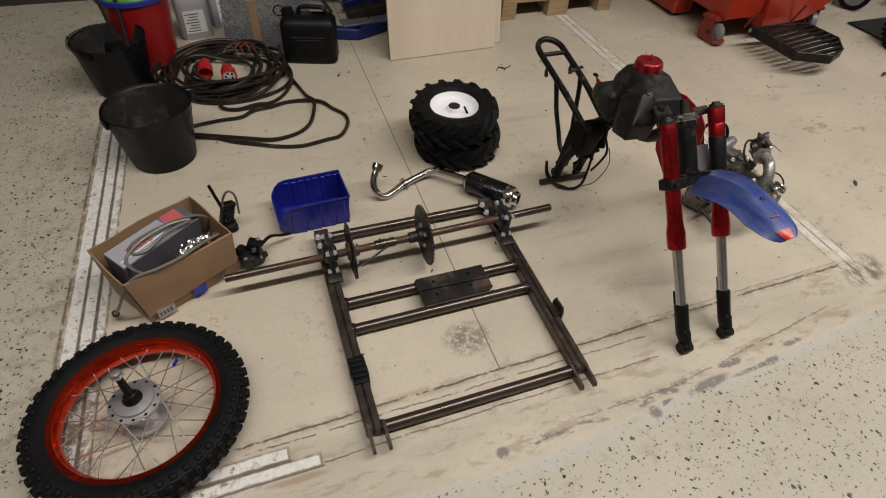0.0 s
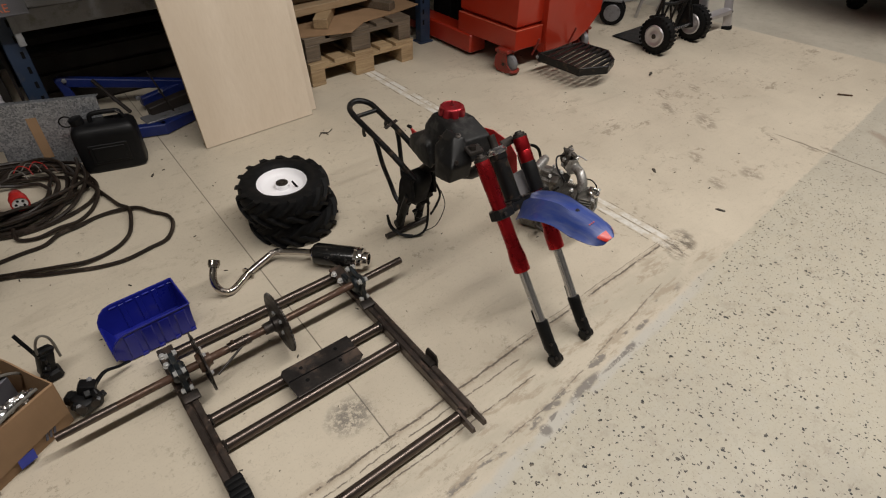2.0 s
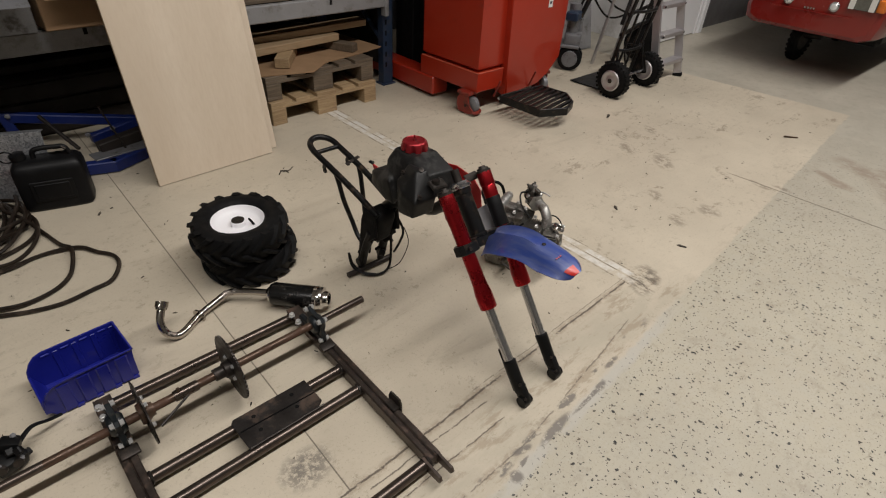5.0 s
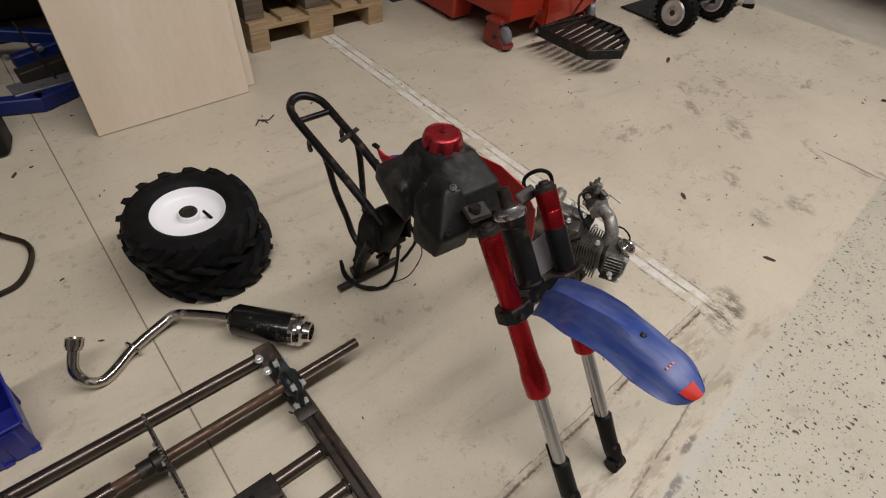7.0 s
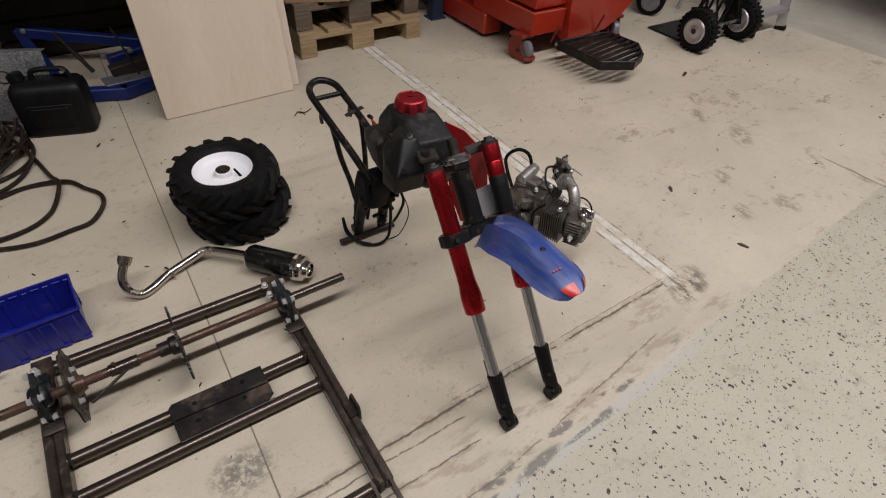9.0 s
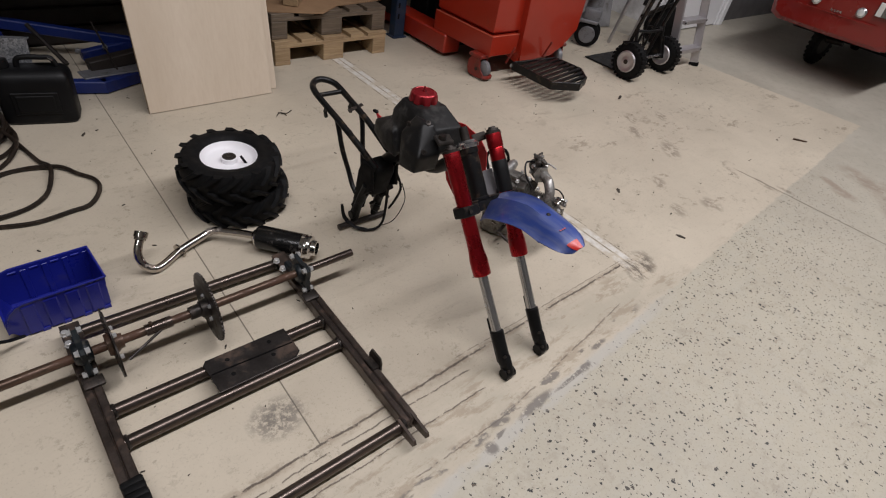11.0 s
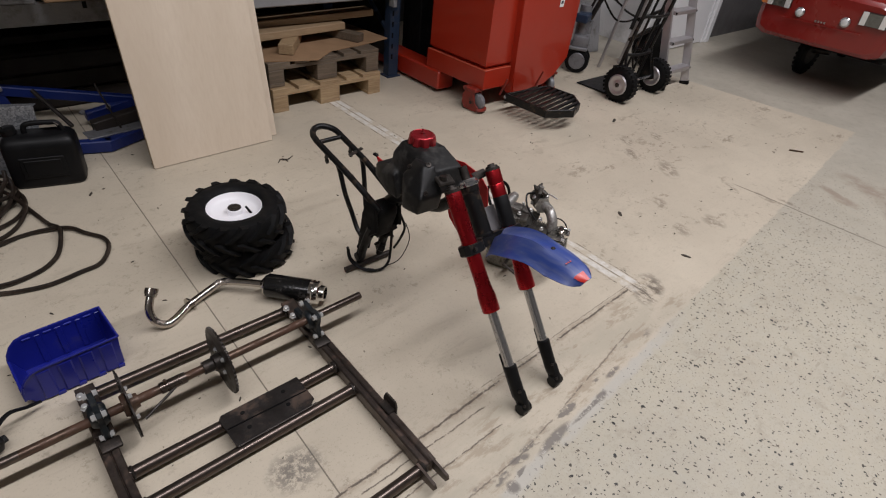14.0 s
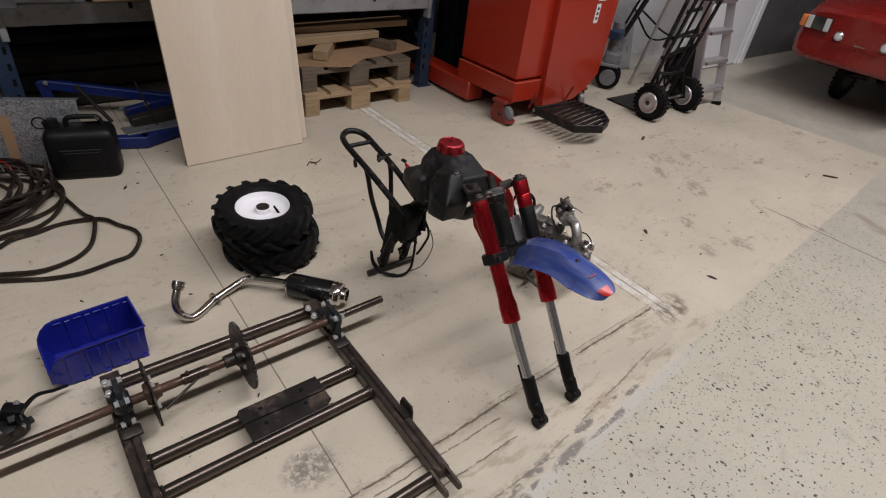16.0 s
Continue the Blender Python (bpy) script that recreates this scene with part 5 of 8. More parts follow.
    loop = [(L + 0.012, 1.44, 0.318), (L + 0.008, 1.56, 0.358), (L, 1.67, 0.395), (L - 0.002, 1.83, 0.43)]
    bend = [(1.646 - 0.054 * math.cos(a), 1.857 + 0.064 * math.sin(a), 0.436 + 0.016 * math.sin(a)) for a in [math.pi * j / 10 for j in range(11)]]
    back = [(R, 1.83, 0.43), (R, 1.67, 0.395), (R, 1.56, 0.358), (R - 0.004, 1.44, 0.318)]
    bm = B()
    pipe(bm, smooth_path(loop + bend + back, 4), 0.0122, 14)
    part("rear_loop", bm, FRAME_BLACK, k, "black tubular rear frame loop")
    bm = B()
    rod(bm, (L, 1.835, 0.431), (R, 1.835, 0.431), 0.009, n=12)
    part("loop_brace", bm, FRAME_BLACK, k)
    bm = B()
    box(bm, (R - 0.012, 1.72, 0.416), (0.085, 0.014, 0.004), (18, 0, 20), bevel=0.001)
    part("seat_tab", bm, DARK_STEEL, k)
    for x in (L, R):
        bm = B()
        inw = 0.03 if x == L else -0.012
        pipe(bm, smooth_path([(x, 1.7, 0.402), (x + 0.1 * inw, 1.684, 0.36), (x + 0.4 * inw, 1.668, 0.28), (x + inw, 1.645, 0.19), (x + inw, 1.61, 0.14), (x + inw, 1.555, 0.11)], 6), 0.0095, 12)
        part("stay", bm, FRAME_BLACK, k)
        bm = B()
        turned(bm, (x - 0.014, 1.758, 0.388), (1, 0, 0), [(0, 0.011), (0.006, 0.011)], n=14)
        box(bm, (x - 0.011, 1.76, 0.404), (0.006, 0.016, 0.024), (20, 0, 0))
        part("lug", bm, FRAME_BLACK, k)
        bm = B()
        m = pose(x - 0.012, 0, 0, 90, 0, 90)
        slab(bm, [(1.44, 0.33), (1.50, 0.335), (1.522, 0.28), (1.53, 0.2), (1.545, 0.12), (1.556, 0.06), (1.54, 0.045), (1.528, 0.06), (1.512, 0.13), (1.49, 0.19), (1.46, 0.22), (1.43, 0.235)], 0, 0.014, m, bevel=0.004)
        part("pivot_plate", bm, RUBBER, k)
        bm = B()
        pipe(bm, [(x, 1.6 + 0.012 * math.cos(a), 0.386 + 0.012 * math.sin(a)) for a in [2 * math.pi * j / 12 for j in range(12)]], 0.002, 6, closed=True)
        part("cable_eye", bm, DARK_STEEL, k)
    bm = B()
    box(bm, (1.64, 1.478, 0.262), (0.094, 0.085, 0.16), (18, 0, 0), bevel=0.034, seg=4)
    part("airbox", bm, RUBBER, k, "black plastic box between the frame plates")
    for x in (1.598, 1.69):
        bm = B()
        pipe(bm, smooth_path([(x, 1.47, 0.24), (x, 1.505, 0.17), (x, 1.535, 0.1), (x, 1.55, 0.03)], 4), lambda s: 0.026 - 0.01 * s, 12, flat=0.7)
        part("lower_leg", bm, BLACK_PLASTIC, k)
    rr = random.Random(5)
    for i in range(16):
        f = i / 15
        bm = B()
        box(bm, (rr.uniform(1.59, 1.7), 1.46 + 0.09 * f + rr.uniform(-0.02, 0.02), 0.27 - 0.22 * f + rr.uniform(-0.02, 0.02)), (rr.uniform(0.014, 0.034), rr.uniform(0.012, 0.03), rr.uniform(0.02, 0.045)), (rr.uniform(0, 60), rr.uniform(-20, 20), rr.uniform(0, 90)), bevel=0.005, seg=2)
        part("bracket", bm, (BLACK_PLASTIC, FRAME_BLACK, RUBBER)[i % 3], k)
    bm = B()
    rod(bm, (1.524, 1.548, 0.016), (1.74, 1.545, 0.016), 0.0115, n=16)
    part("pivot_rod", bm, DARK_STEEL, k)
    for x in (1.59, 1.695):
        bm = B()
        rod(bm, (x, 1.552, 0.07), (x, 1.55, 0.014), 0.012, 0.01, n=12)
        rod(bm, (x - 0.012, 1.552, 0.055), (x + 0.012, 1.552, 0.055), 0.017, n=14)
        part("pivot_lug", bm, BLACK_PLASTIC, k)
    for pts, r in (
        ([(1.552, 1.575, 0.1), (1.556, 1.558, 0.04), (1.59, 1.508, 0.012), (1.64, 1.478, 0.012), (1.68, 1.478, 0.03), (1.692, 1.48, 0.09), (1.69, 1.475, 0.17), (1.68, 1.46, 0.24)], 0.0055),
        ([(1.555, 1.572, 0.09), (1.56, 1.56, 0.05), (1.58, 1.525, 0.02), (1.62, 1.49, 0.012)], 0.0035),
        ([(1.703, 1.41, 0.25), (1.722, 1.405, 0.17), (1.7, 1.43, 0.07), (1.665, 1.465, 0.03)], 0.0018),
        ([(1.69, 1.45, 0.3), (1.715, 1.43, 0.22), (1.712, 1.45, 0.15), (1.7, 1.47, 0.1)], 0.005),
        ([(1.69, 1.5, 0.3), (1.715, 1.53, 0.22), (1.72, 1.545, 0.13), (1.7, 1.56, 0.06)], 0.0045),
        ([(1.62, 1.49, 0.33), (1.6, 1.53, 0.27), (1.625, 1.56, 0.2), (1.65, 1.565, 0.12), (1.64, 1.56, 0.07)], 0.006),
    ):
        bm = B()
        pipe(bm, smooth_path(pts, 6), r, 8)
        part("loose_wire", bm, BLACK_PLASTIC, k)
    for p, q in (((1.6, 1.5, 0.22), (1.585, 1.53, 0.13)), ((1.69, 1.47, 0.21), (1.705, 1.49, 0.14))):
        bm = B()
        pipe(bm, [p, (Vector(p) + Vector(q)) / 2 + Vector((-0.01, 0.012, 0)), q], 0.008, 8)
        part("connector", bm, BLACK_PLASTIC, k)


dirt_bike()


def engine():
    e = thing("motorcycle_engine", "small horizontal single-cylinder aluminium engine standing on the floor", "engine", (2.094, 1.221, 0))
    F = Vector((0.35, -0.937, 0)).normalized()
    S = Vector((F.y, -F.x, 0)) * -1
    M = Matrix.Translation((2.094, 1.221, 0)) @ Matrix(((F.x, S.x, 0), (F.y, S.y, 0), (0, 0, 1))).to_4x4()
    bm = B()
    out = [(-0.06, 0.03), (-0.072, 0.08), (-0.072, 0.16), (-0.06, 0.215), (-0.035, 0.235), (0.03, 0.235), (0.06, 0.225), (0.075, 0.19), (0.08, 0.1), (0.06, 0.04), (0.0, 0.008), (-0.06, 0.004)]
    slab(bm, out, -0.055, 0.03, M @ pose(0, 0, 0, 90, 0, 0), bevel=0.006)
    part("crankcase", bm, GREASY_ALU, e, "greasy cast aluminium crankcase")
    for s, rr, c in ((-1, 0.052, (0.0, 0.12)), (1, 0.055, (-0.01, 0.125))):
        bm = B()
        p = M @ Vector((c[0], 0.052 if s > 0 else -0.028, c[1]))
        turned(bm, p, (M.to_3x3() @ Vector((0, s, 0))), [(0, rr), (0.022, rr), (0.03, rr - 0.006), (0.034, rr - 0.02), (0.036, rr * 0.4)], n=32)
        cv = part("side_cover", bm, GREASY_ALU, e, "round cast side cover")
        for j in range(6):
            a = 2 * math.pi * j / 6 + 0.3
            q = M @ Vector((c[0] + (rr - 0.006) * math.cos(a), 0.074 if s > 0 else -0.05, c[1] + (rr - 0.006) * math.sin(a)))
            b2 = B()
            hexbolt(b2, q, M.to_3x3() @ Vector((0, s, 0)), 0.0045, 0.006)
            part("cover_bolt", b2, BOLT, cv)
    bm = B()
    box(bm, (-0.04, 0.06, 0.135), (0.06, 0.03, 0.15), (0, -10, 0), bevel=0.01, seg=2, m=M)
    part("gear_cover", bm, GREASY_ALU, e)
    bm = B()
    box(bm, (-0.01, 0.01, 0.245), (0.08, 0.05, 0.03), (0, 2, 0), bevel=0.008, seg=2, m=M)
    part("starter_motor", bm, GREASY_ALU, e)
    bm = B()
    p = M @ Vector((-0.03, -0.02, 0.252))
    q = M @ Vector((-0.028, 0.08, 0.257))
    turned(bm, p, q - p, [(0, 0.012), (0.004, 0.019), (0.08, 0.019), (0.082, 0.016), (0.096, 0.016), (0.1, 0.01)], n=20)
    part("starter_barrel", bm, CAST_ALU, e)
    # finned barrel and head
    for j in range(9):
        bm = B()
        box(bm, (0.082 + 0.0074 * j, 0, 0.163), (0.003, 0.102 - 0.001 * j, 0.094), (0, -6, 0), bevel=0.0008, m=M)
        part("barrel_fin", bm, DARK_ALU, e)
    bm = B()
    rod(bm, M @ Vector((0.06, 0, 0.158)), M @ Vector((0.15, 0, 0.172)), 0.042, n=24)
    part("barrel", bm, DARK_ALU, e)
    bm = B()
    box(bm, (0.175, 0, 0.175), (0.05, 0.086, 0.082), (0, -6, 0), bevel=0.01, m=M)
    hd = part("cylinder_head", bm, DARK_ALU, e, "finned cylinder head")
    for j in range(10):
        bm = B()
        z = 0.135 + 0.0085 * j
        box(bm, (0.187, 0, z), (0.048, 0.114 - 0.004 * abs(j - 4.5), 0.0032), (0, -6, 0), bevel=0.001, m=M)
        part("head_fin", bm, GREASY_ALU, hd)
    bm = B()
    turned(bm, M @ Vector((0.206, 0, 0.178)), M.to_3x3() @ Vector((1, 0, 0.1)), [(0, 0.047), (0.006, 0.047), (0.0065, 0.04), (0.004, 0.038), (0.004, 0.012), (0.008, 0.011)], n=32)
    part("head_cover", bm, DARK_ALU, hd, "round ribbed head cover")
    for q in (0.014, 0.027):
        for dy, dz, sy, sz in ((-q, 0, 0.004, 2 * q), (q, 0, 0.004, 2 * q), (0, q, 2 * q, 0.004), (0, -q, 2 * q, 0.004)):
            bm = B()
            box(bm, (0.213 - 0.1 * dz, dy, 0.178 + dz), (0.008, sy, sz), (0, -6, 0), bevel=0.001, m=M)
            part("cover_rib", bm, CAST_ALU, hd)
    for dy in (-0.04, 0.04):
        for dz in (0.14, 0.215):
            bm = B()
            hexbolt(bm, M @ Vector((0.206, dy, dz)), F, 0.006, 0.01)
            part("head_nut", bm, BOLT, hd)
    bm = B()
    turned(bm, M @ Vector((0.196, 0.004, 0.214)), M.to_3x3() @ Vector((0.35, 0.15, 1)), [(0, 0.024), (0.006, 0.026), (0.012, 0.026), (0.015, 0.023), (0.012, 0.018), (0.012, 0.011), (0.018, 0.01), (0.0185, 0.003)], n=28)
    part("valve_cap", bm, CHROME, hd, "shiny round valve cap")
    bm = B()
    turned(bm, M @ Vector((0.185, -0.05, 0.165)), M.to_3x3() @ Vector((0.3, -1, 0.1)), [(0, 0.008), (0.01, 0.008), (0.011, 0.005), (0.026, 0.005), (0.028, 0.003)], n=12)
    part("spark_plug", bm, BOLT, hd)
    # intake and carburettor
    C = M @ pose(0.084, 0.06, 0.266, 0, 0, -45) @ Matrix.Scale(0.82, 4) @ pose(-0.088, -0.006, -0.31)
    bm = B()
    pipe(bm, smooth_path([M @ Vector((0.15, 0.014, 0.2)), M @ Vector((0.147, 0.024, 0.232)), M @ Vector((0.127, 0.04, 0.258)), M @ Vector((0.1, 0.058, 0.266)), M @ Vector((0.082, 0.072, 0.266))], 6), lambda s: 0.0195 - 0.003 * s, 18)
    part("intake_pipe", bm, CAST_ALU, e, "bent aluminium intake pipe")
    bm = B()
    turned(bm, C @ Vector((0.088, 0.006, 0.31)), C.to_3x3() @ Vector((-1, 0.02, 0.1)), [(0, 0.024), (0.006, 0.024), (0.008, 0.018), (0.05, 0.019), (0.052, 0.024), (0.062, 0.023), (0.064, 0.019)], n=20)
    box(bm, (0.055, 0.006, 0.335), (0.034, 0.036, 0.05), bevel=0.006, m=C)
    box(bm, (0.055, 0.006, 0.288), (0.036, 0.04, 0.03), bevel=0.008, m=C)
    cb = part("carburettor", bm, DARK_ALU, e, "small greasy carburettor")
    bm = B()
    box(bm, (0.03, 0.02, 0.33), (0.03, 0.02, 0.026), (10, 20, 30), bevel=0.004, m=C)
    box(bm, (0.08, 0.025, 0.34), (0.026, 0.02, 0.02), (30, 10, 60), bevel=0.004, m=C)
    rod(bm, C @ Vector((0.055, 0.006, 0.355)), C @ Vector((0.056, 0.008, 0.378)), 0.011, 0.009, n=12)
    part("carburettor_top", bm, CAST_ALU, cb)
    bm = B()
    pipe(bm, smooth_path([C @ Vector((0.07, 0.01, 0.35)), C @ Vector((0.1, 0.03, 0.362)), C @ Vector((0.135, 0.05, 0.358))], 4), 0.003, 8)
    part("choke_lever", bm, BOLT, cb)
    for pts, r in (
        ([(0.14, 0.05, 0.235), (0.17, 0.055, 0.236), (0.195, 0.05, 0.222), (0.2, 0.045, 0.2)], 0.0026),
        ([(0.08, -0.045, 0.23), (0.05, -0.055, 0.19), (0.06, -0.06, 0.13), (0.1, -0.055, 0.1)], 0.004),
    ):
        bm = B()
        pipe(bm, smooth_path([M @ Vector(p) for p in pts], 6), r, 8)
        part("hose", bm, BLACK_PLASTIC, e)
    bm = B()
    rod(bm, M @ Vector((0.03, -0.03, 0.07)), M @ Vector((0.03, -0.09, 0.065)), 0.007, n=10)
    rod(bm, M @ Vector((0.03, -0.086, 0.066)), M @ Vector((0.1, -0.1, 0.05)), 0.006, n=10)
    part("gear_lever", bm, DARK_STEEL, e)
    bm = B()
    rod(bm, M @ Vector((0.01, 0, 0.02)), M @ Vector((0.01, 0, 0.0)), 0.012, n=12)
    part("drain_plug", bm, BOLT, e)
    bm = B()
    pipe(bm, smooth_path([(2.12, 1.29, 0.12), (2.125, 1.37, 0.2), (2.135, 1.396, 0.237), (2.155, 1.37, 0.272), (2.19, 1.35, 0.257), (2.203, 1.335, 0.21), (2.17, 1.28, 0.14)], 6), 0.006, 10)
    part("breather_hose", bm, RUBBER, e, "black rubber breather hose arching behind the case")
    # carburettor body: float bowl, slide top, levers and screws
    rc = random.Random(21)
    for j in range(14):
        bm = B()
        p = Vector((0.055 + rc.uniform(-0.035, 0.04), 0.012 + rc.uniform(-0.03, 0.03), 0.322 + rc.uniform(-0.035, 0.045)))
        if j % 3 == 0:
            turned(bm, C @ p, C.to_3x3() @ Vector((rc.uniform(-1, 1), rc.uniform(-1, 1), rc.uniform(0, 1))), [(0, 0.007), (0.004, 0.009), (0.014, 0.009), (0.016, 0.005), (0.024, 0.004)], n=10)
        else:
            box(bm, p, (rc.uniform(0.012, 0.028), rc.uniform(0.01, 0.02), rc.uniform(0.008, 0.018)), (rc.uniform(0, 40), rc.uniform(0, 40), rc.uniform(0, 90)), bevel=0.002, m=C)
        part("carburettor_fitting", bm, (CAST_ALU, DARK_ALU, BLACK_PLASTIC, GREASY_ALU, BOLT)[j % 5], cb)
    bm = B()
    turned(bm, C @ Vector((0.094, 0.006, 0.31)), C.to_3x3() @ Vector((1, 0, 0.05)), [(0, 0.02), (0.001, 0.031), (0.008, 0.031), (0.009, 0.02)], n=6)
    part("intake_flange", bm, CAST_ALU, cb)
    # small fittings that crowd the top and sides of the case
    for j, (px, ps, pz, sx, sy, sz, tilt, m) in enumerate((
        (0.04, 0.03, 0.24, 0.05, 0.04, 0.014, 8, GREASY_ALU), (0.05, -0.02, 0.236, 0.03, 0.05, 0.012, -6, DARK_ALU), (-0.03, -0.012, 0.238, 0.04, 0.03, 0.016, 4, DARK_ALU),
        (0.07, 0.05, 0.21, 0.03, 0.02, 0.05, 12, DARK_ALU), (0.065, -0.052, 0.14, 0.02, 0.012, 0.09, 0, GREASY_ALU), (0.02, -0.035, 0.2, 0.06, 0.02, 0.03, 10, GREASY_ALU))):
        bm = B()
        box(bm, (px, ps, pz), (sx, sy, sz), (0, tilt, 10 * j), bevel=0.004, seg=2, m=M)
        part("case_boss", bm, m, e)
    for px, ps, pz in ((0.06, 0.02, 0.25), (0.02, 0.045, 0.25), (0.03, -0.02, 0.245), (-0.04, -0.01, 0.248), (0.1, 0.03, 0.222), (0.125, -0.03, 0.222)):
        bm = B()
        hexbolt(bm, M @ Vector((px, ps, pz)), (0, 0, 1), 0.006, 0.009)
        part("case_bolt", bm, BOLT, e)
    for pts, r in (
        ([(0.05, 0.06, 0.3), (0.03, 0.03, 0.3), (0.05, 0.0, 0.27), (0.09, -0.01, 0.24)], 0.0035),
    ):
        bm = B()
        pipe(bm, smooth_path([M @ Vector(p) for p in pts], 6), r, 8)
        part("thin_hose", bm, BLACK_PLASTIC, e)
    shrink(e, 1.06, 1.06, 1.14)


engine()

# ---- bin, boxes, buckets, cable ----
def parts_bin():
    b = thing("parts_bin", "open blue plastic stacking parts bin on the floor", "bin", (0.594, 1.617, 0), 3)
    # own frame: the low scooped mouth at -x, the tall end at +x
    P = lambda x, y, z: Vector((x, y, z))
    w0, w1, H, t, low = 0.074, 0.082, 0.127, 0.003, 0.062
    bm = B()
    slab(bm, [(-0.112, -w0), (0.112, -w0), (0.112, w0), (-0.112, w0)], 0.004, 0.008)
    part("base", bm, BLUE_PLASTIC, b, local=True)
    wy = lambda z: w0 + (w1 - w0) * z / H
    prof = [(-0.112, 0.003), (0.113, 0.003), (0.121, H), (-0.084, H), (-0.104, H - 0.006), (-0.121, H - 0.022), (-0.134, H - 0.045), (-0.138, low), (-0.138, 0.032), (-0.128, 0.026)]
    for s in (-1, 1):
        bm = B()
        loft(bm, [[P(x, s * wy(z), z) for x, z in prof], [P(x, s * (wy(z) - t), z) for x, z in prof]])
        sw = part("side_wall", bm, BLUE_PLASTIC, b, local=True)
        bm = B()
        pipe(bm, [P(x, s * (wy(z) + 0.0005), z) for x, z in prof[2:8]], 0.0033, 8)
        part("wall_rim", bm, BLUE_PLASTIC, sw, local=True)
        for x in (-0.078, -0.024, 0.03, 0.084):
            bm = B()
            za, zb = 0.008, H - 0.014
            loft(bm, [[P(x - 0.019, s * wy(za), za), P(x + 0.019, s * wy(za), za), P(x + 0.018, s * wy(zb), zb), P(x - 0.018, s * wy(zb), zb)], [P(x - 0.015, s * (wy(za) + 0.005), za), P(x + 0.015, s * (wy(za) + 0.005), za), P(x + 0.014, s * (wy(zb) + 0.003), zb), P(x - 0.014, s * (wy(zb) + 0.003), zb)]])
            part("side_rib", bm, BLUE_PLASTIC, sw, local=True)
            bm = B()
            box(bm, (x + 0.027, s * (wy(H / 2) - t - 0.001), H * 0.5), (0.016, 0.004, H * 0.84), (s * -3.6, 0, 0), bevel=0.0015)
            part("inner_rib", bm, BLUE_PLASTIC, sw, local=True)
            # short pale dash: the highlight under the rim, put in as colour
            bm = B()
            box(bm, (x, s * (wy(H) - t - 0.0015), H - 0.012), (0.022, 0.004, 0.006), bevel=0.001)
            part("rim_highlight", bm, BLUE_PALE, sw, local=True)
            bm = B()
            box(bm, (x + 0.022, s * (w0 + 0.002), 0.006), (0.02, 0.007, 0.012), bevel=0.001)
            part("foot", bm, BLUE_PLASTIC, sw, local=True)
    bm = B()
    loft(bm, [[P(0.113, -w0, 0.003), P(0.113, w0, 0.003), P(0.121, w1, H), P(0.121, -w1, H)], [P(0.11, -w0, 0.003), P(0.11, w0, 0.003), P(0.118, w1, H), P(0.118, -w1, H)]])
    ew = part("end_wall", bm, BLUE_PLASTIC, b, local=True)
    bm = B()
    pipe(bm, [P(0.121, -w1, H), P(0.121, w1, H)], 0.0038, 8)
    part("wall_rim", bm, BLUE_PLASTIC, ew, local=True)
    bm = B()
    wl = wy(low)
    loft(bm, [[P(-0.112, -w0, 0.003), P(-0.112, w0, 0.003), P(-0.138, wl, low), P(-0.138, -wl, low)], [P(-0.109, -w0, 0.003), P(-0.109, w0, 0.003), P(-0.135, wl, low), P(-0.135, -wl, low)]])
    fw = part("mouth_wall", bm, BLUE_PLASTIC, b, local=True)
    bm = B()
    box(bm, (-0.1395, 0, 0.046), (0.004, 2 * wl, 0.034), bevel=0.0012)
    part("mouth_lip", bm, BLUE_PLASTIC, fw, local=True)


parts_bin()

BOXM = Matrix.Translation((0.105, 1.425, 0)) @ pose(0, 0, 0, 0, 0, 24)


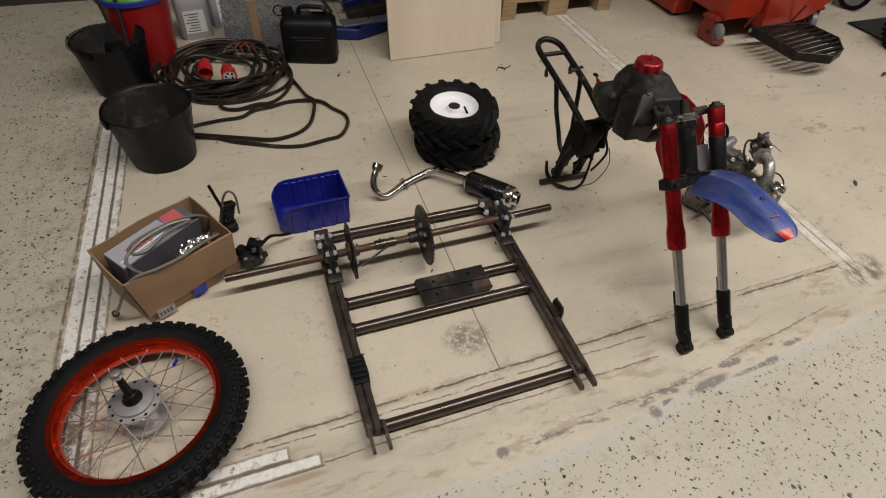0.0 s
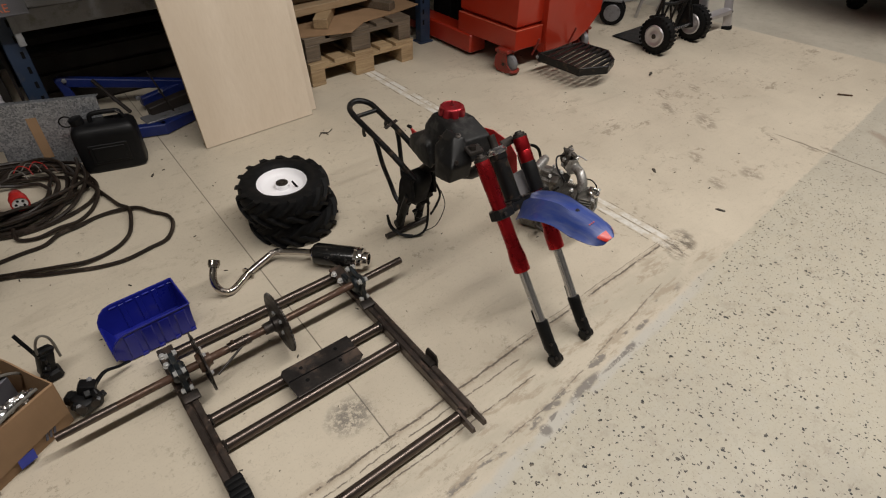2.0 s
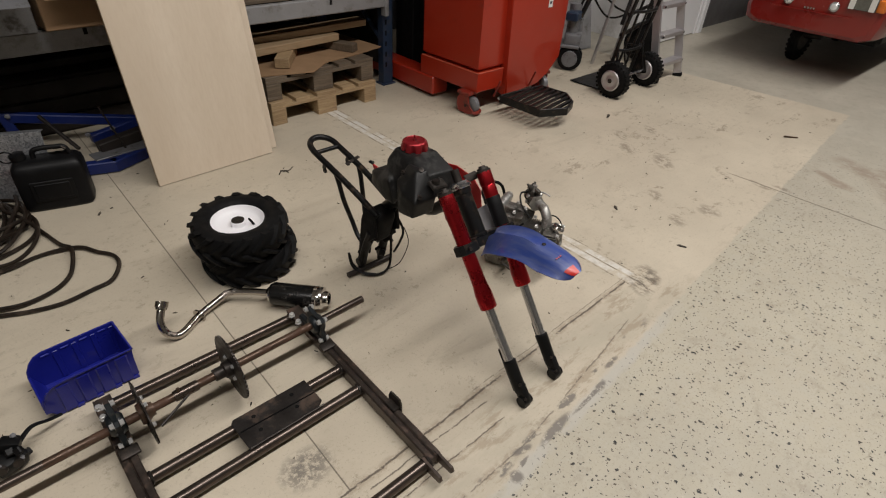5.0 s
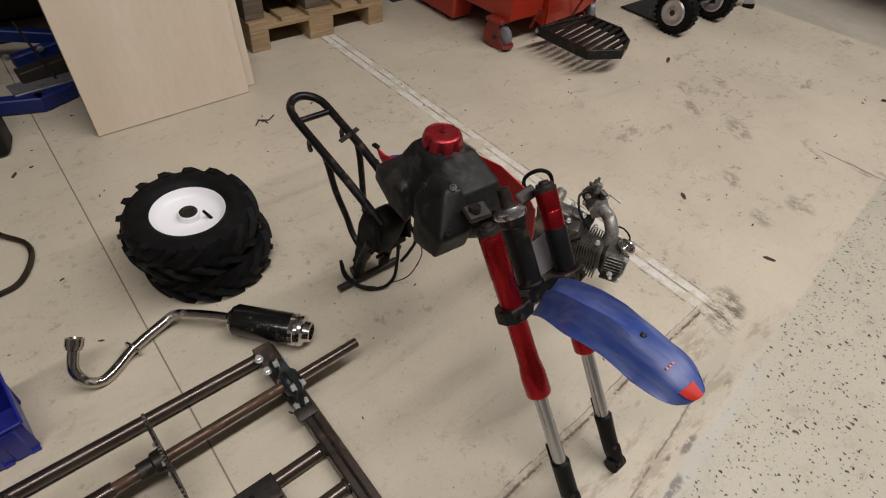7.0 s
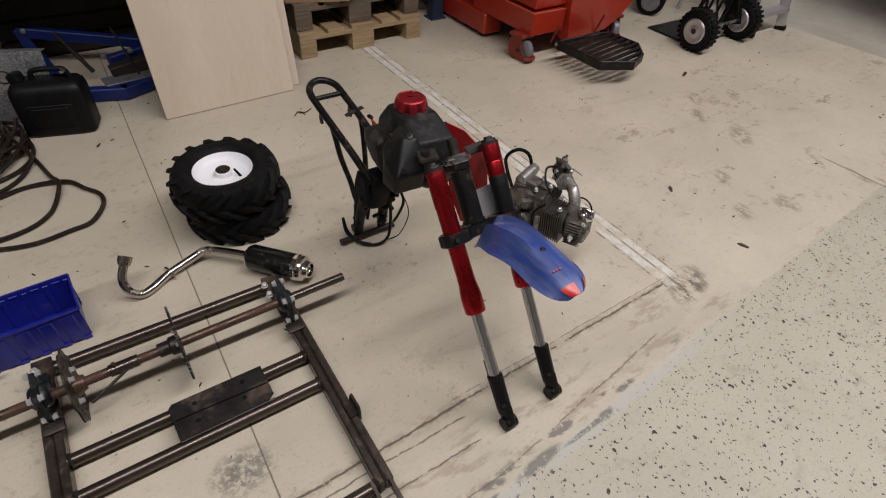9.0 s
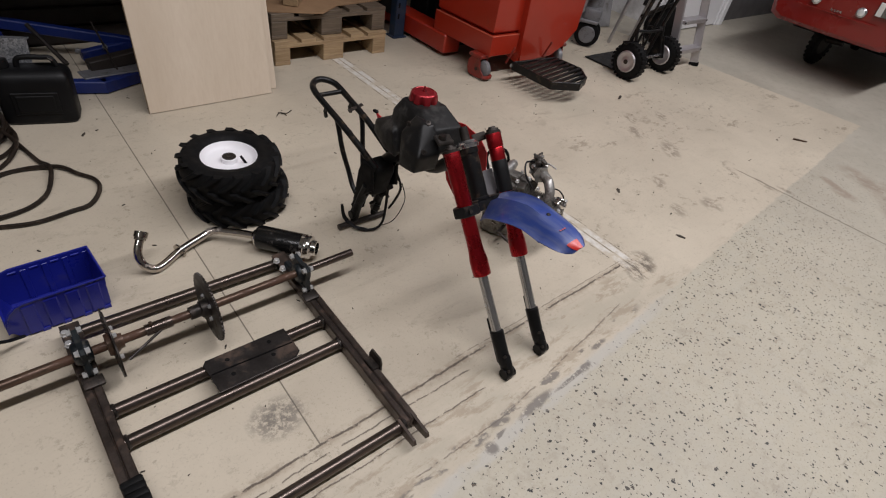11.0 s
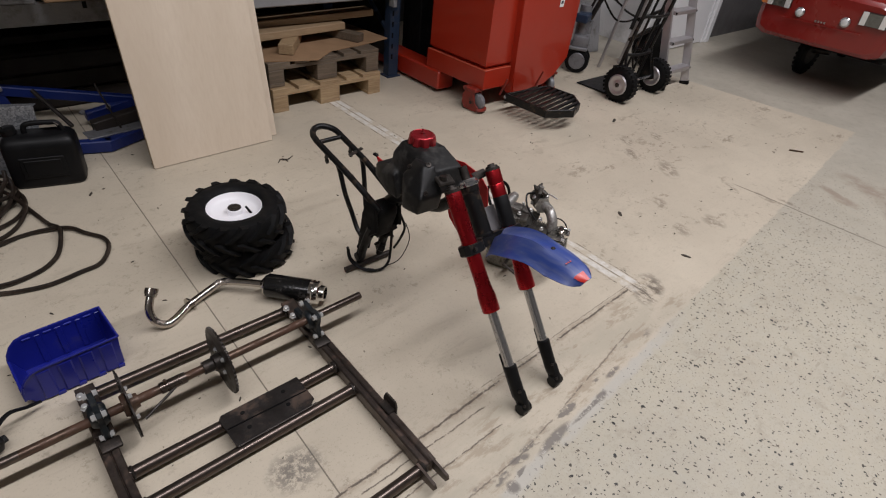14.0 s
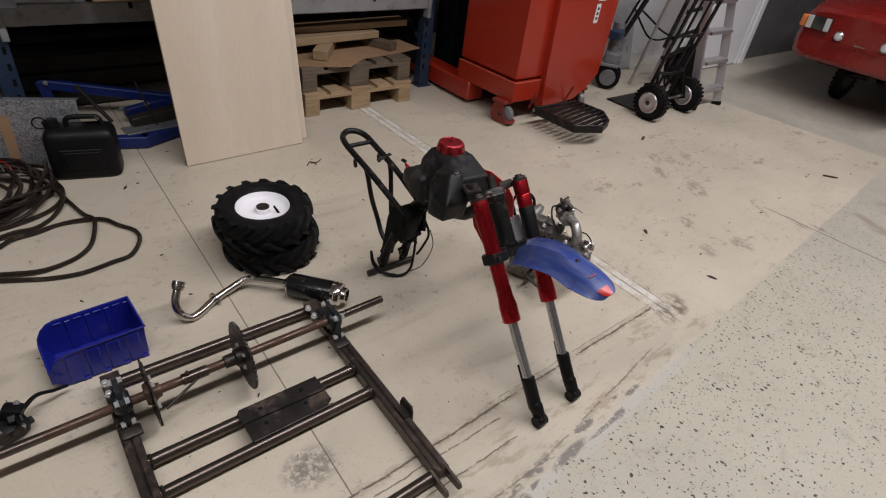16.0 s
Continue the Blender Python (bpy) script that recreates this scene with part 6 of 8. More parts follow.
def cardboard_box():
    k = thing("cardboard_box", "open brown cardboard box with a torn corner on the floor", "box", (0.105, 1.425, 0))
    H, t = 0.2, 0.004
    top = [Vector(p) for p in ((0.001, 1.246, H), (0.312, 1.381, H), (0.191, 1.608, H), (-0.105, 1.427, H))]
    low = [Vector(p) for p in ((0.021, 1.259, 0), (0.296, 1.411, 0), (0.191, 1.589, 0), (-0.089, 1.42, 0))]
    bm = B()
    slab(bm, [(p.x * 0.97 + 0.003, p.y * 0.97 + 0.043) for p in low], 0.001, 0.005)
    part("box_bottom", bm, CARDBOARD, k)

    def sheet(nm, i, f0, f1, z0, z1, out0, out1, bulge, label=""):
        a0, a1, b0, b1 = low[i], low[(i + 1) % 4], top[i], top[(i + 1) % 4]
        secs = []
        for j in range(9):
            s = f0 + (f1 - f0) * j / 8
            lo, hi = a0.lerp(a1, s), b0.lerp(b1, s)
            d = (b1 - b0).normalized()
            nrm = Vector((d.y, -d.x, 0))
            row = []
            for side in (0, 1):
                col = []
                for q in range(5):
                    f = q / 4
                    z = (z0(s) if callable(z0) else z0) * (1 - f) + (z1(s) if callable(z1) else z1) * f
                    p = lo.lerp(hi, z / H)
                    col.append(p + nrm * (out0 * (1 - f) + out1 * f + bulge * math.sin(math.pi * s) * math.sin(math.pi * f * 0.8) - t * side))
                row += col if side == 0 else col[::-1]
            secs.append(row)
        bm = B()
        loft(bm, secs)
        return part(nm, bm, CARDBOARD, k, label)

    edge = lambda i: (lambda s: H + 0.004 * math.sin(8 * s + i * 2.1))
    for i, nm in enumerate(("front_panel", "end_panel", "back_panel", "end_panel")):
        sheet(nm, i, 0, 1, 0.0, edge(i), 0, 0, 0.006 if i % 2 == 0 else 0.003)
    sheet("folded_flap", 0, 0.015, 0.99, lambda s: 0.04 + 0.028 * s, edge(0), 0.013, 0.0045, 0.006, "flap folded down over the box front")

    def stuck(nm, s, z, w, h, m, turn=0, off=0.004, label="", under=k, n=1, step=0.0):
        bm = B()
        a, d = low[0].lerp(low[1], s), (low[1] - low[0]).normalized()
        mm = Matrix.Translation(a + Vector((d.y, -d.x, 0)) * off) @ pose(0, 0, 0, 0, 0, math.degrees(math.atan2(d.y, d.x)))
        for j in range(n):
            box(bm, (step * j, 0, z), (w, 0.0014, h), (-4, turn, 0), m=mm)
        return part(nm, bm, m, under, label)

    lb = stuck("shipping_label", 0.16, 0.03, 0.055, 0.04, PAPER, 3, 0.0155, "grubby paper label with blurred print")
    stuck("label_print", 0.1, 0.03, 0.005, 0.014, BAR_BLUE, 3, 0.0168, "", lb, 4, 0.011)
    stuck("blue_tape", 0.53, 0.035, 0.045, 0.036, BAR_BLUE, 8, 0.0165, "strip of blue tape")
    stuck("stamp", 0.74, 0.045, 0.007, 0.024, BAR_DARK, 22, 0.016, "", k, 3, 0.012)
    bm = B()
    box(bm, low[0] + Vector((-0.012, 0.012, 0.045)), (0.004, 0.03, 0.085), (0, -6, 34))
    part("torn_tape", bm, BAR_DARK, k)


cardboard_box()


def product_box():
    m = Matrix.Translation((0.077, 1.448, 0.16)) @ pose(0, 0, 0, 6, 0, 38.5)
    k = thing("product_carton", "grey and black product carton lying in the cardboard box", "carton", (0.083, 1.457, 0.02))
    bm = B()
    box(bm, (0, 0, -0.022), (0.278, 0.092, 0.115), bevel=0.002, m=m)
    c = part("carton_body", bm, BATTERY_DARK, k)
    bm = B()
    box(bm, (-0.012, 0.0, 0.0362), (0.25, 0.088, 0.0012), m=m)
    part("silver_field", bm, BATTERY_GREY, c)
    bm = B()
    slab(bm, [(0.05, 0.043), (0.112, 0.043), (0.112, -0.02), (0.08, -0.022), (0.064, 0.01)], 0.0369, 0.0376, m)
    part("red_field", bm, BAR_RED, c)
    bm = B()
    pipe(bm, [m @ Vector((0.052 + 0.03 * math.sin(a) ** 2, 0.044 - 0.085 * a, 0.0375)) for a in [j / 8 for j in range(9)]], 0.0014, 5)
    part("blue_line", bm, BAR_BLUE, c)
    bm = B()
    for i, w in enumerate((0.014, 0.01, 0.012, 0.01, 0.012)):
        box(bm, (-0.085 + 0.0165 * i, 0.0 - 0.001 * i, 0.0372), (w * 0.85, 0.026 - 0.005 * (i % 2), 0.001), (0, 0, 8), m=m)
    part("logo_shape", bm, BAR_ORANGE, c, "orange logo drawn as plain shapes")
    bm = B()
    box(bm, (-0.05, -0.018, 0.0371), (0.16, 0.004, 0.001), (0, 0, 3), m=m)
    part("print_line", bm, BAR_WHITE, c)
    f = thing("foil_bag", "crumpled shiny silver foil bag inside the cardboard box", "bag", (0.2, 1.37, 0.1))
    bm = B()
    bmesh.ops.create_icosphere(bm, subdivisions=4, radius=1, matrix=Matrix.Translation((0.2, 1.378, 0.178)) @ pose(0, 0, 0, 0, 0, 27) @ Matrix.Diagonal((0.07, 0.028, 0.026, 1)))
    for v in bm.verts:
        v.co += Vector((noise.noise(v.co * 45), noise.noise(v.co * 45 + Vector((3, 3, 3))), noise.noise(v.co * 60))) * 0.012
    part("bag", bm, FOIL, f, sharp=20)


product_box()


def brake_unit():
    P = lambda x, y, z: BOXM @ Vector((x, y, z))
    k = thing("brake_caliper_set", "black hydraulic brake caliper and lever with a grey hose", "brake", (0.33, 1.5, 0))
    pts = [P(0.17, 0.02, 0.16), P(0.12, 0.02, 0.205), P(0.03, 0.035, 0.208), P(-0.07, 0.03, 0.2), P(-0.1, -0.005, 0.198), P(-0.06, -0.03, 0.2), P(0.02, -0.005, 0.212), P(0.1, 0.008, 0.206), P(0.04, 0.02, 0.215), P(-0.05, 0.012, 0.21), P(-0.115, -0.02, 0.2), P(-0.12, -0.055, 0.185), P(-0.1, -0.07, 0.16)]
    bm = B()
    pipe(bm, smooth_path(pts, 8), 0.0048, 8)
    part("hose", bm, GREY_CABLE, k, "grey braided brake hose")
    pts = [Vector(p) for p in ((0.27, 1.4, 0.19), (0.22, 1.345, 0.212), (0.161, 1.305, 0.211), (0.098, 1.276, 0.211), (0.043, 1.262, 0.21), (0.005, 1.254, 0.185), (-0.03, 1.256, 0.12), (-0.062, 1.278, 0.06), (-0.074, 1.3, 0.035))]
    bm = B()
    pipe(bm, smooth_path(pts, 8), 0.0048, 8)
    part("hose", bm, GREY_CABLE, k)
    bm = B()
    turned(bm, pts[-1] + Vector((0, 0, -0.004)), (0.1, -0.3, 1), [(0, 0.011), (0.008, 0.011)], n=14)
    part("hose_eye", bm, DARK_STEEL, k)
    # caliper lying beside the box
    c = Vector((0.348, 1.423, 0.0))
    bm = B()
    box(bm, c + Vector((0, 0.0, 0.04)), (0.075, 0.06, 0.05), (15, 10, 25), bevel=0.01, seg=2)
    box(bm, c + Vector((0.015, 0.02, 0.07)), (0.05, 0.045, 0.04), (-10, 20, -20), bevel=0.01, seg=2)
    box(bm, c + Vector((-0.03, 0.025, 0.05)), (0.04, 0.04, 0.035), (20, 0, 50), bevel=0.008)
    part("caliper", bm, BLACK_PLASTIC, k, "black brake caliper body", sharp=40)
    rc = random.Random(8)
    for i in range(7):
        bm = B()
        box(bm, c + Vector((rc.uniform(-0.045, 0.04), rc.uniform(-0.03, 0.035), rc.uniform(0.02, 0.095))), (rc.uniform(0.012, 0.03), rc.uniform(0.012, 0.026), rc.uniform(0.01, 0.024)), (rc.uniform(0, 50), rc.uniform(0, 50), rc.uniform(0, 90)), bevel=0.003)
        part("caliper_lug", bm, BLACK_PLASTIC, k)
    for dx, dy, dz in ((-0.02, -0.03, 0.062), (0.028, -0.022, 0.05), (0.03, 0.03, 0.088)):
        bm = B()
        hexbolt(bm, c + Vector((dx, dy, dz)), (0.3, -0.7, 0.6), 0.006, 0.007)
        part("caliper_bolt", bm, GREY_STEEL, k)
    bm = B()
    rod(bm, c + Vector((-0.01, -0.02, 0.05)), c + Vector((-0.02, -0.04, 0.052)), 0.014, n=14)
    rod(bm, c + Vector((0.02, -0.015, 0.045)), c + Vector((0.018, -0.034, 0.046)), 0.013, n=14)
    part("piston", bm, DARK_STEEL, k)
    bm = B()
    pipe(bm, smooth_path([c + Vector((0.03, 0.02, 0.06)), c + Vector((0.07, 0.05, 0.07)), c + Vector((0.11, 0.072, 0.045)), c + Vector((0.142, 0.088, 0.03))], 5), lambda s: 0.008 - 0.002 * s, 8, flat=0.6)
    part("lever", bm, BLACK_PLASTIC, k)
    # master cylinder by the far corner
    c = Vector((0.287, 1.622, 0.0))
    bm = B()
    box(bm, c + Vector((0, 0, 0.075)), (0.045, 0.035, 0.09), (8, 14, 20), bevel=0.008, seg=2)
    box(bm, c + Vector((0.012, 0.0, 0.12)), (0.055, 0.03, 0.022), (0, 20, 30), bevel=0.006)
    box(bm, c + Vector((0.0, 0.0, 0.02)), (0.05, 0.045, 0.04), (0, 0, 10), bevel=0.008)
    part("master_cylinder", bm, BLACK_PLASTIC, k, "black brake master cylinder")
    for i in range(5):
        bm = B()
        box(bm, c + Vector((rc.uniform(-0.02, 0.04), rc.uniform(-0.02, 0.02), rc.uniform(0.03, 0.13))), (rc.uniform(0.012, 0.03), rc.uniform(0.012, 0.026), rc.uniform(0.01, 0.03)), (rc.uniform(0, 50), rc.uniform(0, 50), rc.uniform(0, 90)), bevel=0.003)
        part("cylinder_lug", bm, BLACK_PLASTIC, k)
    bm = B()
    pipe(bm, smooth_path([c + Vector((-0.008, 0.004, 0.09)), c + Vector((-0.016, 0.01, 0.13)), c + Vector((-0.025, 0.016, 0.17)), c + Vector((-0.032, 0.022, 0.2))], 5), 0.007, 8, flat=0.6)
    part("brake_lever", bm, BLACK_PLASTIC, k)
    bm = B()
    pipe(bm, smooth_path([c + Vector((-0.005, -0.012, 0.06)), c + Vector((0.0, -0.02, 0.15)), c + Vector((0.025, -0.028, 0.2)), c + Vector((0.046, -0.026, 0.175)), c + Vector((0.044, -0.02, 0.09))], 6), 0.004, 8)
    part("hose_loop", bm, GREY_CABLE, k)


brake_unit()


def bucket(at, rz, label, material=BUCKET, H=0.245, r0=0.125, r1=0.159, inner=BUCKET_IN):
    b = thing("bucket", label, "bucket", (*at, 0), rz, group="buckets")
    bm = B()
    prof = [(0.0, r0 - 0.01), (0.002, r0), (H * 0.8, r0 + (r1 - r0) * 0.8), (H * 0.82, r1 - 0.004), (H - 0.006, r1), (H, r1 + 0.004), (H + 0.002, r1), (H - 0.004, r1 - 0.006), (0.012, r0 - 0.006), (0.012, 0.001)]
    d, u, v = Vector((0, 0, 1)), Vector((1, 0, 0)), Vector((0, 1, 0))
    rings = [ring(bm, (0, 0, h), u, v, r, 48) for h, r in prof]
    for p, q in zip(rings, rings[1:]):
        skin(bm, p, q)
    bm.faces.new(rings[0])
    bm.faces.new(rings[-1])
    for v in bm.verts:
        a = math.atan2(v.co.y, v.co.x)
        s = v.co.z / H
        v.co.x *= 1 + 0.03 * s * math.cos(2 * a)
        v.co.y *= 1 + 0.03 * s * math.cos(2 * a)
        if s > 0.7:
            k = math.exp(-((a + 2.2) / 0.22) ** 2)
            v.co.x *= 1 + 0.07 * k
            v.co.y *= 1 + 0.07 * k
    body = part("bucket_body", bm, material, b, local=True)
    body.data.materials.append(inner)
    for p in body.data.polygons:
        if p.center.z < H - 0.012 and p.normal.x * p.center.x + p.normal.y * p.center.y < -0.01:
            p.material_index = 1
    bm = B()
    turned(bm, (0, 0, 0.013), (0, 0, 1), [(0, r0 - 0.008), (0.002, r0 - 0.0078)], n=40)
    part("residue", bm, inner, b, local=True)
    for s in (-1, 1):
        bm = B()
        box(bm, (s * (r1 + 0.006), 0, H - 0.02), (0.014, 0.05, 0.034), bevel=0.005, seg=2)
        part("handle_ear", bm, material, b, local=True)
    bm = B()
    pipe(bm, [((r1 + 0.008) * math.cos(a), (r1 + 0.008) * math.sin(a), H - 0.012 + 0.012 * math.sin(a)) for a in [math.pi * j / 24 for j in range(25)]], 0.0026, 8)
    part("handle", bm, DARK_STEEL, b, "thin wire carrying handle", local=True)
    return b


bucket((0.062, 2.158), 25, "empty dirty black builder's bucket with wire handle")
bucket((-0.115, 2.8), 60, "black builder's bucket holding sticks and scrap")
for i, (a, c, r) in enumerate((((-0.19, 2.74, 0.1), (-0.235, 2.66, 0.32), 0.006), ((-0.08, 2.83, 0.05), (-0.13, 2.92, 0.45), 0.007), ((-0.06, 2.82, 0.05), (-0.05, 2.93, 0.40), 0.009))):
    bm = B()
    pipe(bm, smooth_path([a, (Vector(a) + Vector(c)) / 2 + Vector((0.004, 0.003, 0)), c], 4), r, 8)
    solid("scrap_rod", bm, DARK_STEEL, "dark scrap rod standing in a bucket", "rod", group="scrap rods in a bucket")
bm = B()
box(bm, (-0.1, 2.8, 0.13), (0.09, 0.1, 0.16), (10, 8, 30), bevel=0.02, seg=2)
solid("scrap_block", bm, BLACK_PLASTIC, "black plastic scrap block in a bucket", "scrap")

RB = (0.005, 3.06)
b = thing("red_bucket", "red plastic bucket with blue rim and green cloth inside", "bucket", (*RB, 0))
bm = B()
turned(bm, (0, 0, 0), (0, 0, 1), [(0, 0.12), (0.003, 0.128), (0.33, 0.158), (0.332, 0.15), (0.02, 0.12), (0.02, 0.002)], n=48)
part("bucket_body", bm, BUCKET_RED, b, local=True)
bm = B()
turned(bm, (0, 0, 0.325), (0, 0, 1), [(0, 0.16), (0.005, 0.17), (0.025, 0.172), (0.03, 0.166), (0.026, 0.155), (0.0, 0.153)], n=48, close=True)
part("rim_ring", bm, BAR_BLUE, b, "blue plastic rim ring", local=True)
bm = B()
bmesh.ops.create_icosphere(bm, subdivisions=5, radius=1, matrix=Matrix.Translation((RB[0], RB[1], 0.33)) @ Matrix.Diagonal((0.14, 0.135, 0.075, 1)))
for v in bm.verts:
    w = noise.fractal(v.co * 16, 1.0, 2.0, 4)
    v.co += Vector((0.25 * w, 0.2 * w, w)) * 0.03
solid("green_cloth", bm, CLOTH, "bright green rag heaped in the red bucket", "rag", sharp=60)


def jug(at, rz, H=0.3):
    j = thing("plastic_jug", "milky white plastic canister with a printed label", "canister", (*at, 0), rz, group="white canisters")
    bm = B()
    secs = []
    for z, k in ((0, 0.92), (0.01, 1), (H * 0.62, 1), (H * 0.74, 0.9), (H * 0.84, 0.6), (H * 0.88, 0.25), (H * 0.9, 0.22)):
        secs.append([(0.085 * k * math.copysign(abs(math.cos(a)) ** 0.45, math.cos(a)), 0.06 * k * math.copysign(abs(math.sin(a)) ** 0.45, math.sin(a)), z) for a in [2 * math.pi * i / 28 for i in range(28)]])
    loft(bm, secs)
    part("jug_body", bm, JUG, j, local=True)
    bm = B()
    turned(bm, (0, 0, H * 0.89), (0, 0, 1), [(0, 0.022), (0.022, 0.022), (0.024, 0.018)], n=20)
    part("screw_cap", bm, BAR_WHITE, j, local=True)
    bm = B()
    pipe(bm, smooth_path([(0.03, 0, H * 0.84), (0.06, 0, H * 0.9), (0.075, 0, H * 0.82), (0.072, 0, H * 0.68)], 5), 0.01, 8)
    part("grip", bm, JUG, j, local=True)
    bm = B()
    box(bm, (0, -0.0615, H * 0.33), (0.11, 0.002, 0.12))
    lab = part("label", bm, BAR_WHITE, j, local=True)
    for r in range(7):
        bm = B()
        box(bm, (-0.012 + 0.004 * (r % 3), -0.063, H * 0.33 - 0.048 + 0.015 * r), (0.07 - 0.012 * (r % 3), 0.0012, 0.005))
        part("print_bar", bm, GREY_CABLE, lab, local=True)
    return j


j1 = jug((0.235, 3.3), 8)
copy_thing(j1, pose(0.24, 3.6, 0, 0, 0, -12))
copy_thing(j1, pose(0.4, 3.43, 0, 0, 0, 20))


def galvanised_panel():
    g = thing("galvanised_panel", "spangled galvanised sheet metal panel leaning upright", "metal panel", (0.55, 3.06, 0))
    M = Matrix.Translation((0.6, 3.02, 0.0)) @ pose(0, 0, 0, -8, 0, -22)
    bm = B()
    box(bm, (0, 0, 0.16), (0.47, 0.012, 0.32), bevel=0.002, m=M)
    part("sheet", bm, GALVANISED, g)
    bm = B()
    box(bm, (0, 0.02, 0.318), (0.47, 0.05, 0.003), m=M)
    part("folded_edge", bm, GALVANISED, g)
    bm = B()
    box(bm, (-0.06, -0.0075, 0.15), (0.045, 0.002, 0.2), (0, -3, 0), m=M)
    part("brown_tape", bm, CARDBOARD, g, "strip of brown tape")


galvanised_panel()


def jerrycan():
    j = thing("jerrycan", "black plastic jerrycan with handle and spout on the floor", "jerrycan", (0.808, 2.885, 0))
    M = Matrix.Translation((0.808, 2.885, 0)) @ pose(0, 0, 0, 0, 0, -16)
    secs = []
    for z, kx, ky in ((0, 0.93, 0.9), (0.012, 1, 1), (0.185, 1, 1), (0.21, 0.97, 0.92), (0.228, 0.88, 0.7), (0.235, 0.8, 0.5)):
        secs.append([M @ Vector((0.14 * kx * math.copysign(abs(math.cos(a)) ** 0.3, math.cos(a)), 0.078 * ky * math.copysign(abs(math.sin(a)) ** 0.3, math.sin(a)), z)) for a in [2 * math.pi * (i + 0.5) / 36 for i in range(36)]])
    bm = B()
    loft(bm, secs)
    part("can_body", bm, BLACK_PLASTIC, j)
    bm = B()
    box(bm, (0, -0.08, 0.1), (0.17, 0.008, 0.1), bevel=0.003, m=M)
    part("front_panel", bm, BLACK_PLASTIC, j)
    bm = B()
    box(bm, (0, -0.0835, 0.1), (0.14, 0.006, 0.075), bevel=0.003, m=M)
    part("inner_panel", bm, BLACK_PLASTIC, j)
    bm = B()
    pipe(bm, smooth_path([M @ Vector(p) for p in ((-0.045, 0, 0.225), (-0.04, 0, 0.262), (-0.015, 0, 0.274), (0.05, 0, 0.274), (0.085, 0, 0.268), (0.1, 0, 0.225))], 6), 0.011, 12)
    part("handle", bm, BLACK_PLASTIC, j)
    bm = B()
    turned(bm, M @ Vector((-0.095, 0, 0.222)), (-0.2, 0, 1), [(0, 0.026), (0.012, 0.026), (0.014, 0.031), (0.04, 0.031), (0.043, 0.026)], n=24)
    part("cap", bm, BLACK_PLASTIC, j)
    bm = B()
    pipe(bm, [M @ Vector((-0.14 + 0.028 * math.cos(a), -0.005, 0.252 + 0.026 * math.sin(a))) for a in [2 * math.pi * i / 20 for i in range(20)]], 0.0035, 8, closed=True)
    part("cap_ring", bm, BLACK_PLASTIC, j)
    bm = B()
    rod(bm, M @ Vector((0.075, -0.008, 0.275)), M @ Vector((0.09, -0.012, 0.262)), 0.0035, n=8)
    part("bright_pin", bm, CHROME, j)


jerrycan()


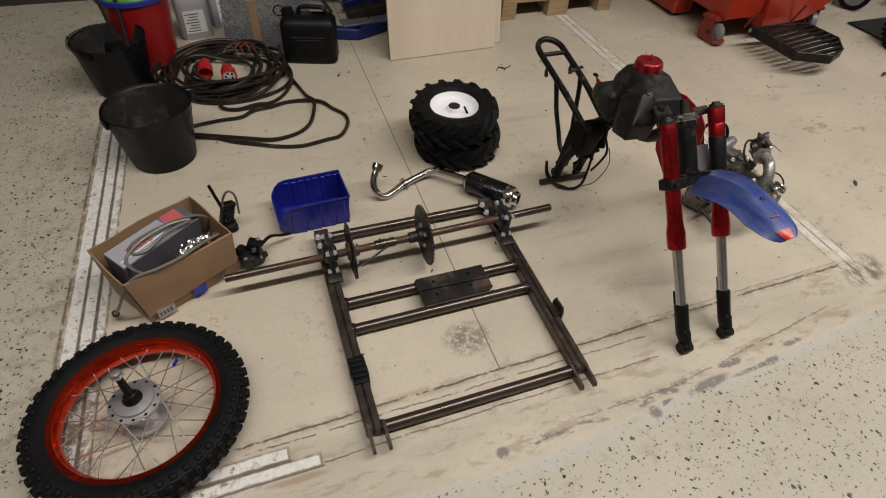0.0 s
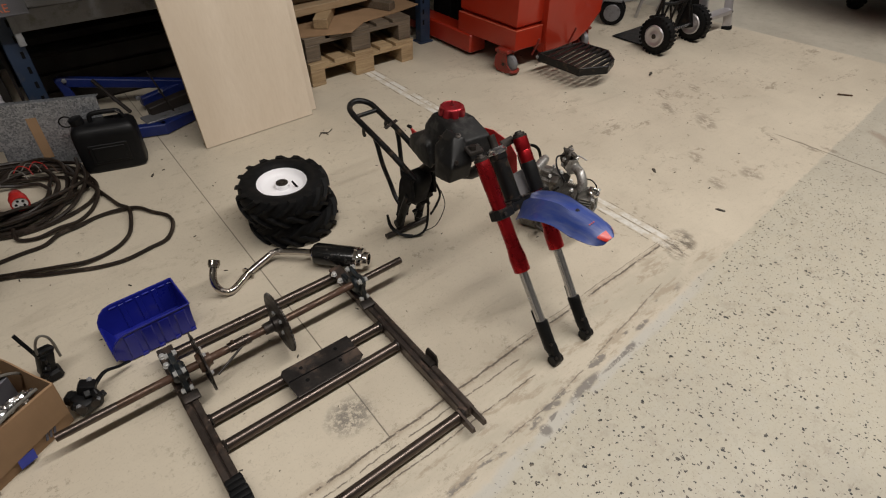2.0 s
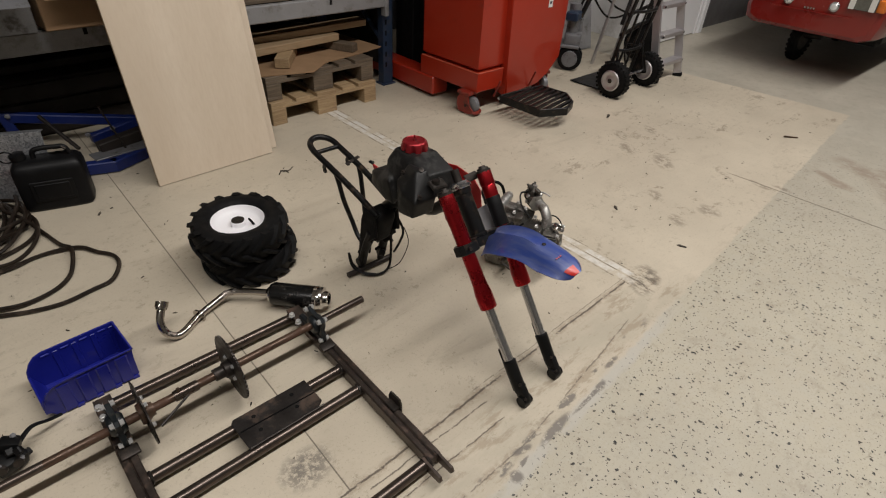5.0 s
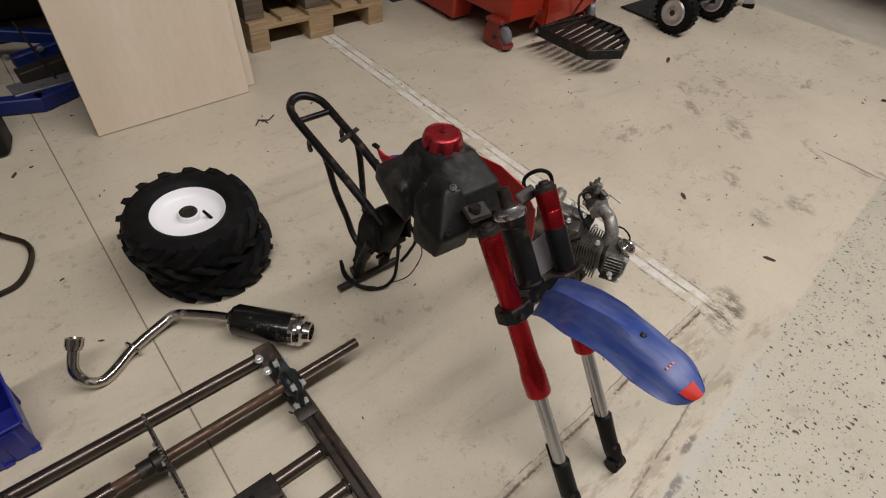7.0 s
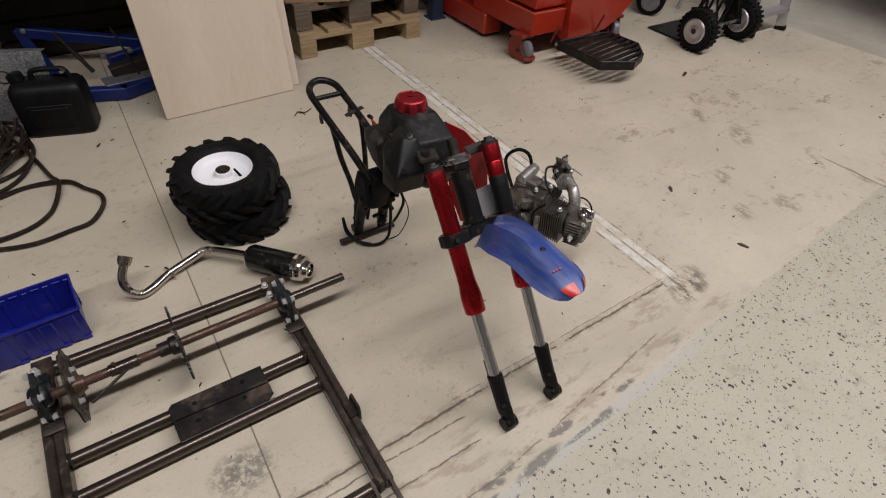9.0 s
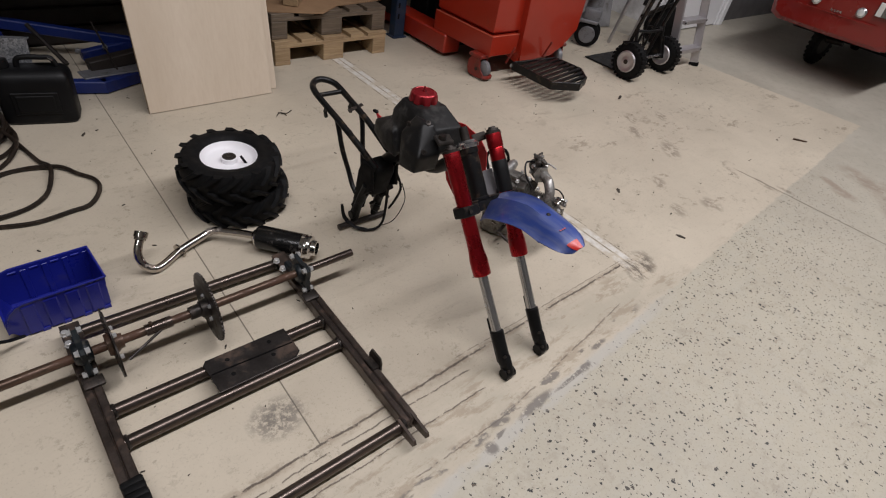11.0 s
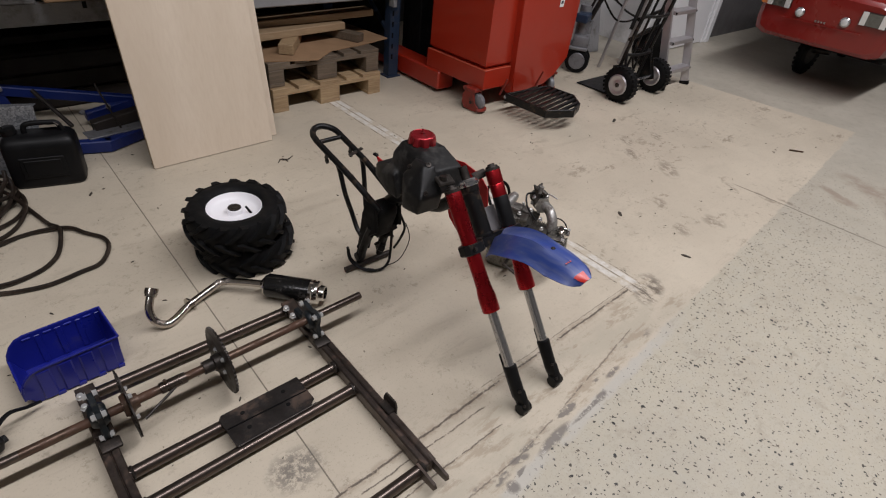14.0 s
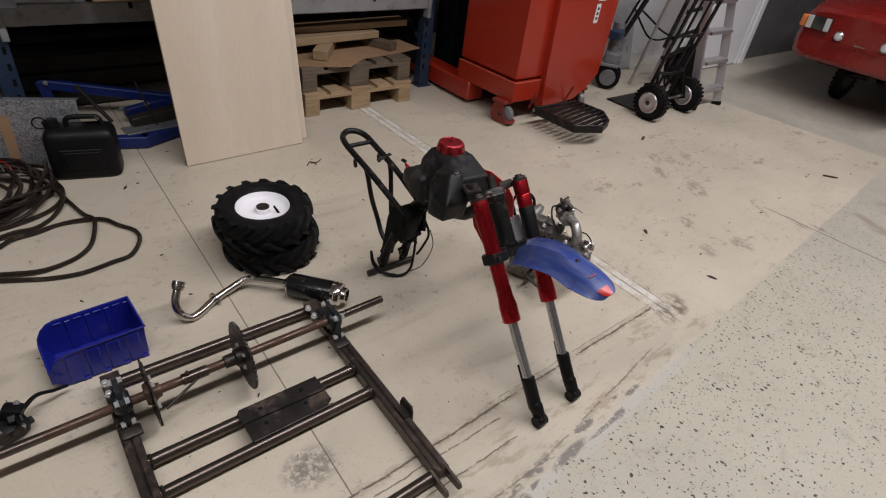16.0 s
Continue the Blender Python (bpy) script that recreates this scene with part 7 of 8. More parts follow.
def cable_coil():
    k = thing("extension_cable", "coiled dark extension cable with red industrial plugs", "cable", (0.34, 2.75, 0))
    rnd = random.Random(4)
    pts = []
    turns, per = 14, 18
    for i in range(turns * per):
        a = 2 * math.pi * i / per + 0.6
        tn = i / per
        r = 0.228 + 0.065 * math.sin(tn * 1.9) + 0.022 * math.sin(tn * 5.3 + a) + 0.012 * math.sin(3 * a + tn * 4.1) + rnd.uniform(-0.004, 0.004)
        z = 0.009 + 0.012 * (tn / turns) * 5.5 * (0.55 + 0.45 * math.sin(a * 2 + tn)) + 0.004 * rnd.random()
        pts.append((0.345 + 0.04 * math.sin(tn * 2.7) + r * 1.1 * math.cos(a), 2.815 + 0.035 * math.cos(tn * 3.1) + r * 0.98 * math.sin(a), z))
    bm = B()
    pipe(bm, smooth_path(pts, 3), 0.0085, 8)
    part("coil", bm, CABLE, k)
    for way in (
        [(0.13, 2.33, 0.009), (0.215, 2.352, 0.009), (0.307, 2.363, 0.009), (0.391, 2.367, 0.009), (0.455, 2.407, 0.014), (0.534, 2.42, 0.014), (0.609, 2.447, 0.009), (0.688, 2.437, 0.014), (0.764, 2.406, 0.014), (0.807, 2.341, 0.009), (0.852, 2.269, 0.009), (0.849, 2.191, 0.009), (0.798, 2.107, 0.009), (0.727, 2.089, 0.009), (0.624, 2.071, 0.009), (0.529, 2.09, 0.009), (0.452, 2.124, 0.009), (0.344, 2.176, 0.009), (0.274, 2.223, 0.009), (0.17, 2.26, 0.009)],
        [(0.58, 2.84, 0.05), (0.63, 2.752, 0.035), (0.671, 2.632, 0.012), (0.705, 2.492, 0.009), (0.731, 2.393, 0.026), (0.697, 2.268, 0.009), (0.651, 2.197, 0.009), (0.587, 2.161, 0.009), (0.503, 2.145, 0.014), (0.408, 2.173, 0.018), (0.322, 2.216, 0.012), (0.17, 2.28, 0.01)],
        [(0.63, 2.72, 0.045), (0.661, 2.633, 0.028), (0.611, 2.531, 0.009), (0.539, 2.462, 0.009), (0.466, 2.438, 0.022), (0.379, 2.433, 0.012), (0.313, 2.467, 0.012), (0.31, 2.53, 0.03)],
    ):
        bm = B()
        pipe(bm, smooth_path(way, 6), 0.0085, 8)
        part("loose_loop", bm, CABLE, k)
    for c, d in ((Vector((0.37, 2.67, 0.082)), Vector((0.06, -0.98, -0.06))), (Vector((0.267, 2.735, 0.085)), Vector((-0.05, -0.95, -0.2)))):
        d.normalize()
        bm = B()
        turned(bm, c - d * 0.05, d, [(0, 0.017), (0.01, 0.025), (0.05, 0.03), (0.051, 0.035), (0.095, 0.036), (0.097, 0.031), (0.078, 0.03)], n=28)
        pg = part("plug", bm, PLUG_RED, k, "red industrial plug")
        bm = B()
        turned(bm, c + d * (0.03 if d.x > 0 else 0.006), d, [(0, 0.029), (0.012, 0.029), (0.0125, 0.026)], n=24)
        fc = part("plug_face", bm, PLUG_FACE if d.x > 0 else BLACK_PLASTIC, pg)
        u, v = frame_of(d)
        if d.x > 0:
            for i in range(5):
                a = 2 * math.pi * i / 5
                bm = B()
                q = c + d * 0.0415 + u * 0.016 * math.cos(a) + v * 0.016 * math.sin(a)
                rod(bm, q, q + d * 0.003, 0.0055, n=10)
                part("contact", bm, BLACK_PLASTIC, pg)
    for i in range(5):
        a = rnd.uniform(0, 6.28)
        c = Vector((0.42 + 0.06 * math.cos(a), 2.86 + 0.05 * math.sin(a), 0.085))
        bm = B()
        pipe(bm, smooth_path([c, c + Vector((0.03, 0.02, 0.02)), c + Vector((0.06, -0.01, 0.015)), c + Vector((0.07, -0.04, -0.01))], 5), 0.0022, 6)
        part("stripped_wire", bm, (PLUG_RED, GREY_CABLE, RUSTY)[i % 3], k)


cable_coil()

# ---- along the rack ----
def board(x0, y0, x1, y1, h, lean, t, label):
    b = thing("plywood_sheet", label, "plywood", ((x0 + x1) / 2, (y0 + y1) / 2, 0), group="leaning plywood sheets")
    rz = math.degrees(math.atan2(y1 - y0, x1 - x0))
    w = math.hypot(x1 - x0, y1 - y0)
    M = Matrix.Translation((x0, y0, 0)) @ pose(0, 0, 0, 0, 0, rz) @ pose(0, 0, 0, -lean, 0, 0) @ Matrix.Translation((0, -t, 0))
    bm = B()
    box(bm, (w / 2, t / 2, h / 2), (w, t, h), bevel=0.0012, m=M)
    bm.transform(INV[b.name])
    ob = part("sheet", bm, PLYWOOD, b, local=True)
    ob.data.materials.append(PLY_EDGE)
    for p in ob.data.polygons:
        if abs(p.normal.y) < 0.6:
            p.material_index = 1


board(1.208, 2.765, 1.842, 2.789, 2.45, 10.0, 0.018, "pale birch plywood sheet leaning upright against the rack")
board(1.25, 2.81, 1.895, 2.838, 2.45, 9.6, 0.015, "second pale plywood sheet leaning behind the first")


def rack():
    r = thing("pallet_rack", "blue-grey steel pallet rack with grey beams", "rack", (1.87, 3.8, 0))
    for x in (0.625, 3.105):
        for y in (3.36, 4.25):
            bm = B()
            box(bm, (x, y - 0.03, 1.3), (0.085, 0.004, 2.6), bevel=0.001)
            for s in (-1, 1):
                box(bm, (x + s * 0.041, y, 1.3), (0.004, 0.064, 2.6), bevel=0.001)
                box(bm, (x + s * 0.03, y + 0.03, 1.3), (0.022, 0.004, 2.6))
            up = part("upright", bm, POST_BLUE, r)
            if y < 4:
                for i in range(22):
                    bm = B()
                    box(bm, (x + (0.018 if x < 2 else -0.018), y - 0.0325, 0.15 + 0.075 * i), (0.014, 0.002, 0.034), bevel=0.0005)
                    part("slot", bm, RUBBER, up)
            bm = B()
            box(bm, (x, y, 0.005), (0.12, 0.1, 0.01), bevel=0.002)
            part("foot_plate", bm, POST_BLUE, r)
        for z0, z1 in ((0.3, 0.9), (0.9, 1.5), (1.5, 2.1)):
            bm = B()
            rod(bm, (x, 3.4, z0), (x, 4.22, z1), 0.016, n=8)
            part("brace", bm, POST_BLUE, r)
    for z in (0.61, 2.32):
        for y in (3.315, 4.285):
            bm = B()
            box(bm, (1.865, y, z), (2.4, 0.045, 0.1), bevel=0.006)
            part("beam", bm, BEAM_PAINT, r, "grey painted shelf beam")
    for x in (0.662, 3.068):
        bm = B()
        box(bm, (x, 3.31, 0.6), (0.03, 0.056, 0.2), bevel=0.003)
        part("beam_bracket", bm, BEAM_PAINT, r)
    for x, z in ((2.62, 0.635), (1.2, 0.64)):
        bm = B()
        box(bm, (x, 3.2905, z), (0.018, 0.002, 0.03))
        part("slot", bm, RUBBER, r)
    for i in range(9):
        bm = B()
        box(bm, (1.865, 3.39 + 0.106 * i, 0.672), (2.38, 0.1, 0.022), bevel=0.003)
        part("shelf_board", bm, PALLET_DARK, r)
    # near-black sheets added behind and beside the rack, in place of its deep shade
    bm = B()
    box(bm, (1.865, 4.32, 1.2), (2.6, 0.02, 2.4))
    part("back_panel", bm, SHADE_BOARD, r)
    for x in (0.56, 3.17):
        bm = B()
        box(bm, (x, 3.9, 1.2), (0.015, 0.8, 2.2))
        part("shade_side", bm, SHADE_BOARD, r)


rack()


def pallet(at, rz, label, deck, blockmat):
    p = thing("wooden_pallet", label, "pallet", at, rz, group="stacked pallets")
    for y in (-0.5275, 0, 0.5275):
        yw = 0.145
        bm = B()
        box(bm, (0, y, 0.1115), (0.8, yw, 0.022), bevel=0.002)
        part("stringer_board", bm, deck, p, local=True)
        for x, w in ((-0.35, 0.1), (0, 0.145), (0.35, 0.1)):
            bm = B()
            box(bm, (x, y, 0.061), (w, yw, 0.078), bevel=0.003)
            part("block", bm, blockmat, p, local=True)
    for x, w in ((-0.35, 0.1), (0, 0.145), (0.35, 0.1)):
        bm = B()
        box(bm, (x, 0, 0.011), (w, 1.2, 0.022), bevel=0.002)
        part("bottom_board", bm, deck, p, local=True)
    for x, w in ((-0.3275, 0.145), (-0.175, 0.1), (0, 0.145), (0.175, 0.1), (0.3275, 0.145)):
        bm = B()
        box(bm, (x, 0, 0.1335), (w, 1.2, 0.022), bevel=0.002)
        part("deck_board", bm, deck, p, local=True)
    return p


pallet((2.42, 3.705, 0), 0.6, "pale wooden pallet on the floor under the rack", PALLET_WOOD, PALLET_WOOD)
pallet((2.425, 3.735, 0.1465), 0.2, "weathered grey wooden pallet stacked on another", PALLET_DARK, PALLET_DARK)


def plank(c, s, rot, label, m=PLANK_WOOD):
    bm = B()
    box(bm, c, s, rot, bevel=0.003)
    solid("plank", bm, m, label, "plank", group="planks on the pallets")


bm = B()
slab(bm, [(2.0, 3.18), (2.33, 3.08), (2.5, 3.2), (2.78, 3.24), (3.02, 3.3), (2.9, 4.2), (2.02, 4.2)], 0.292, 0.298)
solid("fibreboard_sheet", bm, CARDBOARD, "thin brown fibreboard sheet lying on the pallets", "board")
plank((2.3, 3.36, 0.331), (0.09, 0.34, 0.06), (0, 0, -38), "short wooden beam offcut on the board", PALLET_WOOD)
plank((2.72, 3.42, 0.326), (0.075, 0.3, 0.052), (0, 0, 26), "dark wooden offcut on the board", PALLET_DARK)
plank((2.35, 3.41, 0.384), (0.75, 0.11, 0.045), (0, 0, 5), "rough wooden plank across the pallet stack", PLANK_WOOD)
plank((2.42, 3.50, 0.430), (1.12, 0.12, 0.042), (0, -1.5, -3), "pale wooden plank across the pallet stack")
plank((2.2, 3.72, 0.35), (0.6, 0.2, 0.09), (0, 0, 4), "old timber stacked on the pallets", PALLET_DARK)


def shelf_box(c, s, rz, label, m=CARDBOARD, flap=True):
    k = thing("storage_box", label, "box", (c[0], c[1], c[2] - s[2] / 2), rz, group="boxes on the rack shelf")
    bm = B()
    box(bm, (0, 0, s[2] / 2), s, bevel=0.004)
    part("box_body", bm, m, k, local=True)
    # unseen flap, added so that it shades the beam below
    if flap:
        bm = B()
        box(bm, (0, -s[1] / 2 - 0.06, s[2] - 0.035), (s[0] * 0.96, 0.13, 0.004), (32, 0, 0))
        part("flap", bm, m, k, local=True)
    return k


shelf_box((1.245, 3.345, 0.795), (0.46, 0.34, 0.22), 3, "open cardboard box with an unseen flap added to shade the beam")
shelf_box((0.878, 3.375, 0.785), (0.26, 0.4, 0.2), -4, "worn grey cardboard box on the shelf", GREY_STEEL)
shelf_box((2.3, 3.6, 0.78), (0.5, 0.4, 0.18), 0, "wooden crate on the shelf beam", PALLET_WOOD, False)
shelf_box((2.85, 3.6, 0.80), (0.3, 0.4, 0.22), 2, "cardboard box on the shelf", CARDBOARD, False)
k = shelf_box((0.62, 3.257, 0.7), (0.24, 0.13, 0.08), 0, "flat dark printed carton on the shelf", BATTERY_DARK, False)
cv = bpy.data.curves.new("store_text", "FONT")
cv.body, cv.size, cv.extrude = "STORE", 0.05, 0.0008
tx = new("printed_word", cv)
tx.parent = k
tx.matrix_basis = pose(-0.1, -0.0665, 0.02, 90, 0, 0)
cv.materials.append(BAR_ORANGE)

# near-black timbers and crate, added to stand for the shade below the shelf
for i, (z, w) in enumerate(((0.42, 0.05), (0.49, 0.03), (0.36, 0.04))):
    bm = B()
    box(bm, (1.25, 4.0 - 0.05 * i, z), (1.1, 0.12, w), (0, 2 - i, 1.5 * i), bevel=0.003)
    solid("shade_timber", bm, SHADE_BOARD, "near-black filler timber added for the shade under the shelf", "timber", group="old timber under the shelf")
crate = thing("dark_crate", "near-black slatted filler crate added for the shade under the rack", "crate", (1.25, 3.96, 0))
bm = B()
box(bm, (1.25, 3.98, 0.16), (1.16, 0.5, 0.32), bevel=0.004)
part("crate_body", bm, SHADE_BOARD, crate)
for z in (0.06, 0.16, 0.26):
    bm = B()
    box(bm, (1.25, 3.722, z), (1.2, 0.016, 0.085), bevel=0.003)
    part("slat", bm, SHADE_BOARD, crate)


def blue_lift():
    k = thing("motorcycle_lift", "low blue steel motorcycle lift stand under the rack", "lift", (1.1, 3.2, 0))
    for pts, w, h in (
        ([(0.86, 3.13, 0.035), (1.1, 3.05, 0.035)], 0.05, 0.06),
        ([(1.1, 3.05, 0.035), (1.5, 3.22, 0.035)], 0.05, 0.06),
        ([(0.86, 3.13, 0.035), (0.80, 3.6, 0.035)], 0.05, 0.06),
        ([(0.757, 3.6, 0.195), (1.36, 3.42, 0.095)], 0.045, 0.05),
        ([(0.757, 3.6, 0.2), (0.79, 3.6, 0.035)], 0.055, 0.05),
        ([(1.1, 3.4, 0.06), (1.5, 3.46, 0.1)], 0.045, 0.05),
    ):
        a, b = Vector(pts[0]), Vector(pts[1])
        d = b - a
        q = d.to_track_quat("X", "Z").to_matrix().to_4x4()
        bm = B()
        box(bm, (d.length / 2, 0, 0), (d.length + 0.03, w, h), bevel=0.005, m=Matrix.Translation(a) @ q)
        part("frame_bar", bm, LIFT_BLUE, k)
    for a, b, r in (((0.9, 3.5, 0.2), (1.0, 3.3, 0.06), 0.011), ((1.135, 3.22, 0.29), (1.19, 3.14, 0.065), 0.005)):
        bm = B()
        rod(bm, a, b, r, n=10)
        part("steel_rod", bm, DARK_STEEL, k)
    bm = B()
    box(bm, (1.17, 3.14, 0.068), (0.3, 0.1, 0.008), (0, 0, 6), bevel=0.002)
    part("top_plate", bm, GREY_STEEL, k)
    bm = B()
    box(bm, (1.22, 3.2, 0.1), (0.3, 0.06, 0.06), (0, -6, 6), bevel=0.004)
    part("wood_pad", bm, SHADE_BOARD, k)
    for c in ((0.775, 3.57, 0.205), (1.07, 3.36, 0.1), (1.2, 3.38, 0.1)):
        bm = B()
        hexbolt(bm, c, (0, -1, 0.2), 0.011, 0.012)
        part("bolt", bm, GREY_STEEL, k)


blue_lift()


# ---- red stacker ----
def stacker():
    k = thing("pallet_stacker", "red electric pallet stacker with a black folding step", "stacker", (3.6, 2.9, 0))
    bm = B()
    slab(bm, [(3.215, 2.505), (3.46, 2.505), (3.46, 3.04), (3.2, 3.04)], 0.285, 1.5, bevel=0.02)
    part("side_body", bm, RED_PAINT, k)
    bm = B()
    slab(bm, [(3.2, 2.49), (3.445, 2.487), (3.445, 3.03), (3.185, 3.045)], 0.155, 0.283, bevel=0.004)
    sk = part("skirt", bm, RED_PAINT, k)
    # worn paint and the edge's highlight, drawn together as one paler line
    bm = B()
    pipe(bm, [(3.187, 3.04, 0.283), (3.202, 2.492, 0.283), (3.444, 2.489, 0.283)], 0.0035, 6)
    part("skirt_edge", bm, WORN_HIGHLIGHT_RED, sk, "paint worn pale along the edge, with its highlight painted in")
    bm = B()
    front = [(3.462, 0.085), (3.80, 0.105), (3.90, 0.17), (4.03, 0.27), (4.06, 1.5), (3.40, 1.5), (3.455, 0.28)]
    lo = [(x, 2.46, z) for x, z in front]
    hi = [(x, 3.04, z + (0.12 if z < 0.2 else 0)) for x, z in front]
    loft(bm, [lo, hi])
    es = [e for e in bm.edges if all(abs(v.co.y - 2.46) < 1e-4 for v in e.verts)]
    bmesh.ops.bevel(bm, geom=es, offset=0.014, segments=2, affect="EDGES")
    part("drive_cover", bm, RED_PAINT, k, "red painted steel drive cover")
    # black block added behind the body; its colour stands for the recess's shade
    bm = B()
    box(bm, (3.74, 3.35, 0.6), (0.62, 0.6, 1.2), bevel=0.01)
    part("recess_block", bm, RUBBER, k)
    bm = B()
    box(bm, (3.25, 3.45, 0.09), (0.15, 1.1, 0.13), bevel=0.01)
    part("leg", bm, RED_PAINT, k)
    bm = B()
    box(bm, (3.98, 3.3, 0.1), (0.16, 1.2, 0.14), bevel=0.01)
    part("leg", bm, RED_PAINT, k)
    for x in (3.4, 3.92):
        bm = B()
        box(bm, (x, 3.42, 1.0), (0.08, 0.14, 1.9), bevel=0.006)
        part("mast", bm, RUBBER, k)
    # stickers
    bm = B()
    box(bm, (3.845, 2.4575, 0.785), (0.07, 0.002, 0.022))
    part("sticker", bm, BAR_WHITE, k)
    bm = B()
    box(bm, (3.825, 2.4575, 0.695), (0.042, 0.002, 0.12), bevel=0.0005)
    st = part("sticker", bm, BAR_WHITE, k, "white safety sticker with dark pictograms")
    for z in (0.665, 0.695, 0.725):
        bm = B()
        box(bm, (3.825, 2.456, z), (0.02, 0.0016, 0.018))
        part("pictogram", bm, BAR_DARK, st)
    for x in (3.52, 3.62, 3.66, 3.8):
        bm = B()
        box(bm, (x, 2.458, 0.79), (0.03, 0.002, 0.012))
        part("sticker_bar", bm, BAR_DARK, st)
    # casters: cheeks, top plate and a curved guard round the front of the wheel
    for cx, cy, rz in ((3.2, 2.56, 6), (3.985, 2.57, -20)):
        M = Matrix.Translation((cx, cy, 0)) @ pose(0, 0, 0, 0, 0, rz)
        bm = B()
        slab(bm, [(-0.05, -0.045), (0.05, -0.045), (0.05, 0.06), (-0.05, 0.06)], 0.133, 0.158, M, bevel=0.005)
        for s in (-1, 1):
            out = [(-0.03, 0.135), (0.045, 0.137), (0.066, 0.1), (0.068, 0.05), (0.05, 0.014), (0.0, 0.009), (-0.05, 0.009), (-0.072, 0.02), (-0.075, 0.04), (-0.045, 0.06), (-0.035, 0.08)]
            slab(bm, out, -0.004, 0.004, M @ Matrix.Translation((s * 0.036, 0, 0)) @ pose(0, 0, 0, 90, 0, 90), bevel=0.0015)
        pipe(bm, [M @ Vector((0.038 * math.cos(a), -0.07 - 0.022 * math.sin(a), 0.025)) for a in [math.pi * q / 8 for q in range(9)]], 0.012, 8)
        cs = part("caster_fork", bm, CASTER_RED, k, "worn red caster fork")
        bm = B()
        turned(bm, M @ Vector((-0.024, -0.03, 0.062)), M.to_3x3() @ Vector((1, 0, 0)), [(0, 0.03), (0.003, 0.052), (0.009, 0.06), (0.039, 0.06), (0.045, 0.052), (0.048, 0.03)], n=28)
        part("caster_wheel", bm, GREY_STEEL, cs, "grey caster wheel")
        bm = B()
        rod(bm, M @ Vector((-0.045, -0.01, 0.062)), M @ Vector((0.045, -0.01, 0.062)), 0.011, n=12)
        part("caster_axle", bm, DARK_STEEL, cs)
    # folding step: frame and bars, with gaps that let light through
    out = [(3.33, 2.39), (3.72, 2.36), (3.745, 2.15), (3.65, 2.03), (3.52, 1.975), (3.345, 2.06)]
    z0, z1 = 0.118, 0.158
    bm = B()
    n = len(out)
    for i in range(n):
        a, b = Vector((*out[i], 0.122)), Vector((*out[(i + 1) % n], 0.122))
        d = b - a
        box(bm, (d.length / 2, 0, 0), (d.length + 0.012, 0.014, 0.052), bevel=0.003, m=Matrix.Translation(a) @ d.to_track_quat("X", "Z").to_matrix().to_4x4())
    sf = part("step_frame", bm, FRAME_BLACK, k, "black steel step frame")
    edges = [(Vector((*out[i], 0)), Vector((*out[(i + 1) % n], 0))) for i in range(n)]
    for i in range(10):
        c = Vector((3.53, 2.35 - 0.045 * i, 0))
        d = Vector((0.985, 0.16, 0)).normalized()
        hits = []
        for a, b in edges:
            e = b - a
            den = d.x * e.y - d.y * e.x
            if abs(den) < 1e-6:
                continue
            s = ((a.x - c.x) * e.y - (a.y - c.y) * e.x) / den
            q = ((a.x - c.x) * d.y - (a.y - c.y) * d.x) / den
            if 0 <= q <= 1:
                hits.append(s)
        if len(hits) >= 2:
            a, b = c + d * min(hits), c + d * max(hits)
            bm = B()
            m = Matrix.Translation(Vector((a.x, a.y, 0.134))) @ (b - a).to_track_quat("X", "Z").to_matrix().to_4x4()
            box(bm, ((b - a).length / 2, 0, 0.002), ((b - a).length, 0.024, 0.018), bevel=0.003, m=m)
            part("step_bar", bm, FRAME_BLACK, sf)
    for x in (3.335, 3.70):
        bm = B()
        box(bm, (x, 2.43, 0.175), (0.008, 0.014, 0.13), (22, 0, 0), bevel=0.002)
        part("step_hinge", bm, CASTER_RED, k)
        bm = B()
        rod(bm, (x - 0.012, 2.395, 0.122), (x + 0.012, 2.395, 0.122), 0.011, n=12)
        part("hinge_pin", bm, BOLT, k)


stacker()


# ---- hand trucks, ladder, pallet truck ----
def tread_wheel(bm_t, c, ax, R, w):
    turned(bm_t, Vector(c) - Vector(ax) * w / 2, ax, [(0.0, R * 0.5), (0.002, R * 0.72), (w * 0.12, R * 0.9), (w * 0.3, R * 0.985), (w * 0.5, R), (w * 0.7, R * 0.985), (w * 0.88, R * 0.9), (w - 0.002, R * 0.72), (w, R * 0.5)], n=40)
    u, v = frame_of(ax)
    for k in range(26):
        a = 2 * math.pi * k / 26
        for s in (-1, 1):
            b = a + s * 0.06
            o = Vector(c) + (u * math.cos(b) + v * math.sin(b)) * (R * 0.958) + Vector(ax) * s * w * 0.27
            m = Matrix.Translation(o) @ Matrix([u * math.cos(b) + v * math.sin(b), -u * math.sin(b) + v * math.cos(b), Vector(ax)]).transposed().to_4x4()
            box(bm_t, (0, 0, 0), (0.01, R * 0.13, w * 0.34), m=m)


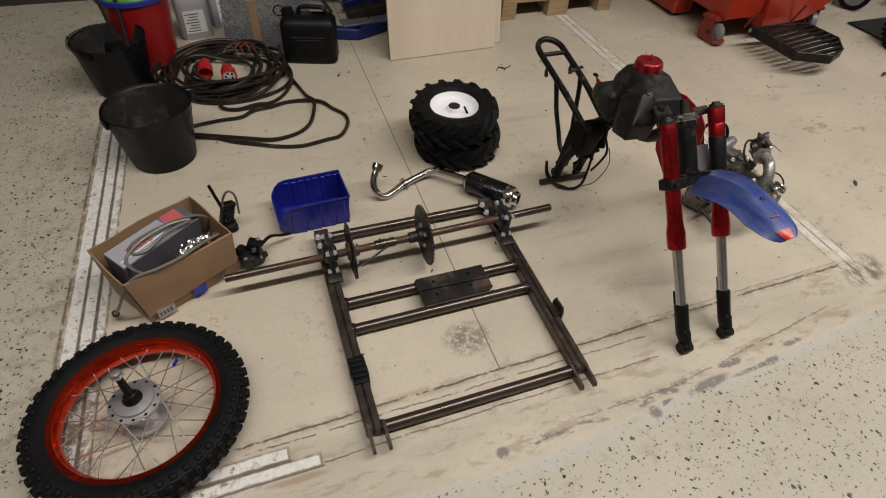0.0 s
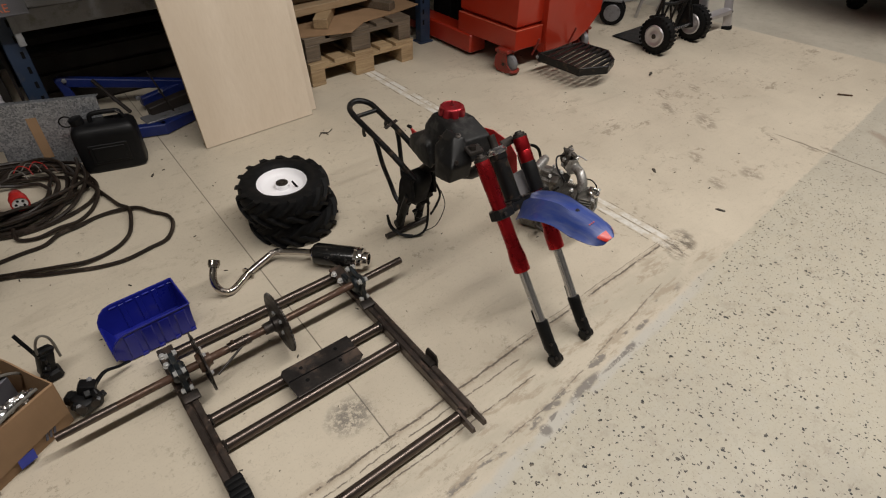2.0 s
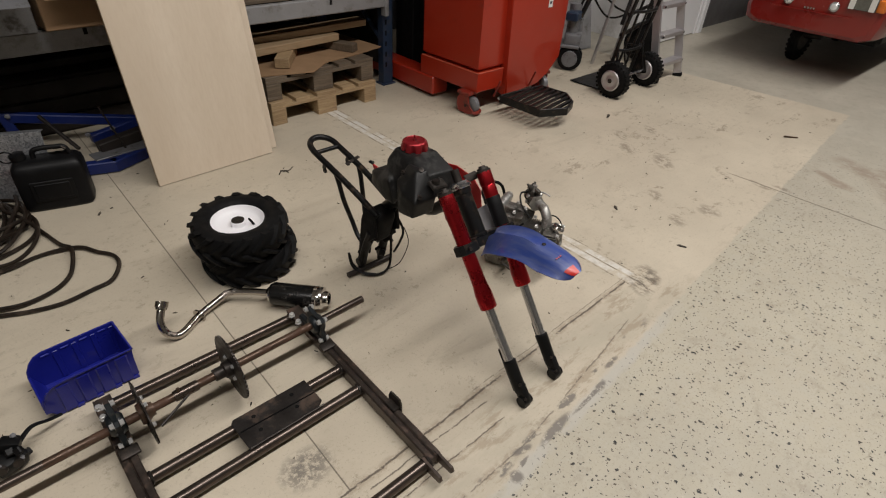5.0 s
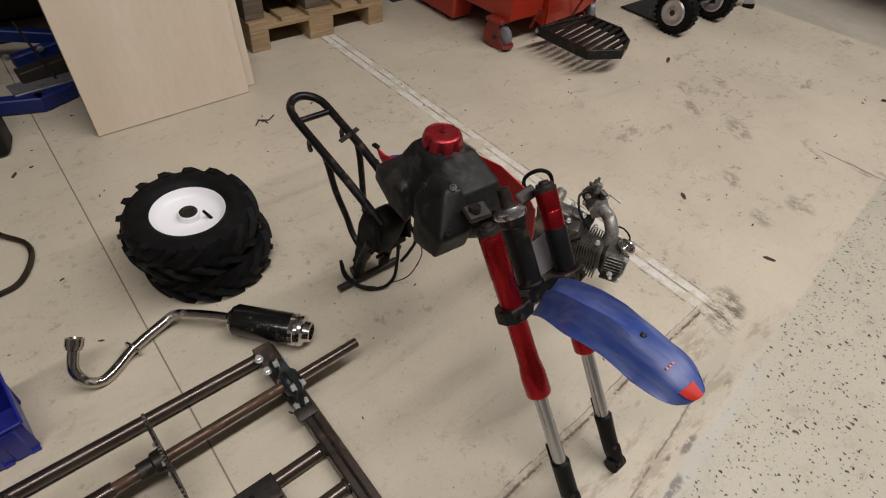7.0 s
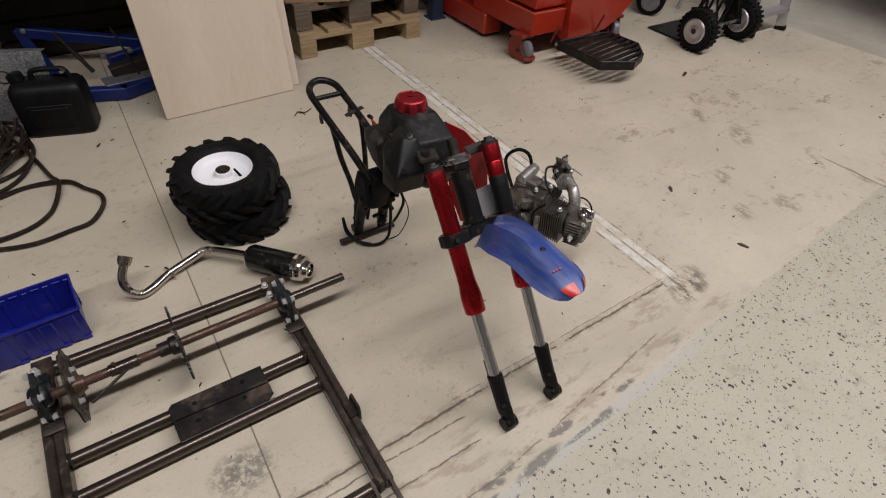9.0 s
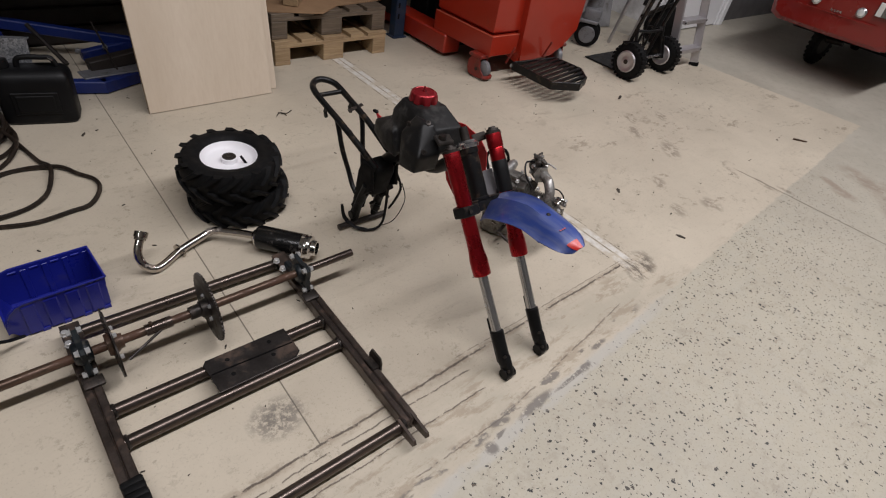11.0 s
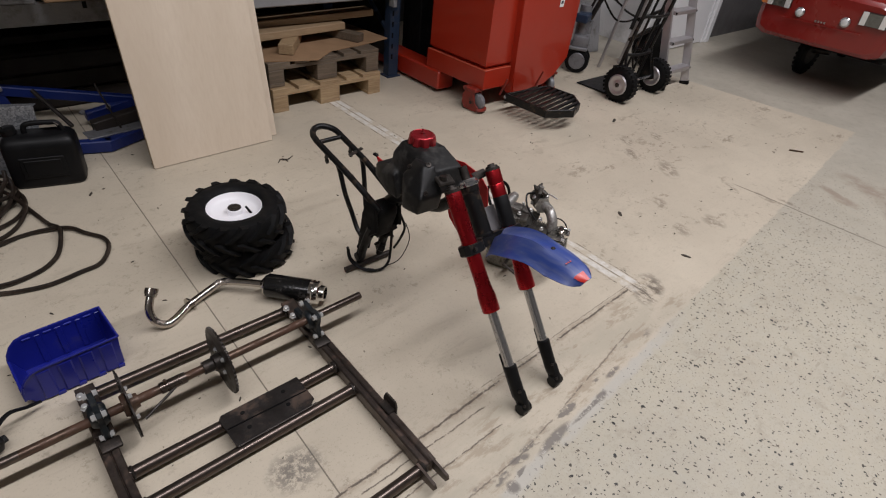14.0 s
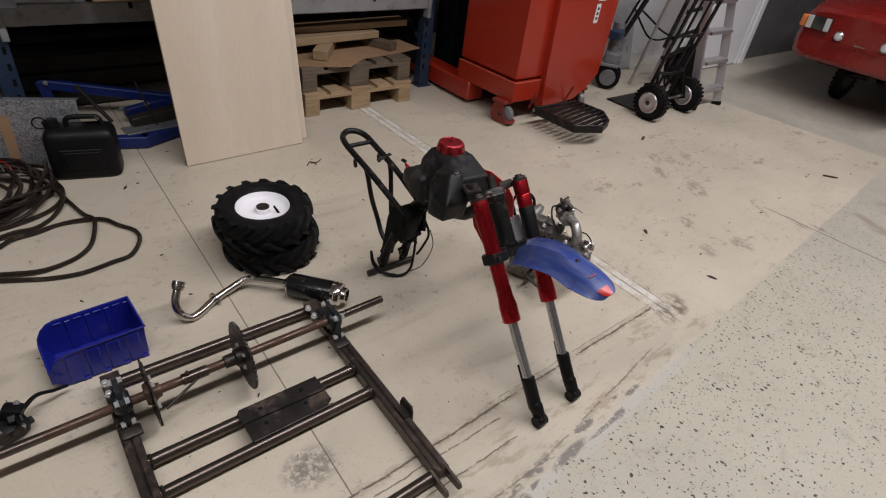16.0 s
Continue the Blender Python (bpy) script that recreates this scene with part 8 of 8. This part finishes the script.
def sack_truck(base, rz, label):
    k = thing("hand_truck", label, "hand truck", (*base, 0), rz, group="hand trucks")
    # local: the toe plate points to -y, the frame leans back to +y, wheels at both sides
    R, w = 0.13, 0.085
    for s in (-1, 1):
        bm = B()
        c = Vector((s * 0.235, 0.1, R))
        tread_wheel(bm, c, (1, 0, 0), R, w)
        t = part("wheel", bm, RUBBER, k, "black pneumatic tyre with metal hub", local=True, sharp=40)
        bm = B()
        turned(bm, c - Vector((0.05, 0, 0)), (1, 0, 0), [(0.001, 0.014), (0.003, 0.024), (0.006, 0.034), (0.006, 0.05), (0.001, 0.06), (0, 0.068), (0.006, 0.076), (0.02, 0.07), (0.08, 0.07), (0.094, 0.076), (0.1, 0.068), (0.099, 0.06), (0.094, 0.05), (0.094, 0.034), (0.097, 0.024), (0.099, 0.014)], n=32)
        part("wheel_hub", bm, LADDER_ALU, t, local=True)
        bm = B()
        rod(bm, c - Vector((w * 0.6, 0, 0)), c + Vector((w * 0.6, 0, 0)), 0.017, n=14)
        part("axle_boss", bm, DARK_STEEL, t, local=True)
    bm = B()
    rod(bm, (-0.2, 0.1, R), (0.2, 0.1, R), 0.011, n=12)
    part("axle", bm, STANCHION, k, local=True)
    bm = B()
    slab(bm, [(-0.2, -0.3), (0.2, -0.3), (0.19, -0.02), (-0.19, -0.02)], 0.006, 0.014, bevel=0.002)
    box(bm, (0, -0.02, 0.05), (0.4, 0.008, 0.09), bevel=0.002)
    part("toe_plate", bm, FRAME_BLACK, k, local=True)
    for s in (-1, 1):
        bm = B()
        pipe(bm, smooth_path([(s * 0.17, -0.015, 0.03), (s * 0.17, 0.03, 0.3), (s * 0.17, 0.12, 0.75), (s * 0.165, 0.19, 1.1), (s * 0.12, 0.215, 1.22)], 5), 0.0135, 12)
        part("side_tube", bm, FRAME_BLACK, k, local=True)
        bm = B()
        pipe(bm, smooth_path([(s * 0.19, 0.1, R + 0.01), (s * 0.18, 0.07, 0.22), (s * 0.172, 0.045, 0.34)], 4), 0.01, 10)
        box(bm, (s * 0.185, 0.05, 0.17), (0.006, 0.12, 0.16), (20, 0, 0), bevel=0.002)
        part("wheel_bracket", bm, FRAME_BLACK, k, local=True)
        bm = B()
        rod(bm, (s * 0.06, -0.01, 0.08), (s * 0.06, 0.13, 0.85), 0.009, n=10)
        part("inner_bar", bm, FRAME_BLACK, k, local=True)
    for z, y in ((0.32, 0.03), (0.6, 0.085), (0.85, 0.135), (1.05, 0.175)):
        bm = B()
        pipe(bm, smooth_path([(-0.17, y, z), (-0.08, y + 0.05, z), (0.08, y + 0.05, z), (0.17, y, z)], 5), 0.0105, 10)
        part("cross_bar", bm, FRAME_BLACK, k, local=True)
    bm = B()
    pipe(bm, smooth_path([(-0.2, -0.02, 0.01), (-0.205, -0.1, 0.2), (-0.2, -0.09, 0.28), (-0.17, 0.02, 0.3)], 5), 0.008, 8)
    part("side_guard", bm, FRAME_BLACK, k, local=True)
    bm = B()
    pipe(bm, smooth_path([(-0.12, 0.215, 1.22), (-0.1, 0.23, 1.28), (0.1, 0.23, 1.28), (0.12, 0.215, 1.22)], 6), 0.0145, 12)
    part("handle", bm, BLACK_PLASTIC, k, local=True)
    return k


sack_truck((4.56, 2.25), 180, "black two-wheeled hand truck with pneumatic tyres")


def drum_truck():
    k = thing("drum_cart", "dark cart with two large black rubber discs", "cart", (5.15, 2.5, 0))
    for c, R in (((5.4, 2.57, 0.17), 0.17),):
        bm = B()
        turned(bm, Vector(c) - Vector((0.03, 0.055, 0)), (0.48, 0.87, 0), [(0, 0.04), (0.004, R * 0.8), (0.02, R * 0.96), (0.05, R), (0.08, R * 0.96), (0.1, R * 0.8), (0.105, 0.04)], n=40)
        part("disc_wheel", bm, RUBBER, k)
    for a, b in (((4.98, 2.56, 0.36), (5.35, 2.62, 1.15)), ((5.42, 2.58, 0.3), (5.78, 2.62, 1.15)), ((4.9, 2.5, 0.3), (5.5, 2.55, 0.36)), ((5.2, 2.6, 0.62), (5.56, 2.62, 0.64)), ((5.1, 2.58, 0.42), (5.48, 2.6, 0.46))):
        bm = B()
        rod(bm, a, b, 0.016, n=10)
        part("tube", bm, FRAME_BLACK, k)
    bm = B()
    box(bm, (5.72, 2.64, 0.95), (0.16, 0.05, 0.22), (0, 20, 0), bevel=0.01)
    part("red_guard", bm, CASTER_RED, k, "dark red guard plate")


drum_truck()


def step_ladder():
    k = thing("step_ladder", "aluminium step ladder with flat grey treads", "ladder", (5.15, 2.2, 0))
    for p, q in (((4.92, 2.12, 0), (4.875, 2.44, 1.5)), ((5.28, 2.10, 0), (5.18, 2.43, 1.5))):
        a, b = Vector(p), Vector(q)
        m = Matrix.Translation(a) @ (b - a).to_track_quat("Z", "Y").to_matrix().to_4x4()
        bm = B()
        box(bm, (0, 0, (b - a).length / 2), (0.025, 0.062, (b - a).length), bevel=0.003, m=m)
        st = part("stile", bm, LADDER_ALU, k)
        bm = B()
        box(bm, (0, 0, 0.014), (0.036, 0.075, 0.03), bevel=0.004, m=m)
        part("rubber_foot", bm, RUBBER, st)
    for i in range(7):
        z = 0.145 + 0.214 * i
        f = z / 1.5
        y = 2.11 + 0.325 * f
        x0, x1 = 4.92 - 0.045 * f, 5.28 - 0.1 * f
        bm = B()
        box(bm, ((x0 + x1) / 2, y - 0.012, z), (x1 - x0 - 0.026, 0.085, 0.03), bevel=0.004)
        tr = part("tread", bm, LADDER_ALU, k)
        for x in (x0 + 0.012, x1 - 0.012):
            bm = B()
            rod(bm, (x, y - 0.055, z), (x, y - 0.05, z), 0.008, n=8)
            part("rivet", bm, RUBBER, tr)
    for p, q in (((4.93, 2.74, 0), (4.88, 2.46, 1.48)), ((5.22, 2.72, 0), (5.17, 2.45, 1.48))):
        bm = B()
        rod(bm, p, q, 0.014, n=10)
        part("rear_leg", bm, LADDER_ALU, k)


step_ladder()


def pallet_truck():
    k = thing("pallet_truck", "grey hand pallet truck with twin rubber steering wheels", "pallet truck", (4.4, 2.9, 0))
    for dx in (-0.05, 0.055):
        bm = B()
        c = Vector((4.42 + dx * 0.8, 2.83 + dx * 0.5, 0.1))
        turned(bm, c - Vector((0.02, 0.013, 0)), (0.83, 0.55, 0), [(0, 0.03), (0.003, 0.07), (0.008, 0.095), (0.02, 0.1), (0.034, 0.095), (0.04, 0.07), (0.043, 0.03)], n=36)
        w = part("steer_wheel", bm, RUBBER, k)
        bm = B()
        turned(bm, c - Vector((0.022, 0.014, 0)), (0.83, 0.55, 0), [(0, 0.02), (0.001, 0.062), (0.004, 0.066), (0.044, 0.066), (0.046, 0.062), (0.047, 0.02)], n=28)
        part("wheel_rim", bm, GREY_STEEL, w)
    bm = B()
    box(bm, (4.43, 2.84, 0.25), (0.16, 0.14, 0.1), (0, 0, 34), bevel=0.02, seg=2)
    rod(bm, (4.43, 2.86, 0.15), (4.43, 2.86, 0.52), 0.05, n=20)
    rod(bm, (4.5, 2.84, 0.22), (4.5, 2.84, 0.4), 0.026, n=14)
    box(bm, (4.43, 2.86, 0.2), (0.22, 0.16, 0.025), (0, 0, 34), bevel=0.006)
    part("pump", bm, GREY_STEEL, k, "oily grey hydraulic pump")
    bm = B()
    box(bm, (4.36, 2.82, 0.44), (0.12, 0.1, 0.07), (0, 0, 20), bevel=0.01)
    part("blue_valve", bm, POST_BLUE, k, "dark blue valve block")
    bm = B()
    rod(bm, (4.46, 2.82, 0.42), (4.62, 2.62, 1.2), 0.02, n=14)
    rod(bm, (4.42, 2.84, 0.42), (4.56, 2.66, 1.2), 0.01, n=10)
    part("drawbar", bm, FRAME_BLACK, k)
    for dy in (0.0, 0.08):
        bm = B()
        pipe(bm, smooth_path([(4.52 + dy, 2.82, 0.62), (4.66 + dy, 2.74, 0.44 + dy), (4.78, 2.7, 0.40 + dy), (4.95, 2.68, 0.42)], 5), 0.008, 8)
        part("chain_loop", bm, FRAME_BLACK, k)
    for s in (4.2, 4.62):
        bm = B()
        box(bm, (s, 3.3, 0.07), (0.16, 0.7, 0.05), bevel=0.008)
        part("fork", bm, GREY_STEEL, k)
    k.matrix_world = pose(4.6, 2.84, 0)


pallet_truck()
bm = B()
box(bm, (0.3, 0, 0.8), (0.62, 0.02, 1.6), bevel=0.002, m=Matrix.Translation((4.75, 3.12, 0)) @ pose(0, 0, 0, -14, 0, -6))
solid("grey_panel", bm, GREY_BEAM, "pale grey sheet panel leaning against the wall", "panel")


# ---- small red vehicle ----
def small_car():
    k = thing("small_car", "small red car with round fog lamps and black tyres", "car", (7.0, 1.52, 0))
    yc, hw = 1.52, 0.53
    # body in sections from the nose to the back: x, half width, low, belt, top
    rows = [(6.03, 0.47, 0.42, 0.62, 0.76), (6.06, 0.51, 0.39, 0.63, 0.79), (6.13, 0.53, 0.38, 0.64, 0.81), (6.35, 0.54, 0.38, 0.66, 0.85), (6.8, 0.545, 0.36, 0.68, 0.90), (7.4, 0.545, 0.34, 0.70, 0.93), (8.4, 0.54, 0.34, 0.70, 0.93)]
    secs = []
    for x, w, lo, mid, top in rows:
        half = [(0.0, lo), (0.8 * w, lo), (0.96 * w, lo + 0.03), (1.0 * w, (lo + mid) / 2), (1.0 * w, mid), (0.97 * w, mid + 0.5 * (top - mid)), (0.88 * w, top - 0.02), (0.75 * w, top), (0.0, top + 0.012)]
        secs.append([(x + 0.05 * (abs(a) / w) ** 4 * (1 if x < 6.2 else 0), yc + a, z) for a, z in half] + [(x + 0.05 * (abs(a) / w) ** 4 * (1 if x < 6.2 else 0), yc - a, z) for a, z in reversed(half[1:-1])])
    bm = B()
    loft(bm, secs)
    bd = part("body", bm, CAR_RED, k, "glossy red bodywork", sharp=24)
    bm = B()
    loft(bm, [[(6.75, yc - 0.5, 0.915), (6.75, yc + 0.5, 0.915), (8.3, yc + 0.5, 0.92), (8.3, yc - 0.5, 0.92)], [(7.1, yc - 0.42, 1.38), (7.1, yc + 0.42, 1.38), (8.2, yc + 0.42, 1.4), (8.2, yc - 0.42, 1.4)]])
    part("cabin_glass", bm, WINDOW_DARK, k)
    bm = B()
    box(bm, (7.62, yc, 1.41), (1.16, 0.9, 0.05), bevel=0.02, seg=2)
    part("roof", bm, CAR_RED, k)
    bm = B()
    box(bm, (6.026, yc, 0.555), (0.008, 0.62, 0.007), bevel=0.002)
    part("front_seam", bm, CAR_RED, bd)
    bm = B()
    for i in range(4):
        box(bm, (6.026, yc + 0.03 - 0.022 * i, 0.578), (0.004, 0.014, 0.014))
    part("badge", bm, STANCHION, bd, "small chrome badge drawn as plain bars")
    for s in (-1, 1):
        y = yc + s * 0.355
        bm = B()
        box(bm, (6.036, y, 0.672), (0.03, 0.19, 0.1), (0, -10, -s * 3), bevel=0.004)
        hl = part("headlamp", bm, LENS_DARK, k, "rectangular headlamp with clear glass ends")
        for d in (-0.07, 0.07):
            bm = B()
            box(bm, (6.018, y + d, 0.672), (0.012, 0.04, 0.098), (0, -10, -s * 3), bevel=0.002)
            part("lamp_glass", bm, LENS_CLEAR, hl)
        bm = B()
        box(bm, (6.062, yc + s * 0.478, 0.668), (0.05, 0.06, 0.09), (0, -10, s * 20), bevel=0.012, seg=2)
        part("turn_signal", bm, LENS_ORANGE, k, "orange turn signal lens")
        bm = B()
        turned(bm, (6.038, yc + s * 0.172, 0.615), (-1, 0, 0.05), [(0, 0.037), (0.012, 0.036), (0.014, 0.031), (0.018, 0.027), (0.024, 0.016)], n=28)
        fg = part("fog_lamp", bm, STANCHION, k, "round chrome-ringed fog lamp")
        bm = B()
        turned(bm, (6.026, yc + s * 0.172, 0.6156), (-1, 0, 0.05), [(0, 0.027), (0.008, 0.025), (0.013, 0.014)], n=24)
        part("fog_glass", bm, LENS_CLEAR, fg)
    bm = B()
    box(bm, (7.5, yc, 0.33), (1.7, 0.94, 0.12), bevel=0.03)
    part("underbody", bm, BLACK_PLASTIC, k)
    for x in (6.78, 8.05):
        for s in (-1, 1) if x > 7 else (1,):
            bm = B()
            c = Vector((x, yc + s * 0.27 - (0.1 if s > 0 else 0.1), 0.19))
            ax = Vector((0.16 if x < 7 else 0, 1, 0)).normalized()
            tread_wheel(bm, c, ax, 0.19, 0.06)
            w = part("wheel", bm, RUBBER, k, "black knobbly tyre")
            bm = B()
            turned(bm, c - ax * 0.032, ax, [(0, 0.03), (0.002, 0.09), (0.01, 0.096), (0.054, 0.096), (0.062, 0.09), (0.064, 0.03)], n=28)
            part("wheel_rim", bm, DARK_STEEL, w)
    bm = B()
    rod(bm, (6.78, yc, 0.25), (6.78, yc + 0.26, 0.22), 0.03, n=12)
    part("axle", bm, DARK_STEEL, k)


small_car()

# ---- litter on the floor ----
rnd = random.Random(11)
bm = B()
spots = [(2.91, 1.172, 0.03, 0.9), (3.965, 1.923, 0.04, 0.4), (2.856, 0.778, 0.03, 2.0), (1.786, 2.528, 0.018, 0.2), (0.905, 2.66, 0.02, 1.0)]
for i in range(230):
    spots.append((rnd.uniform(-0.1, 5.0), rnd.uniform(0.85, 3.0), rnd.uniform(0.0025, 0.0055) if i % 2 else rnd.uniform(0.003, 0.012), rnd.uniform(0, 6.3)))
for x, y, s, a in spots:
    n = rnd.randint(5, 7)
    u, v = Vector((math.cos(a), math.sin(a), 0)), Vector((-math.sin(a), math.cos(a), 0))
    lo, hi = [], []
    for j in range(n):
        t = 2 * math.pi * j / n
        r = s * rnd.uniform(0.55, 1.0)
        q = Vector((x, y, 0.0005)) + u * r * math.cos(t) + v * r * 0.32 * math.sin(t)
        lo.append(bm.verts.new(q))
        hi.append(bm.verts.new(q + Vector((0, 0, 0.0015 + s * 0.12 * rnd.random()))))
    skin(bm, lo, hi)
    bm.faces.new(hi)
    bm.faces.new(lo)
solid("floor_litter", bm, DEBRIS, "dry crumbs, flakes and dead leaves on the floor", "litter", "stuff")
bm = B()
rod(bm, (4.655, 0.985, 0.006), (4.712, 0.917, 0.006), 0.006, 0.0045, n=7)
solid("stick", bm, RUSTY, "thin rusty brown stick lying on the floor", "stick")
bm = B()
pipe(bm, smooth_path([(1.74, 2.51, 0.003), (1.77, 2.535, 0.006), (1.8, 2.52, 0.004), (1.84, 2.545, 0.003)], 4), 0.0025, 6)
pipe(bm, smooth_path([(1.765, 2.545, 0.003), (1.785, 2.525, 0.005), (1.79, 2.5, 0.003)], 4), 0.0025, 6)
solid("twig", bm, DEBRIS, "small dry twig lying on the floor", "twig")
